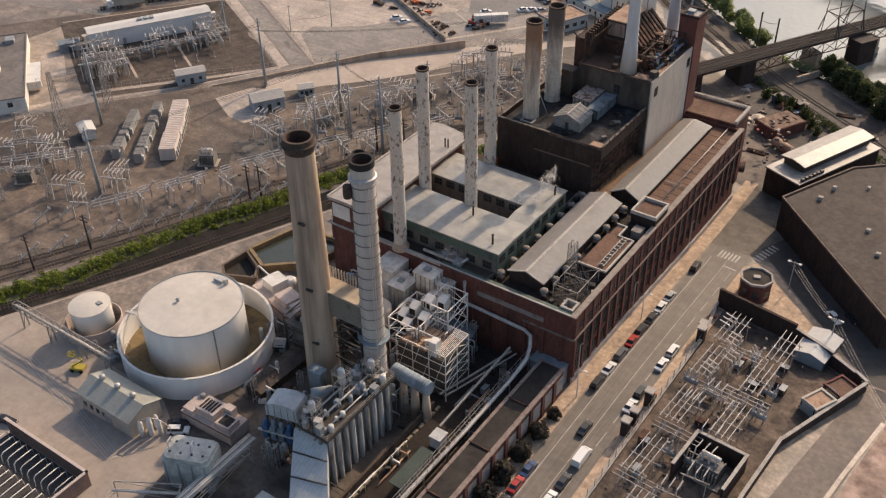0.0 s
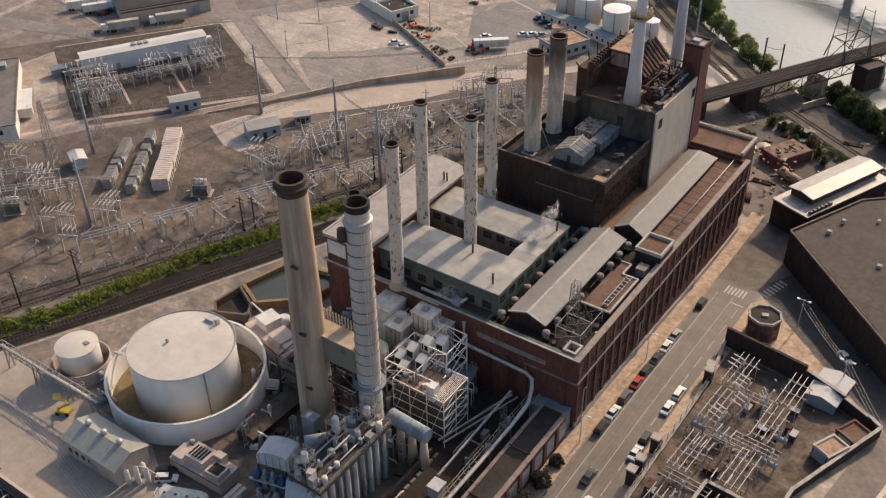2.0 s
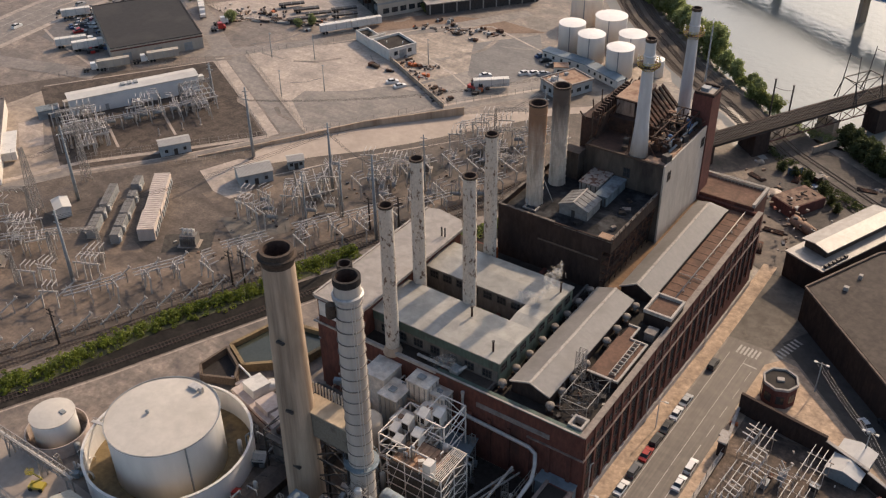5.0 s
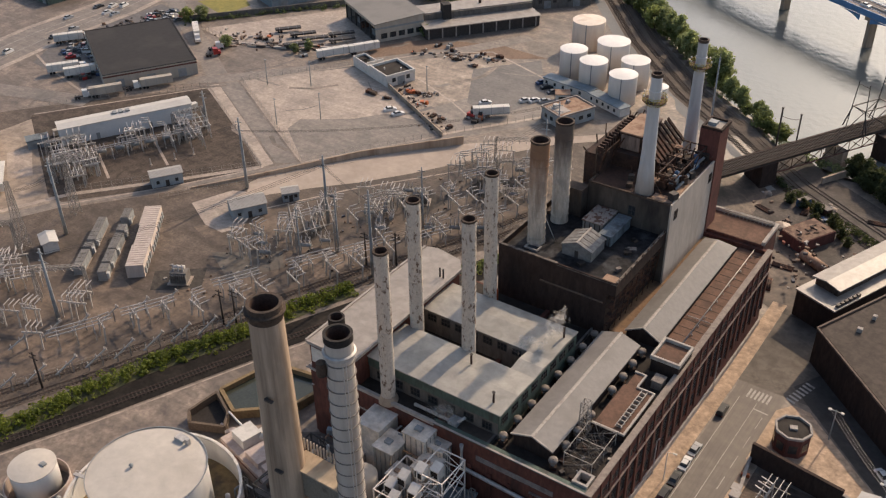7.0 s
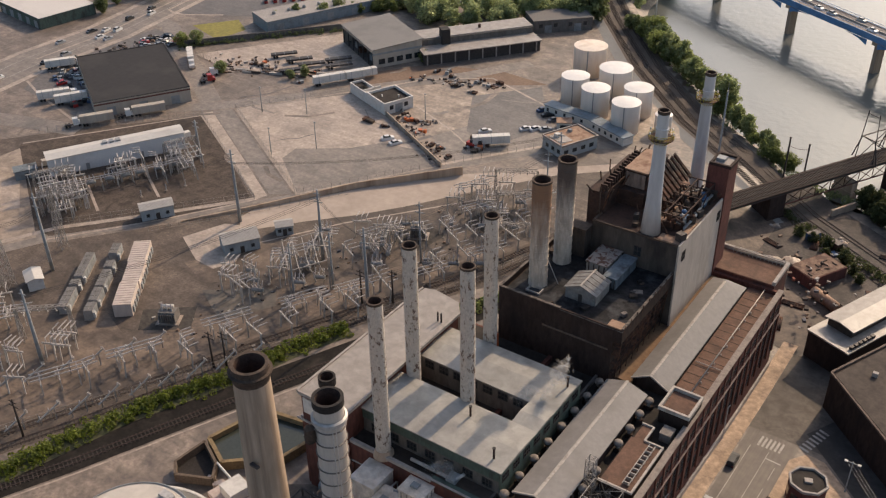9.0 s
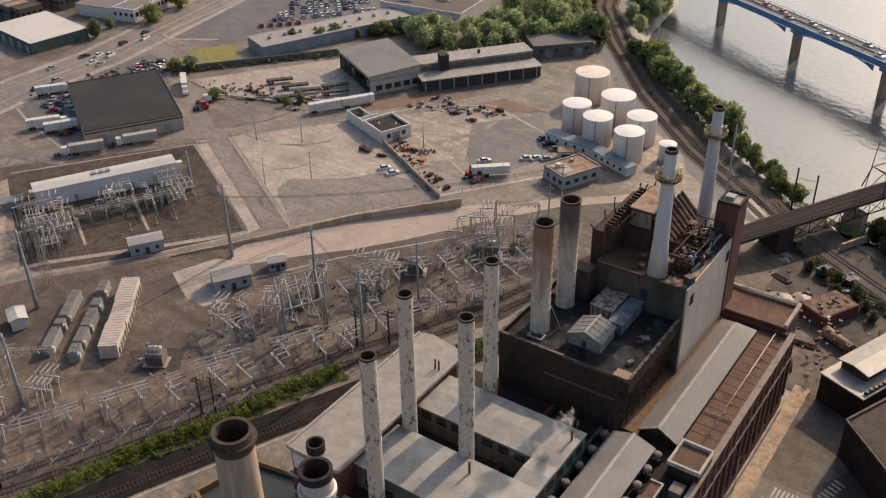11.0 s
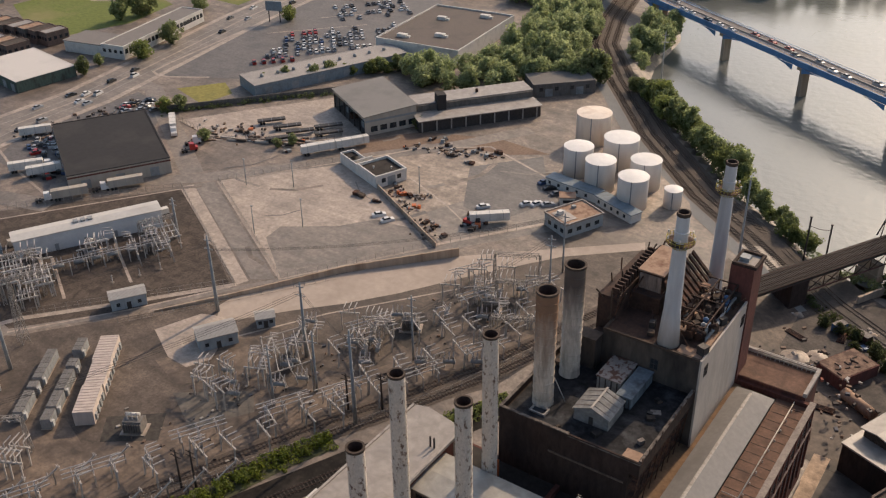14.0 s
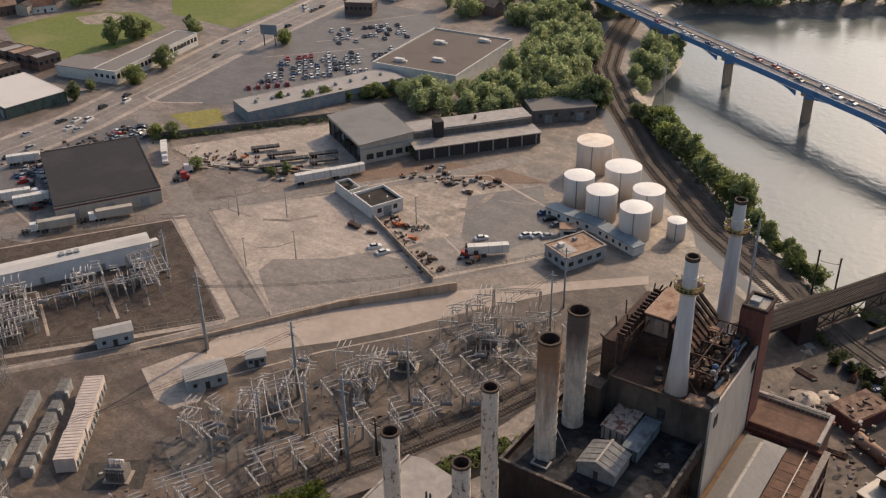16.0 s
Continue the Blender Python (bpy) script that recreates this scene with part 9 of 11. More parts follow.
hall_building("warehouse", -266.0, 122.6, 35.5, 51, 5.8, 59, "big dark-roofed warehouse with beige walls and a red band", BEIGE, mat("black_roof", (0.028, 0.026, 0.027), (0.042, 0.038, 0.037), scale=0.06, fine=0.5, var=0.12), 0.3, 0, 3, BRICKRED)
sb = hall_building("yard_building", -168.4, 162.8, 12.5, 13, 3.6, 68, "small white yard building with a sunken dark roof", WHITEPAINT, TAR, 1.1, 2, 1)
for a in ((-6.35, -5.95, 6.6, 19.4), (-1.2, -0.8, 10.5, 19.4), (-5.95, -1.2, 19.0, 19.4), (-5.95, 2.0, 9.9, 10.3)):
    part("pen_wall", G().box(*a, 0, 4.2), WHITEPAINT, sb, "white wall of a roofless pen")
part("pen_roof", G().box(-5.95, -1.2, 15.2, 19.0, 3.2, 3.4), TAR, sb, "dark roof over the pen's end")
part("pen_floor", G().box(-5.95, -1.2, 10.3, 15.2, 0.06, 0.12), DARKROOF, sb)
for x, y in ((-2.4, 1.6), (2.6, -2.2)):
    part("roof_vent", G().turned(x, y, [(0.22, 3.7), (0.22, 4.5), (0.34, 4.6)], 10), WHITEPAINT, sb)
gb = thing("open_warehouse", "large grey warehouse with a shallow sloping roof and open bays", "warehouse", (-205.6, 206, 0), 60.5)
SHEDGREY = mat("grey_sheet_roof", (0.22, 0.205, 0.19), (0.18, 0.17, 0.158), scale=0.08, var=0.06)


def sloped(x0, x1, y0, y1, z0, z1, t):
    """A sheet sloping from z0 at x0 to z1 at x1."""
    return G().add([(x, y, z - d) for d in (t, 0) for x, y, z in ((x0, y0, z0), (x1, y0, z1), (x1, y1, z1), (x0, y1, z0))], [(0, 3, 2, 1), (4, 5, 6, 7), (0, 1, 5, 4), (1, 2, 6, 5), (2, 3, 7, 6), (3, 0, 4, 7)])


part("wall", G().add([(x, y, z) for y in (-17.2, -16.9) for x, z in ((-11, 0), (11, 0), (11, 9.0), (-11, 7.8))], [(0, 1, 2, 3), (4, 7, 6, 5), (0, 4, 5, 1), (1, 5, 6, 2), (2, 6, 7, 3), (3, 7, 4, 0)]), BEIGE, gb)
part("wall", G().add([(x, y, z) for y in (16.9, 17.2) for x, z in ((-11, 0), (11, 0), (11, 9.0), (-11, 7.8))], [(0, 1, 2, 3), (4, 7, 6, 5), (0, 4, 5, 1), (1, 5, 6, 2), (2, 6, 7, 3), (3, 7, 4, 0)]), BEIGE, gb)
part("wall", G().box(10.7, 11, -16.9, 16.9, 0, 9.0), BEIGE, gb)
part("floor", G().box(-11, 10.7, -16.9, 16.9, 0.02, 0.12), ASPHALT, gb)
part("header", G().box(-11, -10.7, -16.9, 16.9, 6.4, 7.8), BEIGE, gb, "pale header over the open bays")
part("header_band", G().box(-11.06, 11.06, -17.28, -17.2, 5.5, 6.3), GREYPAINT, gb, "grey band along the end wall")
for k in range(7):
    y = -16.7 + k * 5.57
    part("column", G().box(-11, -10.6, y - 0.25, y + 0.25, 0, 6.4), DARKSTEEL, gb)
for k in range(6):
    part("stored_load", G().box(-9.5 + k % 3, -4.5 + k % 2, -15.4 + k * 5.5, -12.4 + k * 5.5, 0.12, 2.0 + 0.5 * (k % 3)), (RUST, GREYPAINT, DARKSTEEL)[k % 3], gb)
for k in range(5):
    part("window", G().box(-8.6 + k * 4.0, -5.8 + k * 4.0, -17.27, -17.2, 1.4, 3.6), GLASSD, gb)
part("roof", sloped(-11.6, 11.5, -17.7, 17.6, 8.1, 9.4, 0.25), SHEDGREY, gb, "plain grey sloping roof")
lbx = thing("loading_shed", "long low shed with stepped pale roofs and a dark tower", "warehouse", (-170.2, 228.3, 0), 52)
part("wall", G().box(-27, 24, -8, 12, 0, 4.6), DARKSTEEL, lbx)
part("roof", G().box(-27.4, 24.4, -9.0, 1.0, 4.6, 5.0), ROOFPALE, lbx, "lower pale roof")
part("upper_wall", G().box(-25, 24, 1.0, 12, 4.6, 7.4), GREYWALL, lbx)
part("roof", G().box(-25.4, 24.4, 1.8, 12.4, 7.4, 7.8), ROOFPALE, lbx, "upper pale roof")
part("tower", G().box(-17, -13.4, -0.6, 3.6, 4.6, 11.4), mat("black_tower", (0.04, 0.036, 0.034), var=0.2), lbx)
part("roof_vent", G().turned(2, 7, [(0.6, 7.8), (0.6, 9.2)], 12), RUST, lbx)
for k in range(9):
    part("column", G().box(-26 + k * 6, -25.5 + k * 6, -8.3, -8.0, 0, 4.6), STONE, lbx)
hall_building("shed_annex", -157, 272.5, 27, 14, 5.5, 45, "grey concrete shed beside the loading shed", GREYWALL, mat("dull_roof", (0.17, 0.155, 0.14), var=0.15), 0.3, 4, 2)
hall_building("long_depot", -254.5, 233, 75, 17, 5.0, 67, "long low depot with a pale roof and blue wall", BLUEGREY, mat("pale_grey_roof", (0.33, 0.30, 0.275), (0.27, 0.25, 0.23), scale=0.1), 0.2, 0, 6)
for k in range(9):
    t = thing("roof_fan", "small round roof fan", "fan", (-266.5 + k * 2.95, 205 + k * 7.0, 5.1), group="roof fans")
    part("housing", G().turned(0, 0, [(0.8, 0), (0.8, 1.0), (0.4, 1.4)], 10), GREYPAINT, t, smooth=True)
st2 = hall_building("supermarket", -235, 301, 44, 60, 6.6, 6, "large flat-roofed store with brown roof and pale walls", WHITEPAINT, mat("brown_flat_roof", (0.13, 0.105, 0.09), (0.10, 0.085, 0.075), scale=0.08), 0.8, 0, 0)
for x, y in ((-8, 10), (4, -14), (-12, -22), (10, 22)):
    part("roof_unit", G().box(x - 2.4, x + 2.4, y - 1.2, y + 1.2, 6.7, 8.2).box(x + 2.6, x + 4, y - 0.8, y + 0.8, 6.7, 7.6), WHITEPAINT, st2, "white rooftop unit")
sc2 = hall_building("school", -360, 226.7, 13, 64, 6.0, 11.7, "long low school with rows of dark windows and grey roof", WHITEPAINT, mat("school_roof", (0.20, 0.18, 0.165), var=0.12), 0.5, 4, 0)
wm2 = shared(G().box(0, 0.08, -1.0, 1.0, 0, 2.2), GLASSD, "window")
for k in range(22):
    inst("window", wm2, sc2, pose(6.5, -30 + k * 2.85, 2.6))
part("side_wing", G().box(-29, -6.6, -32, -16, -1, 5.4), WHITEPAINT, sc2, "white side wing")
part("wing_roof", G().box(-29.3, -6.6, -32.3, -15.7, 5.4, 5.7), bpy.data.materials["school_roof"], sc2)
hall_building("market_hall", -369, 159, 38, 28, 5.0, -8, "white flat-roofed market hall with green fascia", GREENMETAL, mat("white_flat_roof", (0.56, 0.52, 0.48), (0.49, 0.455, 0.42), scale=0.06, var=0.05), 0.2, 0, 5)
hall_building("brick_office", -327, 352, 16, 12, 6.5, 25, "small brick office with a pale roof", MUTED, ROOFPALE, 0.5, 6, 0)
for i in range(14):
    x, y = -397 - (i % 7) * 7.6, 195 - (i % 7) * 0.8 - (i // 7) * 22
    hall_building("row_house", x, y, 7.4, 12, 6.5, -6, "brick terraced house with a flat pale roof", (MUTED, MUTED, GREYWALL)[i % 3], (ROOFPALE, DARKROOF, RUSTPALE)[i % 3], 0.4, 3, 0)["group"] = "terraced houses"
rh = random.Random(77)
for i in range(26):
    x, y = rh.uniform(-330, -230), rh.uniform(372, 520)
    if x < -345 or abs(x + 362) < 16:
        continue
    gable_shed("house", x, y, rh.uniform(9, 13), rh.uniform(7, 9), rh.uniform(4, 6), rh.uniform(7, 9), rh.uniform(0, 180), "suburban house with a pitched brown roof", (WHITEPAINT, MUTED, BEIGE)[i % 3], (BROWNROOF, RUSTPALE, DARKROOF)[i % 3])["group"] = "houses beyond the store"
for i in range(18):
    x, y = rh.uniform(-560, -480), rh.uniform(200, 330)
    gable_shed("house", x, y, rh.uniform(9, 13), rh.uniform(7, 9), rh.uniform(4, 6), rh.uniform(7, 9), rh.uniform(0, 180), "suburban house with a pitched brown roof", (WHITEPAINT, MUTED, BEIGE)[i % 3], (BROWNROOF, RUSTPALE, DARKROOF)[i % 3])["group"] = "houses beyond the field"
bbd = thing("billboard", "dark roadside billboard on a frame", "billboard", (-327.4, 278, 0), 20)
part("board", G().box(-4.5, 4.5, -0.2, 0.2, 6, 11), BLUEGREY, bbd)
part("leg", G().bar((-3, 0, 0), (-3, 0, 6), 0.4).bar((3, 0, 0), (3, 0, 6), 0.4), DARKSTEEL, bbd)
wl = thing("boundary_wall", "long grey concrete boundary wall behind the storage yard", "wall")
for k in range(16):
    ax, ay, bx2, by2 = -281 + k * 3.4, 163.5 + k * 4.1, -277.6 + k * 3.4, 167.6 + k * 4.1
    part("wall_panel", G().bar((ax, ay, 1.3), (bx2, by2, 1.3), 0.35, 2.6), GREYWALL, wl)
fence("fence", [(-270, 160), (-243, 153), (-196, 184)], 2.2)
wl2 = thing("yard_wall", "low concrete wall between two yards", "wall")
for k in range(10):
    part("wall_panel", G().bar((-167 + k * 4.3, 156.5 - k * 2.4, 0.9), (-162.7 + k * 4.3, 154.1 - k * 2.4, 0.9), 0.35, 1.8), CONCRETE, wl2)
for i in range(5):
    tall_pole((-190, -168, -150, -178, -205)[i], (140, 120, 160, 108, 132)[i], 10, 0.18, 0.12, "lot_lamp", "slim pole lamp in the empty lot", GREYPAINT, False)

# ---- right-hand side beyond the street ----
bo2 = thing("corner_booth", "eight-sided brick corner building with a flat roof", "kiosk", (22.0, 55.4, hgt(22.0, 55.4)), 22.5)
octo = [(3.9 * math.cos(radians(22.5 + 45 * k)), 3.9 * math.sin(radians(22.5 + 45 * k))) for k in range(8)]
part("wall", G().prism(octo, -0.5, 5.6), BRICKRED, bo2)
part("roof", G().prism([(x * 0.9, y * 0.9) for x, y in octo], 5.6, 5.7), TAR, bo2)
for k in range(8):
    a, b = octo[k], octo[(k + 1) % 8]
    part("parapet", G().bar((*a, 5.85), (*b, 5.85), 0.45, 0.6), STONE, bo2, "pale stone rim")
part("hatch", G().box(-0.8, 0.8, -0.6, 0.6, 5.7, 6.1), STONE, bo2, "pale roof hatch")
for k in range(8):
    a = radians(45 * k + 45)
    o = part("window", G().box(-0.9, 0.9, -0.06, 0.02, 1.6, 3.8), GLASSD, bo2)
    o.matrix_basis = pose(3.62 * math.sin(a), -3.62 * math.cos(a), 0, 0, 0, math.degrees(a))

db = thing("dark_roof_building", "broad low brick building with a dark flat roof", "industrial building")
dpoly = [(16.3, 88.6), (53, 52), (112, 112), (74, 156), (27.6, 114)]
part("wall", G().prism(dpoly, -5, 6.2), BRICK2, db)
part("roof", G().prism([(17.2, 88.6), (53, 53), (110.8, 112), (74, 154.6), (28.3, 113.8)], 6.2, 6.35), DARKROOF, db, "dark brown roof")
part("parapet", rim_poly(G(), [(x, y) for x, y in dpoly], 0.5, 6.2, 6.7), CAPDARK, db)
for i in range(14):
    x, y = 20 + rh.uniform(0, 50), 0
    y = 90 - (x - 15) * 0.95 + rh.uniform(6, 34)
    part("roof_unit", G().box(x, x + rh.uniform(0.7, 1.5), y, y + 1.0, 6.35, 6.35 + rh.uniform(0.5, 1.3)), STONE, db, "pale roof vent box")
wb2 = thing("clerestory_shed", "brick shed with a raised pale clerestory roof", "industrial building", (18.3, 119.4, -4), 68)
part("wall", G().box(-17.5, 17.5, -5.8, 5.8, -1, 7.8), BRICK2, wb2)
part("roof", G().box(-17.8, 17.8, -6.1, 6.1, 7.8, 8.2), ROOFPALE, wb2, "pale roof")
part("clerestory_wall", G().box(-12, 17, -2.4, 4.6, 8.2, 10.6), SOOTBROWN, wb2)
part("clerestory_roof", G().gable(-12.8, 17.6, -2.4, 4.6, 10.6, 11.3, "x", 0.8, 0.3), ROOFPALE, wb2, "pale clerestory roof")
for k in range(6):
    part("roof_box", G().box(-16 + k * 1.6, -15 + k * 1.6, -5.6, -4.8, 8.2, 9.0), DARKSTEEL, wb2)
jb = thing("roofless_building", "low brick ruin with a rusty patched roof", "ruin", (-1.6, 142.4, -4), 62)
part("wall", G().box(-6.6, 6.6, -4.3, 4.3, -0.6, 3.6), BRICKRED, jb)
part("roof", G().box(-6.3, 6.3, -4.0, 4.0, 3.6, 3.75), mat("patched_rust_roof", (0.20, 0.125, 0.085), (0.10, 0.058, 0.042), scale=0.5, fine=1.6, var=0.25, edge=(0.45, 0.6)), jb)
for i in range(9):
    part("roof_beam", G().box(-5.6 + i * 1.25, -5.35 + i * 1.25, -3.0 + (i * 7 % 5) * 0.8, -1.6 + (i * 7 % 5) * 0.8, 3.75, 4.0, (0, 62, 10, 85)[i % 4]), SOOTBROWN, jb)
cyl = thing("yard_tank", "long rusty horizontal tank on the dusty yard", "storage tank")
part("shell", G().pipe([(0.4, 132.6, -2.4), (8.8, 127.4, -2.4)], 1.5, 14), RUSTPALE, cyl, smooth=True)
part("saddle", G().box(1.6, 2.6, 130.6, 132.2, -4, -2.6).box(6.6, 7.6, 127.4, 129, -4, -2.6), CONCRETE, cyl)
for i in range(10):
    x, y = rh.uniform(-14, 26), rh.uniform(108, 160)
    if -12 < x < 12 and 128 < y < 150:
        continue
    t = thing("scrap_pile", "heap of scrap and rubble on the yard", "scrap", (x, y, hgt(x, y)), rh.uniform(0, 180), "yard scrap")
    for k in range(4):
        s = rh.uniform(0.4, 1.3)
        part("scrap_piece", G().box(-s + k * 0.8, k * 0.8, -s, s * 0.7, 0, rh.uniform(0.3, 1.1), rh.uniform(0, 90)), (RUST, GREYPAINT, STONE, DARKSTEEL, BLUE)[rh.randrange(5)], t)
solo_pole = tall_pole(-119, 291, 27, 0.3, 0.14, "river_pole", "tall slim grey pole on the river bank", GALV)
for i in range(26):
    x, y = rh.uniform(-22, 16), rh.uniform(108, 168)
    if (-12 < x < 13 and 128 < y < 150) or (x > 4 and y < 128):
        continue
    z = hgt(x, y) + 0.05
    if i % 3 == 0:
        t = thing("pipe_stack", "stacked rusty pipes lying on the dusty yard", "pipes", (x, y, z), rh.uniform(0, 180), "yard pipe stacks")
        for k in range(4):
            part("pipe", G().pipe([(-3, k * 0.55 - 0.8, 0.27), (3, k * 0.55 - 0.8, 0.27)], 0.27), (RUST, GALV, RUSTPALE)[i % 3], t, smooth=True)
    elif i % 3 == 1:
        put = thing("rubble_heap", "heap of pale rubble on the dusty yard", "rubble", (x, y, z), rh.uniform(0, 180), "rubble heaps")
        for k in range(5):
            a = rh.uniform(0.4, 1.2)
            part("stone", G().turned(rh.uniform(-1.6, 1.6), rh.uniform(-1.2, 1.2), [(a, 0), (a * 0.7, a * 0.4), (a * 0.2, a * 0.6)], 7), (STONE, DIRT, CONCRETE)[k % 3], put)
    elif i < 9:
        t = thing("yard_container", "small dull shipping container in the yard", "container", (x, y, z), rh.choice((62, -28, 20)), "yard containers")
        part("body", G().box(-2, 2, -1.1, 1.1, 0, 2.3), (BLUE, GREYPAINT, RUST, BLUEGREY)[i % 4], t)
        part("lid", G().box(-2.05, 2.05, -1.15, 1.15, 2.3, 2.42), (VENTMETAL, RUST)[i % 2], t)
for x, y, r, h, sd0 in ((-14.7, 142.2, 4.6, 1.7, 1), (-10.0, 146.5, 3.2, 1.1, 2)):
    rm, g = random.Random(sd0), G()
    ring = [[(x + r * f * rm.uniform(0.85, 1.12) * math.cos(a), y + r * f * rm.uniform(0.85, 1.12) * math.sin(a), hgt(x, y) + h * (1 - f) ** 0.8 * rm.uniform(0.85, 1.1) - 0.05) for a in [2 * math.pi * k / 18 for k in range(18)]] for f in (1.0, 0.8, 0.58, 0.36, 0.15)]
    g.add([p for q in ring for p in q], [(j * 18 + k, j * 18 + (k + 1) % 18, (j + 1) * 18 + (k + 1) % 18, (j + 1) * 18 + k) for j in range(4) for k in range(18)] + [tuple(72 + k for k in range(18))])
    solo("sand_heap", g, DIRT, "loose heap of pale sand on the dusty yard", "sand heap", "sand heaps", smooth=True)
nb = thing("river_store", "dark concrete store by the railway bridge", "building", (4, 211, -4), 62)
part("wall", G().box(-4, 4, -3, 3, -2, 7), BRICK2, nb)
part("roof", G().box(-4.2, 4.2, -3.2, 3.2, 7, 7.3), DARKROOF, nb)
qw = thing("quay_wall", "long low concrete quay wall", "wall")
for k in range(5):
    part("wall_panel", G().bar((-8 + k * 2.2, 178 + k * 4.2, -2.8), (-5.8 + k * 2.2, 182.2 + k * 4.2, -2.8), 0.7, 2.4), CONCRETE, qw)

# walled yard substation across the street
yw = thing("yard_perimeter", "dark brick perimeter wall round the yard substation", "wall")
ywp = [(18.4, -60), (18.6, 4), (18.8, 30), (16.4, 46), (36.2, 43), (45.8, 39.4), (51.6, 36.4), (54.6, 34.4), (44.8, 8), (43.6, -9), (41, -60)]
for k, ((ax, ay), (bx2, by2)) in enumerate(zip(ywp, ywp[1:])):
    h = (0.6, 0.9, 0.9, 5.2, 4.0, 3.2, 3.4, 2.6, 2.4, 2.4)[k]
    z = (hgt(ax, ay) + hgt(bx2, by2)) / 2
    part("wall", G().bar((ax, ay, z + h / 2), (bx2, by2, z + h / 2), 0.6, h), BRICK2, yw)
    part("coping", G().bar((ax, ay, z + h + 0.1), (bx2, by2, z + h + 0.1), 0.75, 0.2), STONE if h < 5 else BRICK2, yw)
YARDGRAVEL = mottle(mat("yard_gravel", (0.13, 0.094, 0.07), (0.05, 0.039, 0.032), scale=0.12, fine=1.2, var=0.3, edge=(0.45, 0.65)), 0.35, 0.6, 1.25)
YARDSTEEL = mat("yard_steel", (0.36, 0.305, 0.255), (0.24, 0.185, 0.145), scale=0.6, fine=1.5, var=0.2)
for y0, y1, a0, b0, a1, b1 in ((-60, -9, 18.6, 40.8, 18.6, 43.2), (-9, 8, 18.6, 43.2, 18.7, 44.4), (8, 34, 18.7, 44.4, 18.6, 54.0), (34, 43.2, 18.6, 54.0, 17.0, 37.0)):
    patch("yard", [(a0, y0), (b0, y0), (b1, y1), (a1, y1)], YARDGRAVEL, "dark brown gravel of the walled substation", "yard", 0.05, 6, 8)
fence("fence", [(18.6, -60), (18.7, 4), (18.9, 30)], 3.2)
for x, y in ((17.6, 3.5), (17.4, -3.4), (17.2, -7), (18, 32), (18.4, 30)):
    t = thing("gate_pier", "dark brick gate pier", "pier", (x, y, hgt(x, y)), group="gate piers")
    part("shaft", G().box(-0.8, 0.8, -0.8, 0.8, 0, 4.2), BRICK2, t)
    part("cap", G().box(-1, 1, -1, 1, 4.2, 4.6), STONE, t)
place(bus_bay, [(24.4, -14, -4), (24.8, 3, -4), (24.6, 19, -4), (24.4, 33, -4), (35.0, 4, -4), (35.4, 20, -4), (36.4, 33, -4), (28.2, -28, -4)], 4, 1.3, 11.5, 5.2, 3, 0.075, 0.55, YARDSTEEL)
place(bus_bay, [(27, -4, 86), (30, 11, 86), (29, 27, 86), (26, -20, 86), (35, 13, 86)], 3, 1.2, 10, 4.2, 3, 0.07, 0.55, YARDSTEEL)
ry = random.Random(19)
for i in range(22):
    x, y = ry.uniform(21, 40), ry.uniform(-34, 37)
    if abs(x - 35.6) < 7 and abs(y + 8) < 7:
        continue
    t = thing("switch_cabinet", "dark weathered switch cabinet on the gravel", "cabinet", (x, y, hgt(x, y)), ry.choice((-4, 86)), "yard switch cabinets")
    w2, h2 = ry.uniform(0.5, 1.3), ry.uniform(0.8, 2.4)
    part("body", G().box(-w2, w2, -0.6, 0.6, 0, h2), (DARKSTEEL, SOOTBROWN, GREYPAINT, RUST)[i % 4], t)
    part("lid", G().box(-w2 - 0.1, w2 + 0.1, -0.7, 0.7, h2, h2 + 0.1), (GREYPAINT, RUST)[i % 2], t)
place(switch_portal, [(23 + rs.uniform(0, 14), -20 + i * 6.0, rs.choice((0, 86)) + rs.uniform(-4, 4)) for i in range(10)], 4.6, 4.4, 0.2, 0.55, YARDSTEEL)
place(breaker, [(27.5, 13, -4), (31.4, 30, 86), (38, 20, -4), (32, -8, -4), (22.6, 14, -4), (38.6, 12, -4), (27.4, -8, -4)])
gable_shed("white_shed", 42.0, 41.4, 10.0, 6.6, 3.0, 4.0, 84, "white metal shed in the walled yard corner", BLUEGREY, WHITESHED)
hall_building("yard_house", 47.6, 23.0, 4.2, 6, 2.8, -26, "small tan yard house with flat roof", BEIGE, RUSTPALE, 0.4, 2, 1)
hall_building("yard_house", 50.4, 30.2, 5.0, 5.6, 2.6, -26, "small brick yard house with a pale rim", BRICKRED, BROWNROOF, 0.5, 2, 1)
tb2 = thing("blast_wall", "dark brick blast walls round a transformer", "wall", (35.6, -8, 0), -4)
for a in ((-5.5, -5.0, -5.5, 5.5), (5.0, 5.5, -5.5, 5.5), (-5.0, 5.0, 5.0, 5.5)):
    part("wall", G().box(*a, 0, 5.0), BRICK2, tb2)
    part("coping", G().box(a[0] - 0.1, a[1] + 0.1, a[2] - 0.1, a[3] + 0.1, 5.0, 5.2), STONE, tb2)
t = transformer(1.1)
t.matrix_basis = pose(35.6, -8, 0.02, 0, 0, -4)
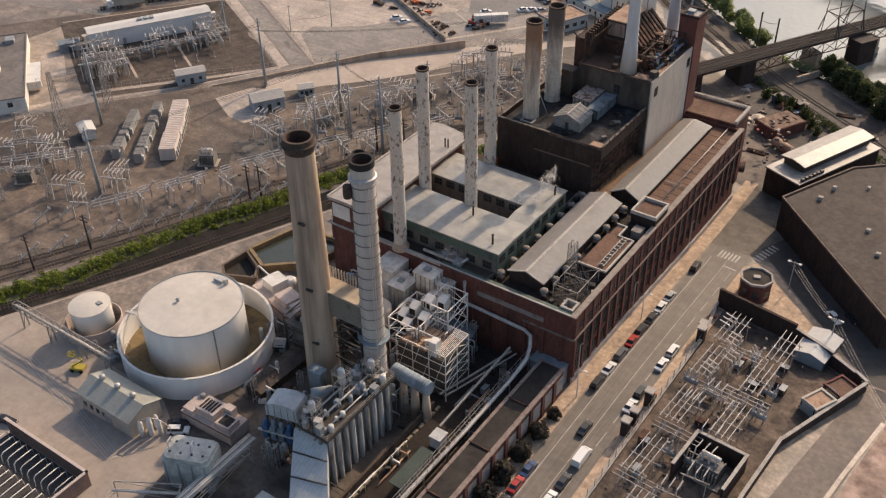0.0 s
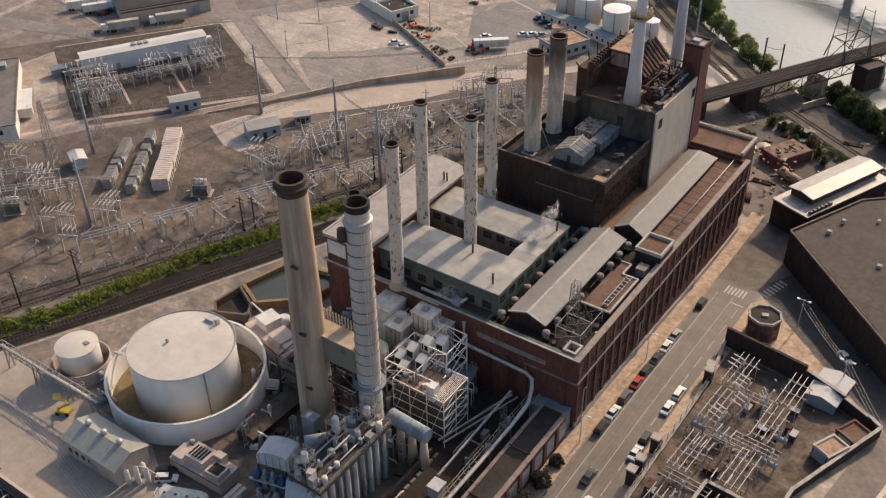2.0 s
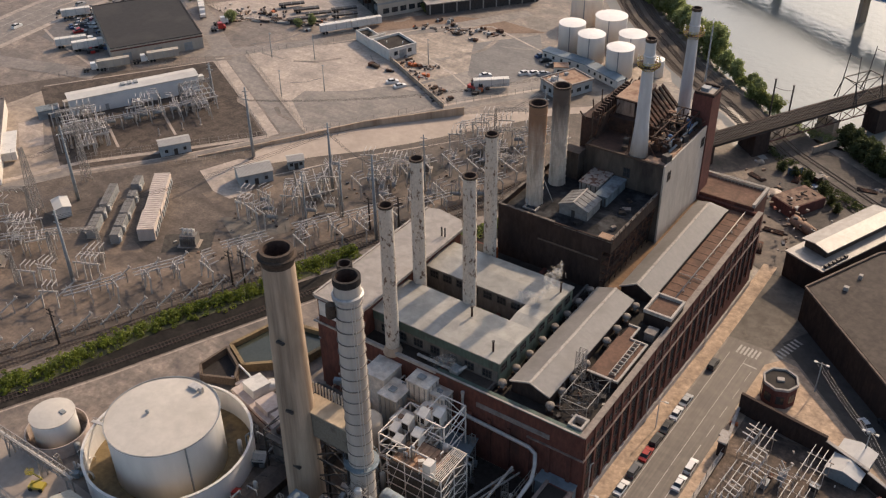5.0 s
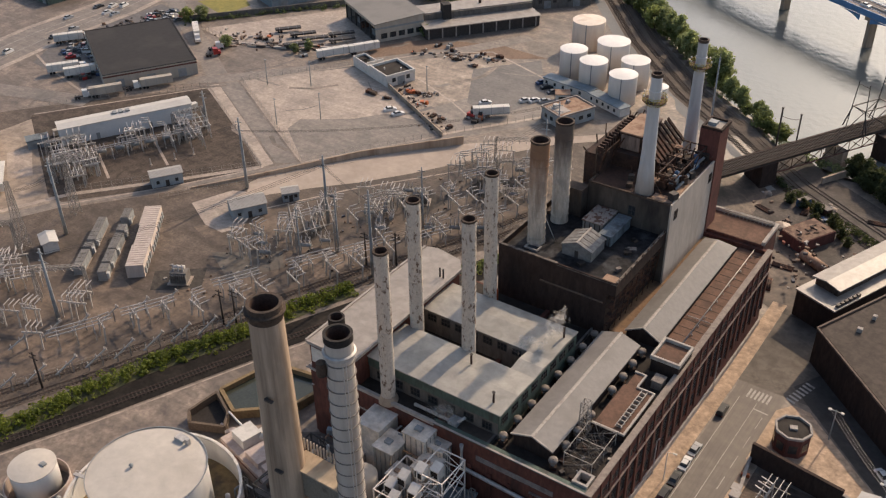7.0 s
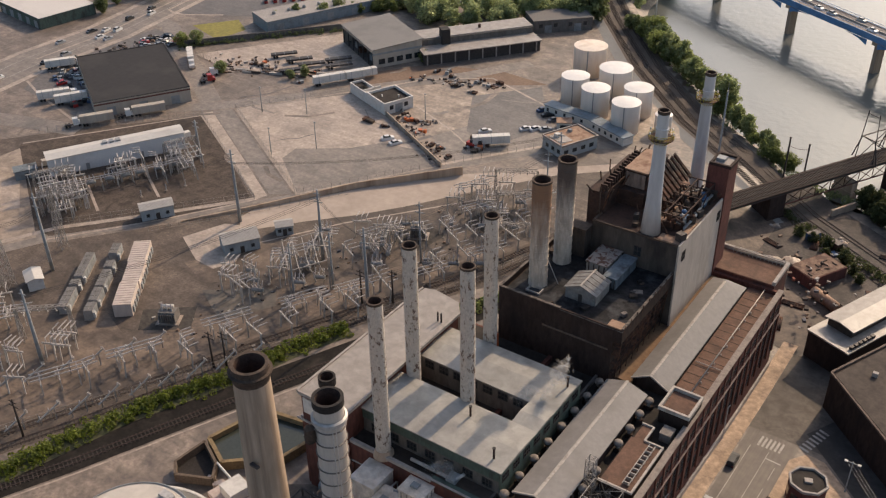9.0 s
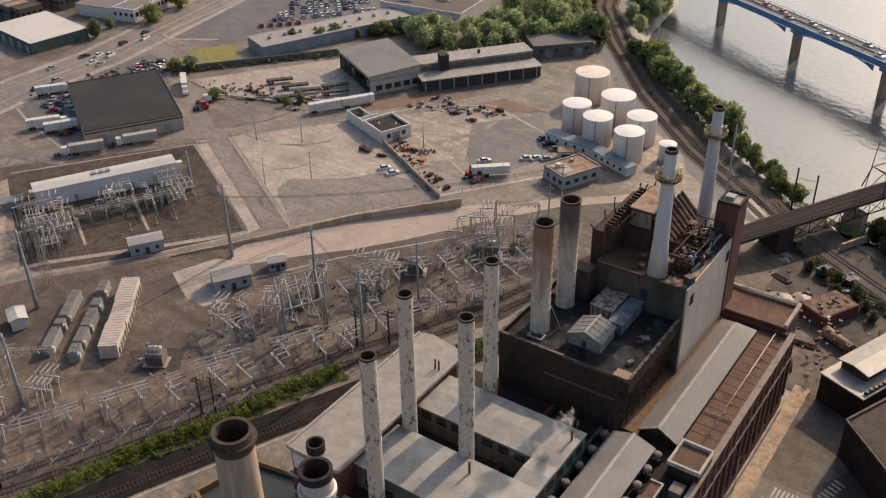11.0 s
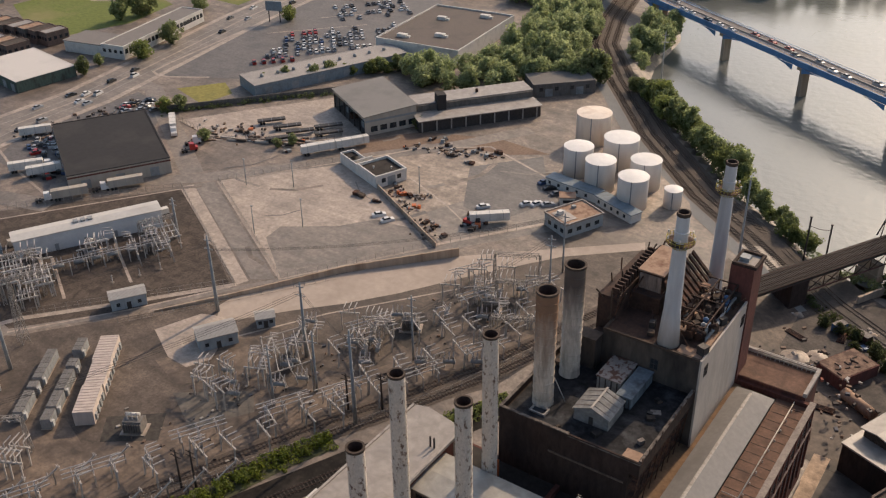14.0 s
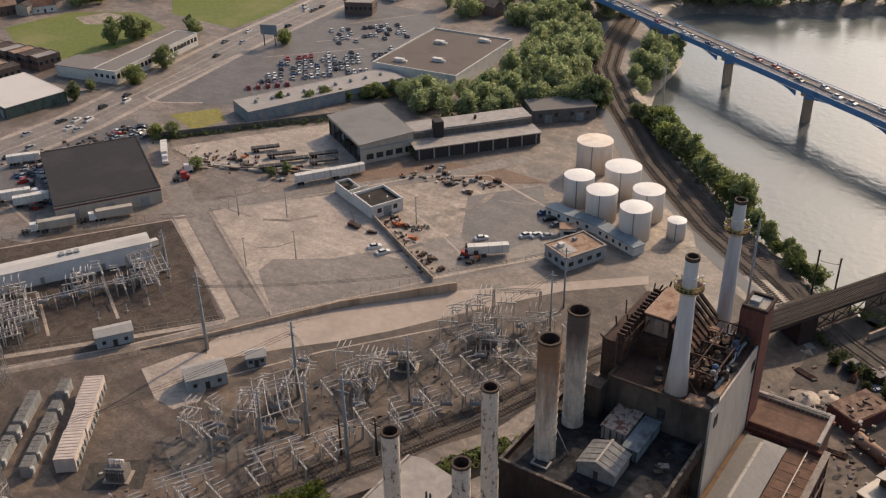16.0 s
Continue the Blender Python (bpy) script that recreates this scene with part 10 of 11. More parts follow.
for k, (x, y) in enumerate(((28.4, 63.0), (43.5, 45.6))):
    t = thing("street_lamp", "tall street pole with a cross arm and wires", "street lamp", (x, y, hgt(x, y)), group="street poles")
    part("pole", G().turned(0, 0, [(0.16, 0), (0.11, 9)], 10), GREYPAINT, t)
    part("arm", G().bar((-1.2, 0, 8.6), (1.2, 0, 8.6), 0.14), GREYPAINT, t)
    part("lamp_head", G().box(-1.7, -1.0, -0.25, 0.25, 8.5, 8.75).box(1.0, 1.7, -0.25, 0.25, 8.5, 8.75), WHITEPAINT, t)
sw = G()
for o in (-0.9, 0, 0.9):
    wire(sw, (28.4 + o, 63.0, 5.0), (43.5 + o, 45.6, 5.8), 0.6, 0.028)
    wire(sw, (43.5 + o, 45.6, 5.8), (68 + o, 13, 6), 0.8, 0.028)
solo("street_wire", sw, GALV, "pale street wires", "wire", kind="stuff")
for y in (-3.0, 29.5):
    t = thing("street_lamp", "white pole lamp on the brick facade side", "street lamp", (3.7, y, hgt(3.7, y) + 0.14), group="street lamps")
    part("pole", G().turned(0, 0, [(0.14, 0), (0.09, 8)], 10), WHITEPAINT, t)
    part("arm", G().bar((0, 0, 8), (1.4, 0, 8.4), 0.1), WHITEPAINT, t)
    part("lamp_head", G().box(1.2, 2.0, -0.2, 0.2, 8.3, 8.5), WHITEPAINT, t)
for x, y in ((17.2, 6.6), (17.3, 40.6)):
    t = thing("red_barrier", "small red plastic barrier on the pavement", "barrier", (x, y, hgt(x, y) + 0.14), 20, "red barriers")
    part("panel", G().box(-0.9, 0.9, -0.25, 0.25, 0.1, 0.9), ORANGE, t)
    part("foot", G().box(-0.8, -0.5, -0.5, 0.5, 0, 0.1).box(0.5, 0.8, -0.5, 0.5, 0, 0.1), DARKSTEEL, t)

# dark-roofed depot with a paved yard beside the western substation
DEPOTROOF = mottle(mat("depot_roof", (0.15, 0.13, 0.118), (0.11, 0.096, 0.088), scale=0.06, fine=0.6, var=0.15), 0.15, 0.8, 1.15)
patch("yard", [(-257, 47), (-209, 12), (-199.5, 29), (-255.5, 63)], mottle(mat("depot_paving", (0.31, 0.25, 0.20), (0.20, 0.162, 0.13), scale=0.06, fine=0.6, var=0.18), 0.2, 0.75, 1.12), "worn tan paving beside the depot", "yard", 0.06)
patch("yard", [(-240, 42), (-224, 31), (-219, 37), (-236, 49)], PALE, "pale concrete apron by the depot dock", "yard", 0.08)
dp = hall_building("depot", -238.6, 17.6, 54, 30, 5.0, -37, "low depot with a dark flat roof and white walls", WHITEPAINT, DEPOTROOF, 0.35, 6, 2)
part("dock_canopy", G().box(-2, 14, 15.0, 19.5, 3.6, 4.0), WHITEPAINT, dp, "pale loading dock canopy")
part("rooflight", G().box(-18, -9, 2, 6, 5.1, 5.5), GREYPAINT, dp)
part("roof_unit", G().box(-22, -18, 8, 11, 5.1, 6.6), GREYPAINT, dp)
part("roof_unit", G().box(2, 5, 4, 7, 5.1, 6.4), WHITEPAINT, dp)
part("roof_unit", G().box(14, 18, -1, 3, 5.1, 6.2), GREYPAINT, dp)
bh = thing("battery_house", "small blue-grey flat-roofed house by the fence", "equipment house", (-235.6, 51.6, 0), 61)
part("wall", G().box(-3.6, 3.6, -2.2, 2.2, 0, 3.0), BLUEGREY, bh)
part("roof", G().box(-3.8, 3.8, -2.4, 2.4, 3.0, 3.3), SLATE, bh)
part("door", G().box(-0.6, 0.6, -2.26, -2.2, 0, 2.1), DARKSTEEL, bh)
# ---- vehicles ----
def paint(name, rgb):
    return mat(name, rgb, var=0.04, rough=0.3, spec=0.5, bump=0)


CARPAINT = [paint("car_white", (0.66, 0.64, 0.61)), paint("car_black", (0.022, 0.022, 0.024)), paint("car_silver", (0.34, 0.34, 0.34)), paint("car_red", (0.36, 0.03, 0.025)), paint("car_grey", (0.10, 0.10, 0.105)), paint("car_blue", (0.04, 0.07, 0.15)), paint("car_tan", (0.30, 0.25, 0.19))]
COLOUR = ["white", "black", "silver", "red", "dark grey", "dark blue", "tan"]
wheel_me = shared(G().pipe([(0, -0.11, 0.33), (0, 0.11, 0.33)], 0.33, 12), TYRE, "wheel")


def section(g, prof, y0, y1, inset=0.0):
    """A body from a side profile (x, z) swept across y, the upper corners drawn in by inset."""
    n = len(prof)
    zm = max(z for _, z in prof)
    z0 = min(z for _, z in prof)
    p = []
    for s, y in ((-1, y0), (1, y1)):
        p += [(x, y - s * inset * (z - z0) / max(zm - z0, 0.01), z) for x, z in prof]
    return g.add(p, [tuple(range(n)), tuple(range(n, 2 * n))[::-1]] + [(i, n + i, n + (i + 1) % n, (i + 1) % n) for i in range(n)])


def car(colour, kind="sedan"):
    """A parked car along x, nose to +x."""
    t = thing("car", f"{COLOUR[colour]} parked {kind} with dark windows", "car", group="parked cars")
    L2 = 2.3
    body = [(-L2, 0.35), (L2, 0.35), (L2, 0.72), (1.3, 0.92), (-1.7, 0.95), (-L2, 0.85)] if kind == "sedan" else [(-L2, 0.35), (L2, 0.35), (L2, 0.85), (1.4, 1.05), (-L2, 1.1)]
    shell = part("body", section(G(), body, -0.9, 0.9, 0.08), CARPAINT[colour], t)
    cab = [(-1.6, 0.93), (1.1, 0.93), (0.45, 1.42), (-1.05, 1.44)] if kind == "sedan" else [(-2.2, 1.06), (1.2, 1.05), (0.6, 1.66), (-2.0, 1.7)]
    part("cabin_glass", section(G(), cab, -0.82, 0.82, 0.16), GLASSD, t)
    rz = max(z for _, z in cab)
    part("roof", G().box(min(x for x, z in cab if z > rz - 0.1) + 0.05, max(x for x, z in cab if z > rz - 0.1) - 0.05, -0.62, 0.62, rz - 0.02, rz + 0.05), CARPAINT[colour], t)
    for x in (-1.4, 1.4):
        for y in (-0.8, 0.8):
            inst("wheel", wheel_me, t, pose(x, y, 0))
    part("headlight", G().box(L2 - 0.06, L2 + 0.02, -0.75, -0.4, 0.6, 0.74).box(L2 - 0.06, L2 + 0.02, 0.4, 0.75, 0.6, 0.74), WHITEPAINT, shell)
    part("tail_light", G().box(-L2 - 0.02, -L2 + 0.05, -0.78, -0.5, 0.62, 0.78).box(-L2 - 0.02, -L2 + 0.05, 0.5, 0.78, 0.62, 0.78), RED, shell)
    return t


def van(colour, L2=2.8):
    t = thing("van", f"{COLOUR[colour]} panel van parked at the kerb", "van", group="vans")
    part("body", section(G(), [(-L2, 0.4), (L2, 0.4), (L2, 1.0), (L2 - 0.7, 1.25), (L2 - 1.3, 2.15), (-L2, 2.2)], -1.0, 1.0, 0.1), CARPAINT[colour], t)
    part("windscreen", G().add([(L2 - 0.72, -0.78, 1.3), (L2 - 0.72, 0.78, 1.3), (L2 - 1.24, 0.72, 2.05), (L2 - 1.24, -0.72, 2.05), (L2 - 0.66, -0.78, 1.3), (L2 - 0.66, 0.78, 1.3), (L2 - 1.18, 0.72, 2.08), (L2 - 1.18, -0.72, 2.08)], [(0, 3, 2, 1), (4, 5, 6, 7), (0, 1, 5, 4), (2, 3, 7, 6), (0, 4, 7, 3), (1, 2, 6, 5)]), GLASSD, t)
    for x in (-1.7, 1.8):
        for y in (-0.9, 0.9):
            inst("wheel", wheel_me, t, pose(x, y, 0))
    return t


def truck(trailer_mat, colour=0, length=12.0, label="white box semi-trailer with its tractor", cab=True, top=3.9):
    t = thing("semi_trailer", label, "truck", group="parked trucks and trailers")
    part("trailer", G().box(-length / 2, length / 2, -1.25, 1.25, 1.1, top), trailer_mat, t)
    part("chassis", G().box(-length / 2, length / 2, -0.5, 0.5, 0.8, 1.1), DARKSTEEL, t)
    for k in range(3):
        part("rib", G().box(-length / 2 + length * (k + 0.5) / 3 - 0.06, -length / 2 + length * (k + 0.5) / 3 + 0.06, -1.3, 1.3, 1.1, top + 0.04), GREYPAINT, t)
    for x in (-length / 2 + 1.2, -length / 2 + 2.4):
        for y in (-1.1, 1.1):
            o = inst("wheel", wheel_me, t, pose(x, y, 0))
            o.scale = (1.5, 1.8, 1.5)
    if cab:
        part("cab", section(G(), [(length / 2 + 0.4, 0.6), (length / 2 + 4.6, 0.6), (length / 2 + 4.6, 1.7), (length / 2 + 2.9, 1.9), (length / 2 + 2.5, 3.0), (length / 2 + 0.4, 3.1)], -1.15, 1.15, 0.12), CARPAINT[colour], t)
        for x in (length / 2 + 1.0, length / 2 + 3.8):
            for y in (-1.05, 1.05):
                o = inst("wheel", wheel_me, t, pose(x, y, 0))
                o.scale = (1.5, 1.5, 1.5)
    return t


def far_car(colour, kind="sedan"):
    """A plain car for the distant car parks and bridge: body with wheel line, glass and roof."""
    t = thing("car", f"{COLOUR[colour]} {kind} far off on asphalt", "car", group="distant cars")
    body = [(-2.3, 0.0), (2.3, 0.0), (2.3, 0.72), (1.3, 0.92), (-1.7, 0.95), (-2.3, 0.85)] if kind == "sedan" else [(-2.3, 0.0), (2.3, 0.0), (2.3, 0.9), (1.4, 1.08), (-2.3, 1.15)]
    part("body", section(G(), body, -0.9, 0.9, 0.08).box(-1.1, 0.45, -0.62, 0.62, 1.42 if kind == "sedan" else 1.66, 1.48 if kind == "sedan" else 1.72), CARPAINT[colour], t)
    cab = [(-1.6, 0.93), (1.1, 0.93), (0.5, 1.43), (-1.15, 1.43)] if kind == "sedan" else [(-2.2, 1.06), (1.2, 1.05), (0.6, 1.66), (-2.0, 1.68)]
    part("cabin_glass", section(G(), cab, -0.82, 0.82, 0.16), GLASSD, t)
    return t


CARS = {}


def put_car(kind, colour, x, y, turn, z=None):
    key = (kind, colour, x < -100 or y > 120)
    zz = hgt(x, y) + 0.04 if z is None else z
    if key not in CARS:
        CARS[key] = van(colour) if kind == "van" else (far_car if key[2] else car)(colour, kind)
        CARS[key].matrix_basis = pose(x, y, zz, 0, 0, turn)
        return CARS[key]
    return copy_thing(CARS[key], pose(x, y, zz, 0, 0, turn))


for y, c, k in ((3.2, 1, "suv"), (8.6, 0, "sedan"), (14.6, 4, "suv"), (20.4, 3, "sedan"), (25.4, 1, "suv"), (30.8, 1, "sedan"), (36.4, 0, "sedan"), (41.8, 2, "sedan"), (58.2, 1, "suv"), (-26.6, 5, "sedan"), (-31.4, 3, "sedan"), (-37, 1, "sedan"), (-43, 2, "suv")):
    put_car(k, c, 5.6, y, 90 + rs.uniform(-2, 2))
for x, y, c, k in ((14.7, 16.6, 0, "sedan"), (14.8, 22.4, 0, "suv"), (14.7, 0.6, 0, "sedan"), (14.7, 5.8, 1, "suv"), (9.7, -10.5, 1, "sedan"), (13.0, -18, 0, "van"), (12.9, -25.6, 1, "sedan"), (12.7, -31, 0, "sedan"), (12.7, -37, 3, "sedan"), (41.4, 57.4, 0, "sedan"), (45, 60, 1, "sedan"), (63, 33, 4, "sedan")):
    put_car(k, c, x, y, 90 if x < 30 else -45)
put_car("suv", 0, -60.4, -58.6, 35), put_car("sedan", 1, -93, -77, 10), put_car("sedan", 1, -62, -57.2, 35)
rc = random.Random(12)
# far car park: rows
ca, sa = math.cos(radians(50)), math.sin(radians(50))
for r in range(5):
    for i in range(27):
        if rc.random() < (0.3, 0.25, 0.35, 0.5, 0.72)[r]:
            continue
        u, v = 8 + i * 2.9 + 4.0 * r, 5 + r * 7.4
        put_car(rc.choice(("sedan", "sedan", "suv")), rc.choice((0, 0, 0, 2, 1, 4, 2, 5)) if r < 4 or i > 6 else 3, -294 + ca * u - sa * v, 226 + sa * u + ca * v, 140 + rc.choice((0, 180)) + rc.uniform(-3, 3))
for i in range(5):
    put_car("suv", 3, -292 + i * 3.0, 226 + i * 3.2, 140)
for r in range(4):
    for i in range(13):
        if rc.random() < 0.45:
            continue
        put_car("sedan", rc.choice((0, 2, 1, 4, 0)), -300 + ca * i * 3.0 - sa * r * 7.4, 300 + sa * i * 3.0 + ca * r * 7.4, 140 + rc.uniform(-4, 4))
# moving and waiting traffic on the main road and bridge
for i in range(30):
    k = rc.randrange(1, 8)
    (ax, ay), (bx4, by4) = MAIN[k], MAIN[k + 1]
    u, lane = rc.random(), rc.choice((-7, -2.4, 2.4, 7))
    l = math.hypot(bx4 - ax, by4 - ay)
    put_car(rc.choice(("sedan", "suv")), (0, 1, 2, 4, 1, 0)[i % 6], ax + (bx4 - ax) * u - (by4 - ay) / l * lane, ay + (by4 - ay) * u + (bx4 - ax) / l * lane, math.degrees(math.atan2(by4 - ay, bx4 - ax)), 0.06)
for i in range(44):
    p = P0 + bd * (LB2 * (0.06 + 0.02 * i + rc.uniform(0, 0.008))) + bs2 * rc.choice((-3.4, -1.4, -3.4, 1.4, 3.4))
    put_car("sedan", rc.choice((0, 0, 2, 1, 4, 3)), p.x, p.y, bang, 11.0)
# lots and yards
for i, (x, y, c) in enumerate(((-151.8, 139.5, 0), (-147.2, 138, 0), (-112, 174.4, 0), (-108.6, 176, 2), (-114.8, 172.6, 0), (-118, 190, 5), (-114, 187, 1), (-110, 184.6, 4), (-120, 161, 1), (-126, 163, 0))):
    put_car("sedan", c, x, y, 50 + 10 * (i % 3))
for i in range(44):
    u, v = rc.random(), rc.random()
    x, y = -303 + 34 * u + 6 * v, 112 - 18 * u + 14 * v
    put_car(("sedan", "suv")[i % 2], rc.choice((0, 1, 4, 3, 2, 5)), x, y, rc.choice((55, 145)) + rc.uniform(-15, 15))
for i in range(16):
    u, v = rc.random(), rc.random()
    put_car("sedan", rc.choice((0, 1, 4, 3, 2, 6)), -307 + 22 * u, 152 + 16 * v, rc.uniform(0, 180))
tk = truck(WHITEPAINT)
tk.matrix_basis = pose(-306, 118.5, 0.1, 0, 0, 54)
for x, y, r in ((-281, 96.6, 54), (-272.6, 98.2, 58), (-266.4, 153.6, -40)):
    copy_thing(tk, pose(x, y, 0.1, 0, 0, r))
tk2 = truck(BEIGE, 3, 12.0, "tan trailer parked without tractor", False)
tk2.matrix_basis = pose(-249.2, 91.6, 0.1, 0, 0, 56)
copy_thing(tk2, pose(-239.4, 107.6, 0.1, 0, 0, 56))
for x, y, c in ((-254.6, 84.8, 0), (-244.6, 100.6, 0), (-243.5, 140.9, 3), (-247.4, 146.2, 0)):
    t = thing("tractor_unit", f"{COLOUR[c]} tractor unit parked without its trailer", "truck", (x, y, 0.1), 56, "tractor units")
    part("chassis", G().box(-3.0, 2.6, -0.5, 0.5, 0.6, 0.9), DARKSTEEL, t)
    part("cab", section(G(), [(0.2, 0.7), (3.2, 0.7), (3.2, 1.7), (2.3, 1.9), (2.0, 3.1), (0.2, 3.2)], -1.15, 1.15, 0.12), CARPAINT[c], t)
    part("windscreen", G().bar((2.2, -0.85, 2.5), (2.2, 0.85, 2.5), 0.12, 0.7), GLASSD, t)
    for wx in (-2.4, -1.2, 2.4):
        for wy in (-1.0, 1.0):
            inst("wheel", wheel_me, t, pose(wx, wy, 0)).scale = (1.5, 1.5, 1.5)
tk3 = truck(WHITEPAINT, 0, 13.0, "long white trailer parked by the road", False)
tk3.matrix_basis = pose(-201.4, 166.4, 0.1, 0, 0, 57)
for x, y, r in ((-194, 177.4, 57), (-118.6, 155.2, 40)):
    copy_thing(tk3, pose(x, y, 0.1, 0, 0, r))
tk4 = truck(DARKSTEEL, 1, 11.0, "dark flat trailer in the storage yard", False, 1.8)
tk4.matrix_basis = pose(-226.6, 177, 0.1, 0, 0, 50)
for x, y, r in ((-219, 176, 50), (-213, 186, 50), (-208.6, 181, 50), (-221, 167, 50), (-236, 178, 50)):
    copy_thing(tk4, pose(x, y, 0.1, 0, 0, r))
for i in range(20):
    zone = rc.randrange(5)
    x, y = ((rc.uniform(-178, -142), rc.uniform(188, 206)), (rc.uniform(-134, -118), rc.uniform(140, 166)), (rc.uniform(-246, -214), rc.uniform(152, 172)), (rc.uniform(-166, -130), rc.uniform(146, 158)), (rc.uniform(-306, -290), rc.uniform(124, 164)))[zone]
    t = thing("scrap_pile", "jumbled scrap metal and crates on bare ground", "scrap", (x, y, 0.06), rc.uniform(0, 180), "scrap heaps")
    for k in range(4):
        s = rc.uniform(0.5, 1.8)
        part("scrap_piece", G().box(-s + k, k, -s * 0.6, s * 0.6, 0, rc.uniform(0.4, 1.5), rc.uniform(0, 60)), (RUST, DARKSTEEL, GREYPAINT, STONE, SOOTBROWN, SOOTBROWN)[rc.randrange(6)], t)
for i in range(5):
    t = thing("orange_machine", "orange-red site machine in the scrap yard", "machine", (-124 + i * 1.2, 151 + (i % 3) * 2.4, 0.06) if i < 4 else (-118, 240, 0.06), 40 * i, "site machines")
    part("body", G().box(-1.6, 1.6, -0.9, 0.9, 0.5, 1.6), (RED, ORANGE)[i % 2], t)
    part("cab", G().box(-0.2, 1.0, -0.7, 0.7, 1.6, 2.6), GLASSD, t)
    part("track", G().box(-1.7, 1.7, -1.1, -0.8, 0, 0.6).box(-1.7, 1.7, 0.8, 1.1, 0, 0.6), TYRE, t)
for x, y in ((-57.6, -36), (-86, -57)):
    t = thing("red_skip", "red open skip on the yard", "skip", (x, y, 0.04), 20, "red skips")
    part("body", G().box(-1.6, 1.6, -0.8, 0.8, 0.1, 1.2), RED, t)
    part("rim", G().box(-1.7, 1.7, -0.9, -0.8, 1.1, 1.25).box(-1.7, 1.7, 0.8, 0.9, 1.1, 1.25), DARKSTEEL, t)
# junk lining the walls of the scrap yard
rj = random.Random(52)
for i in range(26):
    if i < 14:
        u = rj.random()
        x, y = -165 + 41 * u + rj.uniform(-1, 4), 157 - 23 * u + rj.uniform(1.5, 6)
    elif i < 22:
        u = rj.random()
        x, y = -178 + 36 * u, 190 + 12 * u + rj.uniform(-4, 5)
    else:
        x, y = rj.uniform(-250, -205), rj.uniform(158, 186)
    t = thing("junk_heap", "mixed heap of dark scrap and orange drums", "scrap", (x, y, 0.06), rj.uniform(0, 180), "junk along the yard wall")
    for k in range(3):
        a = rj.uniform(0.4, 1.5)
        part("scrap_piece", G().box(-a + k * 0.9, k * 0.9, -a * 0.5, a * 0.6, 0, rj.uniform(0.3, 1.3), rj.uniform(0, 80)), (RUST, DARKSTEEL, RUST, SOOTBROWN, GREYPAINT, ORANGE, STONE)[rj.randrange(7)], t)
tent = thing("orange_sign", "orange fabric screen behind a slim stack", "screen", (-44.8, 40.0, 18))
part("panel", G().box(-0.8, 0.8, -0.1, 0.1, 1.0, 5.0), ORANGE, tent)
part("post", G().bar((-0.8, 0, 0), (-0.8, 0, 5.2), 0.12).bar((0.8, 0, 0), (0.8, 0, 5.2), 0.12), DARKSTEEL, tent)

# ---- trees and shrubs ----
def crown_mesh(seed, rx, rz, clumps, per, size, z0, flat=1.0):
    """A crown of many small leaf sprays in clumps, with an uneven outline and gaps."""
    r = np.random.RandomState(seed)
    v, f = [], []
    for c in range(clumps):
        a, h = r.uniform(0, 2 * math.pi), r.uniform(-1, 1)
        rad = math.sqrt(max(0.05, 1 - h * h)) * r.uniform(0.35, 1.05)
        cx, cy, cz = rx * rad * math.cos(a), rx * rad * math.sin(a) * flat, z0 + rz * h * r.uniform(0.8, 1.1)
        cs = rx * r.uniform(0.3, 0.46)
        for k in range(per):
            d = r.normal(size=3)
            d /= np.linalg.norm(d) + 1e-6
            p = np.array((cx, cy, cz)) + d * cs * r.uniform(0.55, 1.0)
            n1 = r.normal(size=3) * 0.6 + d
            n1 /= np.linalg.norm(n1)
            s = np.cross(n1, r.normal(size=3))
            s /= np.linalg.norm(s) + 1e-6
            u = np.cross(n1, s)
            q = size * r.uniform(0.6, 1.2)
            i = len(v)
            v += [tuple(p - s * q), tuple(p + u * q * 0.6), tuple(p + s * q), tuple(p - u * q * 0.6)]
            f.append((i, i + 1, i + 2, i + 3))
    me = bpy.data.meshes.new("crown")
    me.from_pydata(v, [], f)
    return me


def trunk_mesh(h, r, limbs, seed):
    rr3 = random.Random(seed)
    g = G().turned(0, 0, [(r * 1.3, 0), (r, h * 0.2), (r * 0.7, h * 0.7), (r * 0.3, h)], 8)
    for i in range(limbs):
        a, z = rr3.uniform(0, 6.28), h * rr3.uniform(0.45, 0.85)
        g.bar((0, 0, z), (h * 0.3 * math.cos(a), h * 0.3 * math.sin(a), z + h * 0.25), r * 0.5)
    me = g.mesh("trunk")
    me.materials.append(BARK)
    return me


LEAFDARK = leafy(mat("dark_purple_leaf", (0.055, 0.045, 0.033), (0.035, 0.03, 0.024), scale=0.6, fine=1.8, var=0.35, bump=0, rand=0.2), 0.25)
KINDS = []
# Darker copy of the leaf green, for plants standing in shade.
LEAFSHADE = leafy(mat("shaded_green_leaf", (0.05, 0.06, 0.024), (0.085, 0.09, 0.035), scale=0.6, fine=1.8, var=0.35, bump=0, rand=0.25), 0.35)
for s, (rx, rz, h, m) in enumerate(((4.6, 3.8, 8.5, LEAF), (3.6, 4.2, 8.8, LEAF), (5.4, 3.6, 8.2, LEAFLIGHT), (2.6, 2.4, 5.0, LEAFDARK), (4.0, 3.2, 7.0, LEAFLIGHT), (4.4, 3.6, 8.0, LEAFSHADE))):
    cm = crown_mesh(100 + s, rx, rz * 1.1, 46, 34, 0.5 + 0.03 * rx, h * 0.62)
    cm.materials.append(m)
    KINDS.append((trunk_mesh(h * 0.8, 0.07 * rx, 6, s), cm))


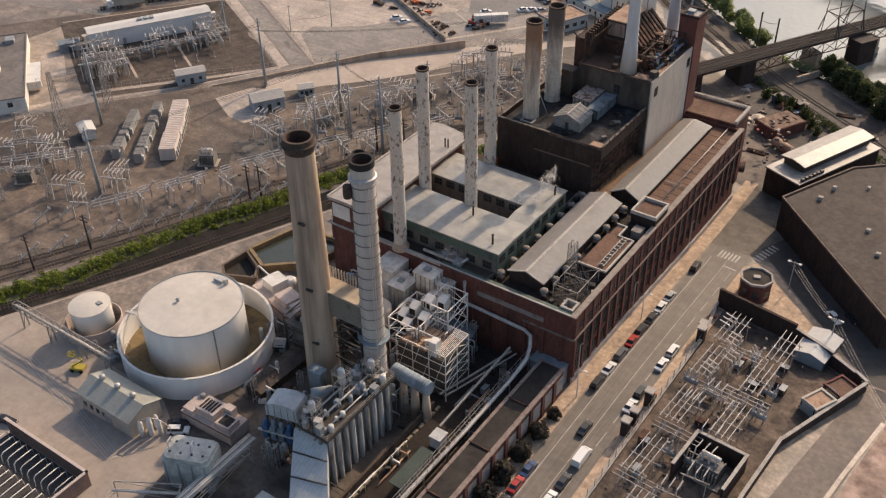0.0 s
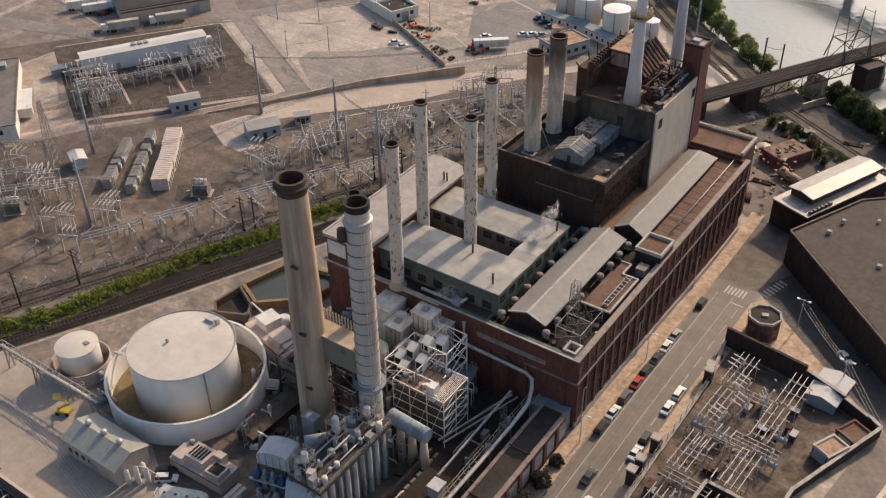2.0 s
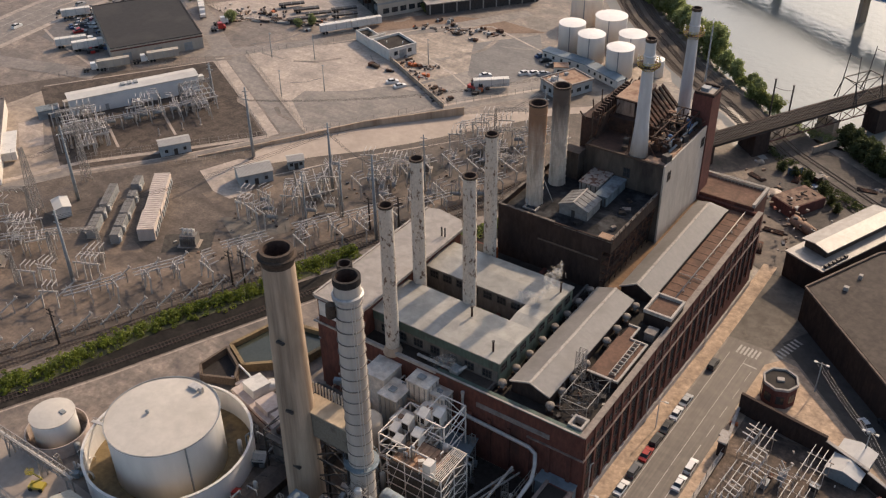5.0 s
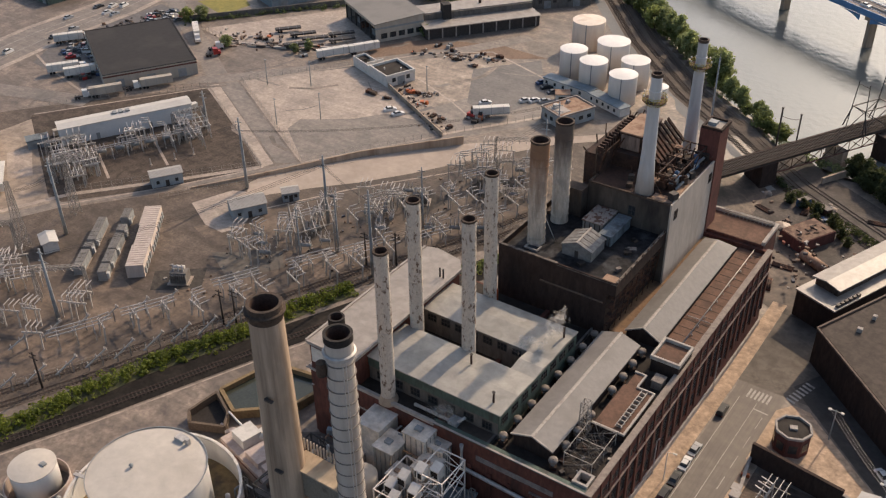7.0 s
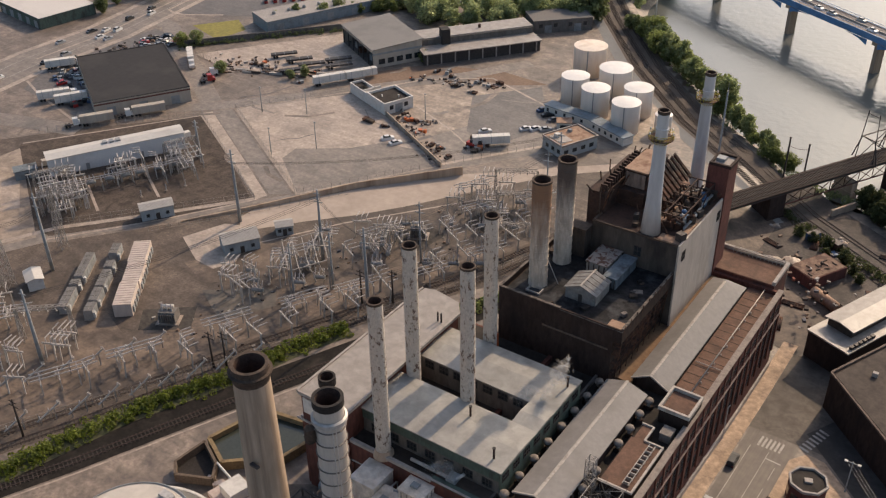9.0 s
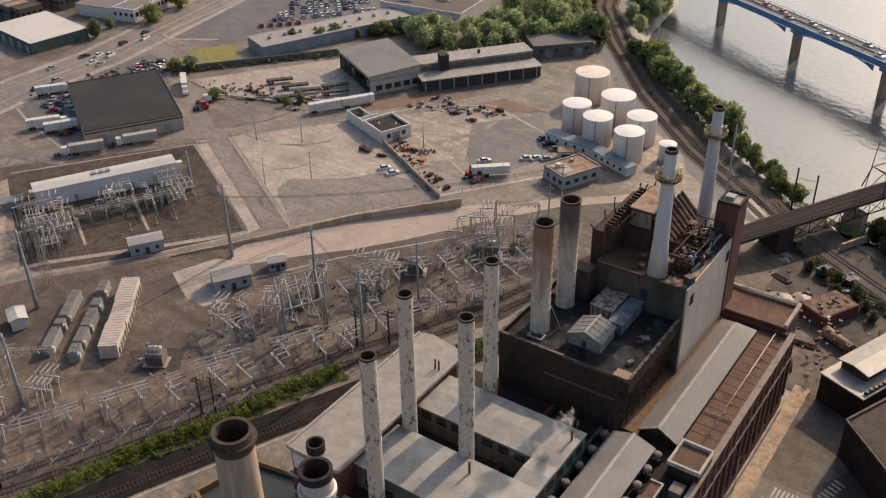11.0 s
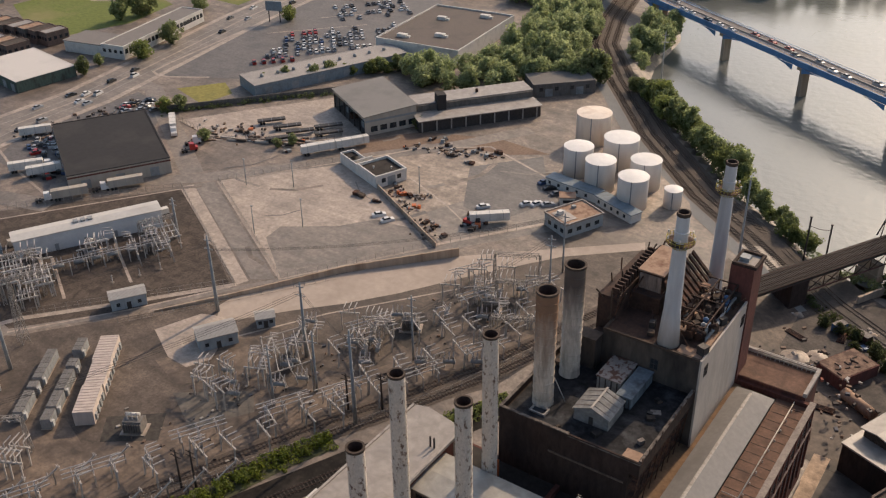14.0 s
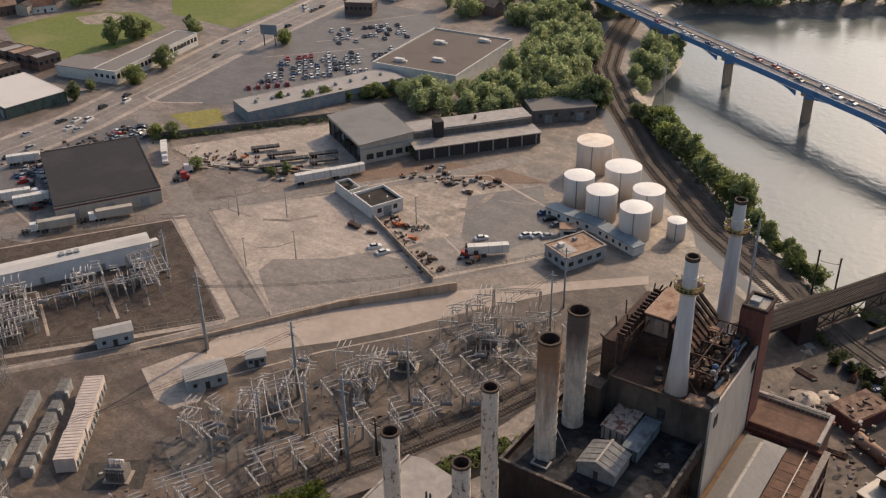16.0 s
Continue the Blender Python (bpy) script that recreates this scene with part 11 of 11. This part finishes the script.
def tree(kind, x, y, scale, turn, name="tree", label="leafy green deciduous tree", group="riverside and street trees"):
    t = thing(name, label, "tree", (x, y, hgt(x, y) - 0.1), turn, group)
    t.scale = (scale, scale, scale * rt2.uniform(0.85, 1.15))
    part("trunk", KINDS[kind][0], None, t)
    part("crown", KINDS[kind][1], None, t)
    return t


rt2 = random.Random(31)


def along(pts, n, spread, smin, smax, kinds=(0, 1, 2, 4), **kw):
    seg = [math.hypot(b[0] - a[0], b[1] - a[1]) for a, b in zip(pts, pts[1:])]
    for i in range(n):
        d = sum(seg) * (i + rt2.random()) / n
        for k, s in enumerate(seg):
            if d <= s or k == len(seg) - 1:
                (ax, ay), (bx2, by2) = pts[k], pts[k + 1]
                u = min(1, d / s)
                x, y = ax + (bx2 - ax) * u + rt2.uniform(-spread, spread), ay + (by2 - ay) * u + rt2.uniform(-spread, spread)
                tree(rt2.choice(kinds), x, y, rt2.uniform(smin, smax), rt2.uniform(0, 360), **kw)
                break
            d -= s


def woods(name, poly, n, smin, smax, label, seed):
    """Far woodland as one mass: many crowns of leaf sprays over short trunks."""
    r = np.random.RandomState(seed)
    base = [np.array([v.co for v in KINDS[k][1].vertices]) for k in (0, 1, 2, 4)]
    xs, ys = [p[0] for p in poly], [p[1] for p in poly]
    vs, k = [], 0
    while k < n:
        x, y = r.uniform(min(xs), max(xs)), r.uniform(min(ys), max(ys))
        ins = False
        for (ax, ay), (bx2, by2) in zip(poly, poly[1:] + poly[:1]):
            if (ay > y) != (by2 > y) and x < (bx2 - ax) * (y - ay) / (by2 - ay) + ax:
                ins = not ins
        if not ins:
            continue
        a, s = r.uniform(0, 6.28), r.uniform(smin, smax)
        b = base[r.randint(4)]
        keep = r.uniform(size=len(b) // 4) < 0.6
        b = b.reshape(-1, 4, 3)[keep].reshape(-1, 3) * s
        vs.append(np.stack([x + b[:, 0] * math.cos(a) - b[:, 1] * math.sin(a), y + b[:, 0] * math.sin(a) + b[:, 1] * math.cos(a), b[:, 2] * r.uniform(0.9, 1.25)], 1))
        k += 1
    v = np.concatenate(vs)
    me = bpy.data.meshes.new(name)
    me.from_pydata(v.tolist(), [], np.arange(len(v)).reshape(-1, 4).tolist())
    me.materials.append(WOODLEAF)
    return tagged(new(name, me), label, "woods", kind="stuff")


WOODLEAF = leafy(mat("woodland_leaves", (0.19, 0.225, 0.115), (0.30, 0.325, 0.17), scale=0.16, fine=1.2, var=0.4, rough=0.75, bump=0, edge=(0.42, 0.62)))


along([(-126, 288), (-110, 276), (-86, 250), (-70, 234)], 36, 3.0, 0.65, 1.0)
along([(-66, 228), (-52, 216), (-38, 203), (-28, 197)], 26, 1.8, 0.4, 0.75)
tree(1, -62, 229, 1.25, 10), tree(2, -66, 233, 1.1, 80)
woods("woodland", [(-136, 312), (-138, 336), (-146, 376), (-160, 410), (-172, 408), (-160, 366), (-152, 330)], 44, 0.6, 1.05, "green trees between the railway and the river", 6)
woods("woodland", [(-166, 290), (-172, 340), (-196, 384), (-218, 384), (-210, 340), (-196, 296)], 80, 0.8, 1.25, "dense green wood beside the railway curve", 1)
along([(-268, 208), (-240, 244), (-226, 258)], 22, 2.5, 0.45, 0.75)
woods("woodland", [(-226, 252), (-200, 272), (-190, 300), (-168, 300), (-150, 285), (-190, 248), (-214, 240)], 75, 0.7, 1.05, "dense green wood behind the loading shed", 2)
tree(1, -146, 290, 1.3, 5), tree(0, -150, 288, 1.3, 40), tree(0, -153, 284, 1.2, 90)
woods("woodland", [(-300, 372), (-210, 372), (-190, 410), (-230, 520), (-330, 520)], 130, 0.8, 1.2, "suburban woodland among the houses", 3)
woods("woodland", [(-200, 482), (-176, 476), (-120, 500), (-60, 550), (40, 618), (-60, 680), (-240, 580)], 150, 0.9, 1.4, "green wood on the far river bank", 4)
woods("woodland", [(-200, 462), (-178, 464), (-130, 486), (-128, 500), (-172, 494)], 44, 0.7, 1.1, "green trees hanging over the far bank", 7)
woods("woodland", [(-128, 490), (-60, 540), (-20, 564), (-30, 578), (-132, 504)], 40, 0.6, 1.0, "green trees lining the far bank", 8)
woods("woodland", [(-560, 210), (-494, 246), (-466, 290), (-442, 326), (-440, 380), (-520, 420), (-640, 330)], 150, 0.8, 1.2, "tree belt behind the ball field", 5)
for x, y, s in ((-399, 237, 1.2), (-397, 248, 1.2), (-396, 254, 1.0), (-347, 226, 1.1), (-342.5, 203, 0.9), (-347, 173, 0.8), (-376, 272, 0.9), (-384, 276, 0.7), (-323.8, 285, 0.7), (-278, 168, 0.6), (-283, 164, 0.55), (-214, 166, 0.45), (-218, 162, 0.4), (-246, 151, 0.5), (-182.5, 206, 0.5), (-352, 186, 0.5)):
    tree(rt2.choice((0, 1, 2)), x, y, s, rt2.uniform(0, 360))
# shrubs below the rail bridge and along the eastern tracks, leaf colour darkened for shade
along([(-4, 189), (4, 186), (12, 181), (22, 174)], 17, 3.0, 0.45, 0.8, kinds=(5,))
along([(-14, 163), (-8, 161), (2, 153), (10, 147)], 7, 2.0, 0.3, 0.5, kinds=(5,))
along([(22, 174), (48, 156), (80, 134)], 22, 3.5, 0.6, 0.9, kinds=(5,))
for x, y, s in ((2.6, -11, 0.5), (2.6, -17.6, 0.72), (2.6, -24.5, 0.75), (2.5, -31.5, 0.8), (2.5, -38, 0.8), (2.5, -45, 0.7)):
    tree(3, x, y, s, rt2.uniform(0, 360), "street_tree", "small dark street tree in the pavement", "street trees")


def hedge(name, pts, width, height, n, label, m, seed):
    """A loose belt of shrubs as one mass of leaf sprays."""
    r = np.random.RandomState(seed)
    seg = [math.hypot(b[0] - a[0], b[1] - a[1]) for a, b in zip(pts, pts[1:])]
    v, f = [], []
    for c in range(n):
        d = r.uniform(0, sum(seg))
        for k, s in enumerate(seg):
            if d <= s:
                break
            d -= s
        (ax, ay), (bx2, by2) = pts[k], pts[k + 1]
        o = r.normal() * width * 0.28
        x = ax + (bx2 - ax) * d / seg[k] - (by2 - ay) / seg[k] * o
        y = ay + (by2 - ay) * d / seg[k] + (bx2 - ax) / seg[k] * o
        top = height * r.uniform(0.35, 1.0) * max(0.25, 1 - (abs(o) / width) ** 2 * 2)
        cs = r.uniform(0.5, 1.1)
        for q in range(22):
            dv = r.normal(size=3)
            dv /= np.linalg.norm(dv) + 1e-6
            p = np.array((x, y, hgt(x, y) + top * 0.6)) + dv * cs * np.array((1, 1, top * 0.55 / cs))
            s1 = np.cross(dv + 0.6 * r.normal(size=3), r.normal(size=3))
            s1 /= np.linalg.norm(s1) + 1e-6
            u1 = np.cross(s1, dv)
            z = 0.34 * r.uniform(0.6, 1.3)
            i = len(v)
            v += [tuple(p - s1 * z), tuple(p + u1 * z * 0.7), tuple(p + s1 * z), tuple(p - u1 * z * 0.7)]
            f.append((i, i + 1, i + 2, i + 3))
    me = bpy.data.meshes.new(name)
    me.from_pydata(v, [], f)
    me.materials.append(m)
    return tagged(new(name, me), label, "shrubs", kind="stuff")


HEDGE = [(-136, -60), (-130.5, -50), (-123, -36), (-115, -8), (-104, 16), (-98, 35), (-93, 46)]
ribbon("scrub_ground", HEDGE, 6.5, SCRUB, "dark overgrown strip of ground", "ground", 0.09)
hedge("shrub_belt", HEDGE, 5.5, 2.6, 620, "bright green overgrown shrub belt between the tracks", leafy(mat("shrub_green", (0.13, 0.155, 0.03), (0.07, 0.09, 0.022), scale=0.35, fine=1.5, var=0.35, rough=0.75, bump=0)), 4)
hedge("weeds", [(-78, 58), (-70, 74), (-60, 92), (-52, 110)], 5, 1.6, 150, "sparse weeds beside the siding", LEAFLIGHT, 5)
hedge("bank_shrubs", [(-136, 300), (-104, 268), (-83, 246), (-58, 219), (-40, 205), (-22, 193), (6, 186)], 5, 2.6, 520, "dense shrubs on the river bank", LEAF, 6)
hedge("track_weeds", [(-30, 178), (-8, 164), (22, 146), (60, 118)], 4, 2.2, 240, "bushes along the eastern tracks, leaves coloured dark for shade", LEAFSHADE, 7)
hedge("wall_weeds", [(-282, 160), (-250, 200), (-228, 222)], 2.5, 2.0, 140, "bushes along the boundary wall", LEAF, 9)
tk5 = truck(WHITEPAINT, 1, 9.0, "white box trailer backed up to the depot dock", False)
tk5.matrix_basis = pose(-219.5, 22.0, 0.08, 0, 0, 53)

# loose scrap, timber and pipe bundles lying about the storage yards
SCRAP = mat("mixed_scrap", (0.16, 0.12, 0.095), (0.06, 0.05, 0.043), scale=0.9, fine=2.0, var=0.3)
nt, lk2 = SCRAP.node_tree.nodes, SCRAP.node_tree.links
gi, rr5, mx5 = nt.new("ShaderNodeNewGeometry"), nt.new("ShaderNodeValToRGB"), nt.new("ShaderNodeMix")
rr5.color_ramp.interpolation = "CONSTANT"
rr5.color_ramp.elements[0].color = (0.05, 0.042, 0.038, 1)
rr5.color_ramp.elements[1].position, rr5.color_ramp.elements[1].color = 0.35, (0.20, 0.13, 0.09, 1)
for p5, c5 in ((0.55, (0.30, 0.27, 0.235, 1)), (0.72, (0.09, 0.10, 0.12, 1)), (0.84, (0.48, 0.44, 0.39, 1)), (0.975, (0.30, 0.085, 0.05, 1))):
    rr5.color_ramp.elements.new(p5).color = c5
mx5.data_type = "RGBA"
mx5.inputs[0].default_value = 0.75
b5 = nt["Principled BSDF"]
lk2.new(gi.outputs["Random Per Island"], rr5.inputs[0])
lk2.new(b5.inputs["Base Color"].links[0].from_socket, mx5.inputs[6])
lk2.new(rr5.outputs[0], mx5.inputs[7])
lk2.new(mx5.outputs[2], b5.inputs["Base Color"])
rz = random.Random(71)


def strew(label, ends, spread, n, size, long=1.0, turn=None):
    """Many small pieces strewn along a line, as one uncountable litter."""
    (ax, ay), (bx6, by6) = ends
    g = G()
    for i in range(n):
        u = rz.random()
        x, y = ax + (bx6 - ax) * u + rz.gauss(0, spread), ay + (by6 - ay) * u + rz.gauss(0, spread)
        a = rz.uniform(0.3, 1.0) * size
        g.box(x - a * long, x + a * long, y - a * 0.6, y + a * 0.6, 0.03, 0.1 + rz.uniform(0.3, 1.0) * size, rz.uniform(0, 180) if turn is None else turn + rz.uniform(-6, 6))
    solo("scrap_litter", g, SCRAP, label, "scrap", kind="stuff")


strew("rusty scrap and crates strewn inside the yard wall", ((-186, 170), (-128, 137)), 1.8, 70, 0.7)
strew("scrap metal and rubble strewn across the dusty yard", ((-174, 190), (-140, 200)), 1.6, 46, 0.8)
strew("rubble and parts strewn over the scrap yard", ((-150, 157), (-146, 159)), 1.4, 22, 0.7)
strew("long timber and pipe bundles stacked in the storage yard", ((-252, 152), (-206, 172)), 1.8, 46, 0.8, 4.5, 24)
strew("crates and parts strewn in the storage yard", ((-258, 158), (-212, 170)), 3.0, 70, 0.9)
strew("scrap and wrecked parts strewn beside the warehouse", ((-303, 120), (-298, 158)), 4.0, 130, 0.9)
strew("weathered parts strewn under the switchgear", ((-132, 20), (-88, 112)), 7.0, 120, 0.5)
strew("rubble and scrap in the dusty yard by the river", ((-24, 140), (8, 118)), 8.0, 90, 0.7)
strew("broken parts strewn on the walled substation gravel", ((24, -20), (36, 34)), 5.0, 110, 0.4)

# steam drifting from roof vents: a loose cloud of tiny faint flakes
STEAM = bpy.data.materials.new("steam")
STEAM.use_nodes = True
sn, sl2 = STEAM.node_tree.nodes, STEAM.node_tree.links
tb3, mx3, tl3, ma3 = sn.new("ShaderNodeBsdfTransparent"), sn.new("ShaderNodeMixShader"), sn.new("ShaderNodeBsdfTranslucent"), sn.new("ShaderNodeMixShader")
tl3.inputs[0].default_value = (0.95, 0.93, 0.9, 1)
ma3.inputs[0].default_value = 0.7
sn["Principled BSDF"].inputs["Base Color"].default_value = (0.92, 0.9, 0.87, 1)
sn["Principled BSDF"].inputs["Roughness"].default_value = 1.0
mx3.inputs[0].default_value = 0.1
sl2.new(tb3.outputs[0], mx3.inputs[1])
sl2.new(sn["Principled BSDF"].outputs[0], ma3.inputs[1])
sl2.new(tl3.outputs[0], ma3.inputs[2])
sl2.new(ma3.outputs[0], mx3.inputs[2])
sl2.new(mx3.outputs[0], sn["Material Output"].inputs["Surface"])


def steam(path, r0, r1, n, seed):
    """Faint flakes scattered about a rising curve, widening from r0 to r1."""
    r, g = random.Random(seed), G()
    for i in range(n):
        u = r.random() ** 0.8
        k = min(int(u * (len(path) - 1)), len(path) - 2)
        c = Vector(path[k]).lerp(Vector(path[k + 1]), u * (len(path) - 1) - k)
        rad = (r0 + (r1 - r0) * u) * (0.7 + 0.3 * math.sin(9 * u + seed))
        p = c + Vector((r.gauss(0, 1), r.gauss(0, 1), r.gauss(0, 0.8))) * rad * 0.5
        q = rad * r.uniform(0.2, 0.5)
        a, b = Vector((r.gauss(0, 1), r.gauss(0, 1), r.gauss(0, 1))).normalized(), Vector((r.gauss(0, 1), r.gauss(0, 1), r.gauss(0, 1))).normalized()
        b = a.cross(b).normalized()
        g.add([p + (a * math.cos(t) + b * math.sin(t)) * q for t in (0, 1.05, 2.1, 3.14, 4.19, 5.24)], [(0, 1, 2, 3, 4, 5)])
    me = bpy.data.meshes.new("steam")
    me.from_pydata(g.v, [], g.f)
    me.materials.append(STEAM)
    tagged(new("steam", me), "faint white steam drifting from a roof vent", "steam", kind="stuff")


steam([(-28.4, 24.4, 24.8), (-27.6, 24.8, 25.2), (-26.6, 25.4, 25.6)], 2.6, 2.2, 90, 9)
steam([(-25.5, 25.0, 24.3), (-24.8, 26.6, 25.6), (-23.8, 28.6, 27.2), (-23.2, 30.2, 29.6), (-22.6, 31.4, 32.0)], 2.0, 1.6, 330, 2)
steam([(-36.5, 1.6, 19.2), (-34.0, 1.8, 20.2), (-31.5, 2.4, 20.8)], 1.1, 1.9, 300, 5)
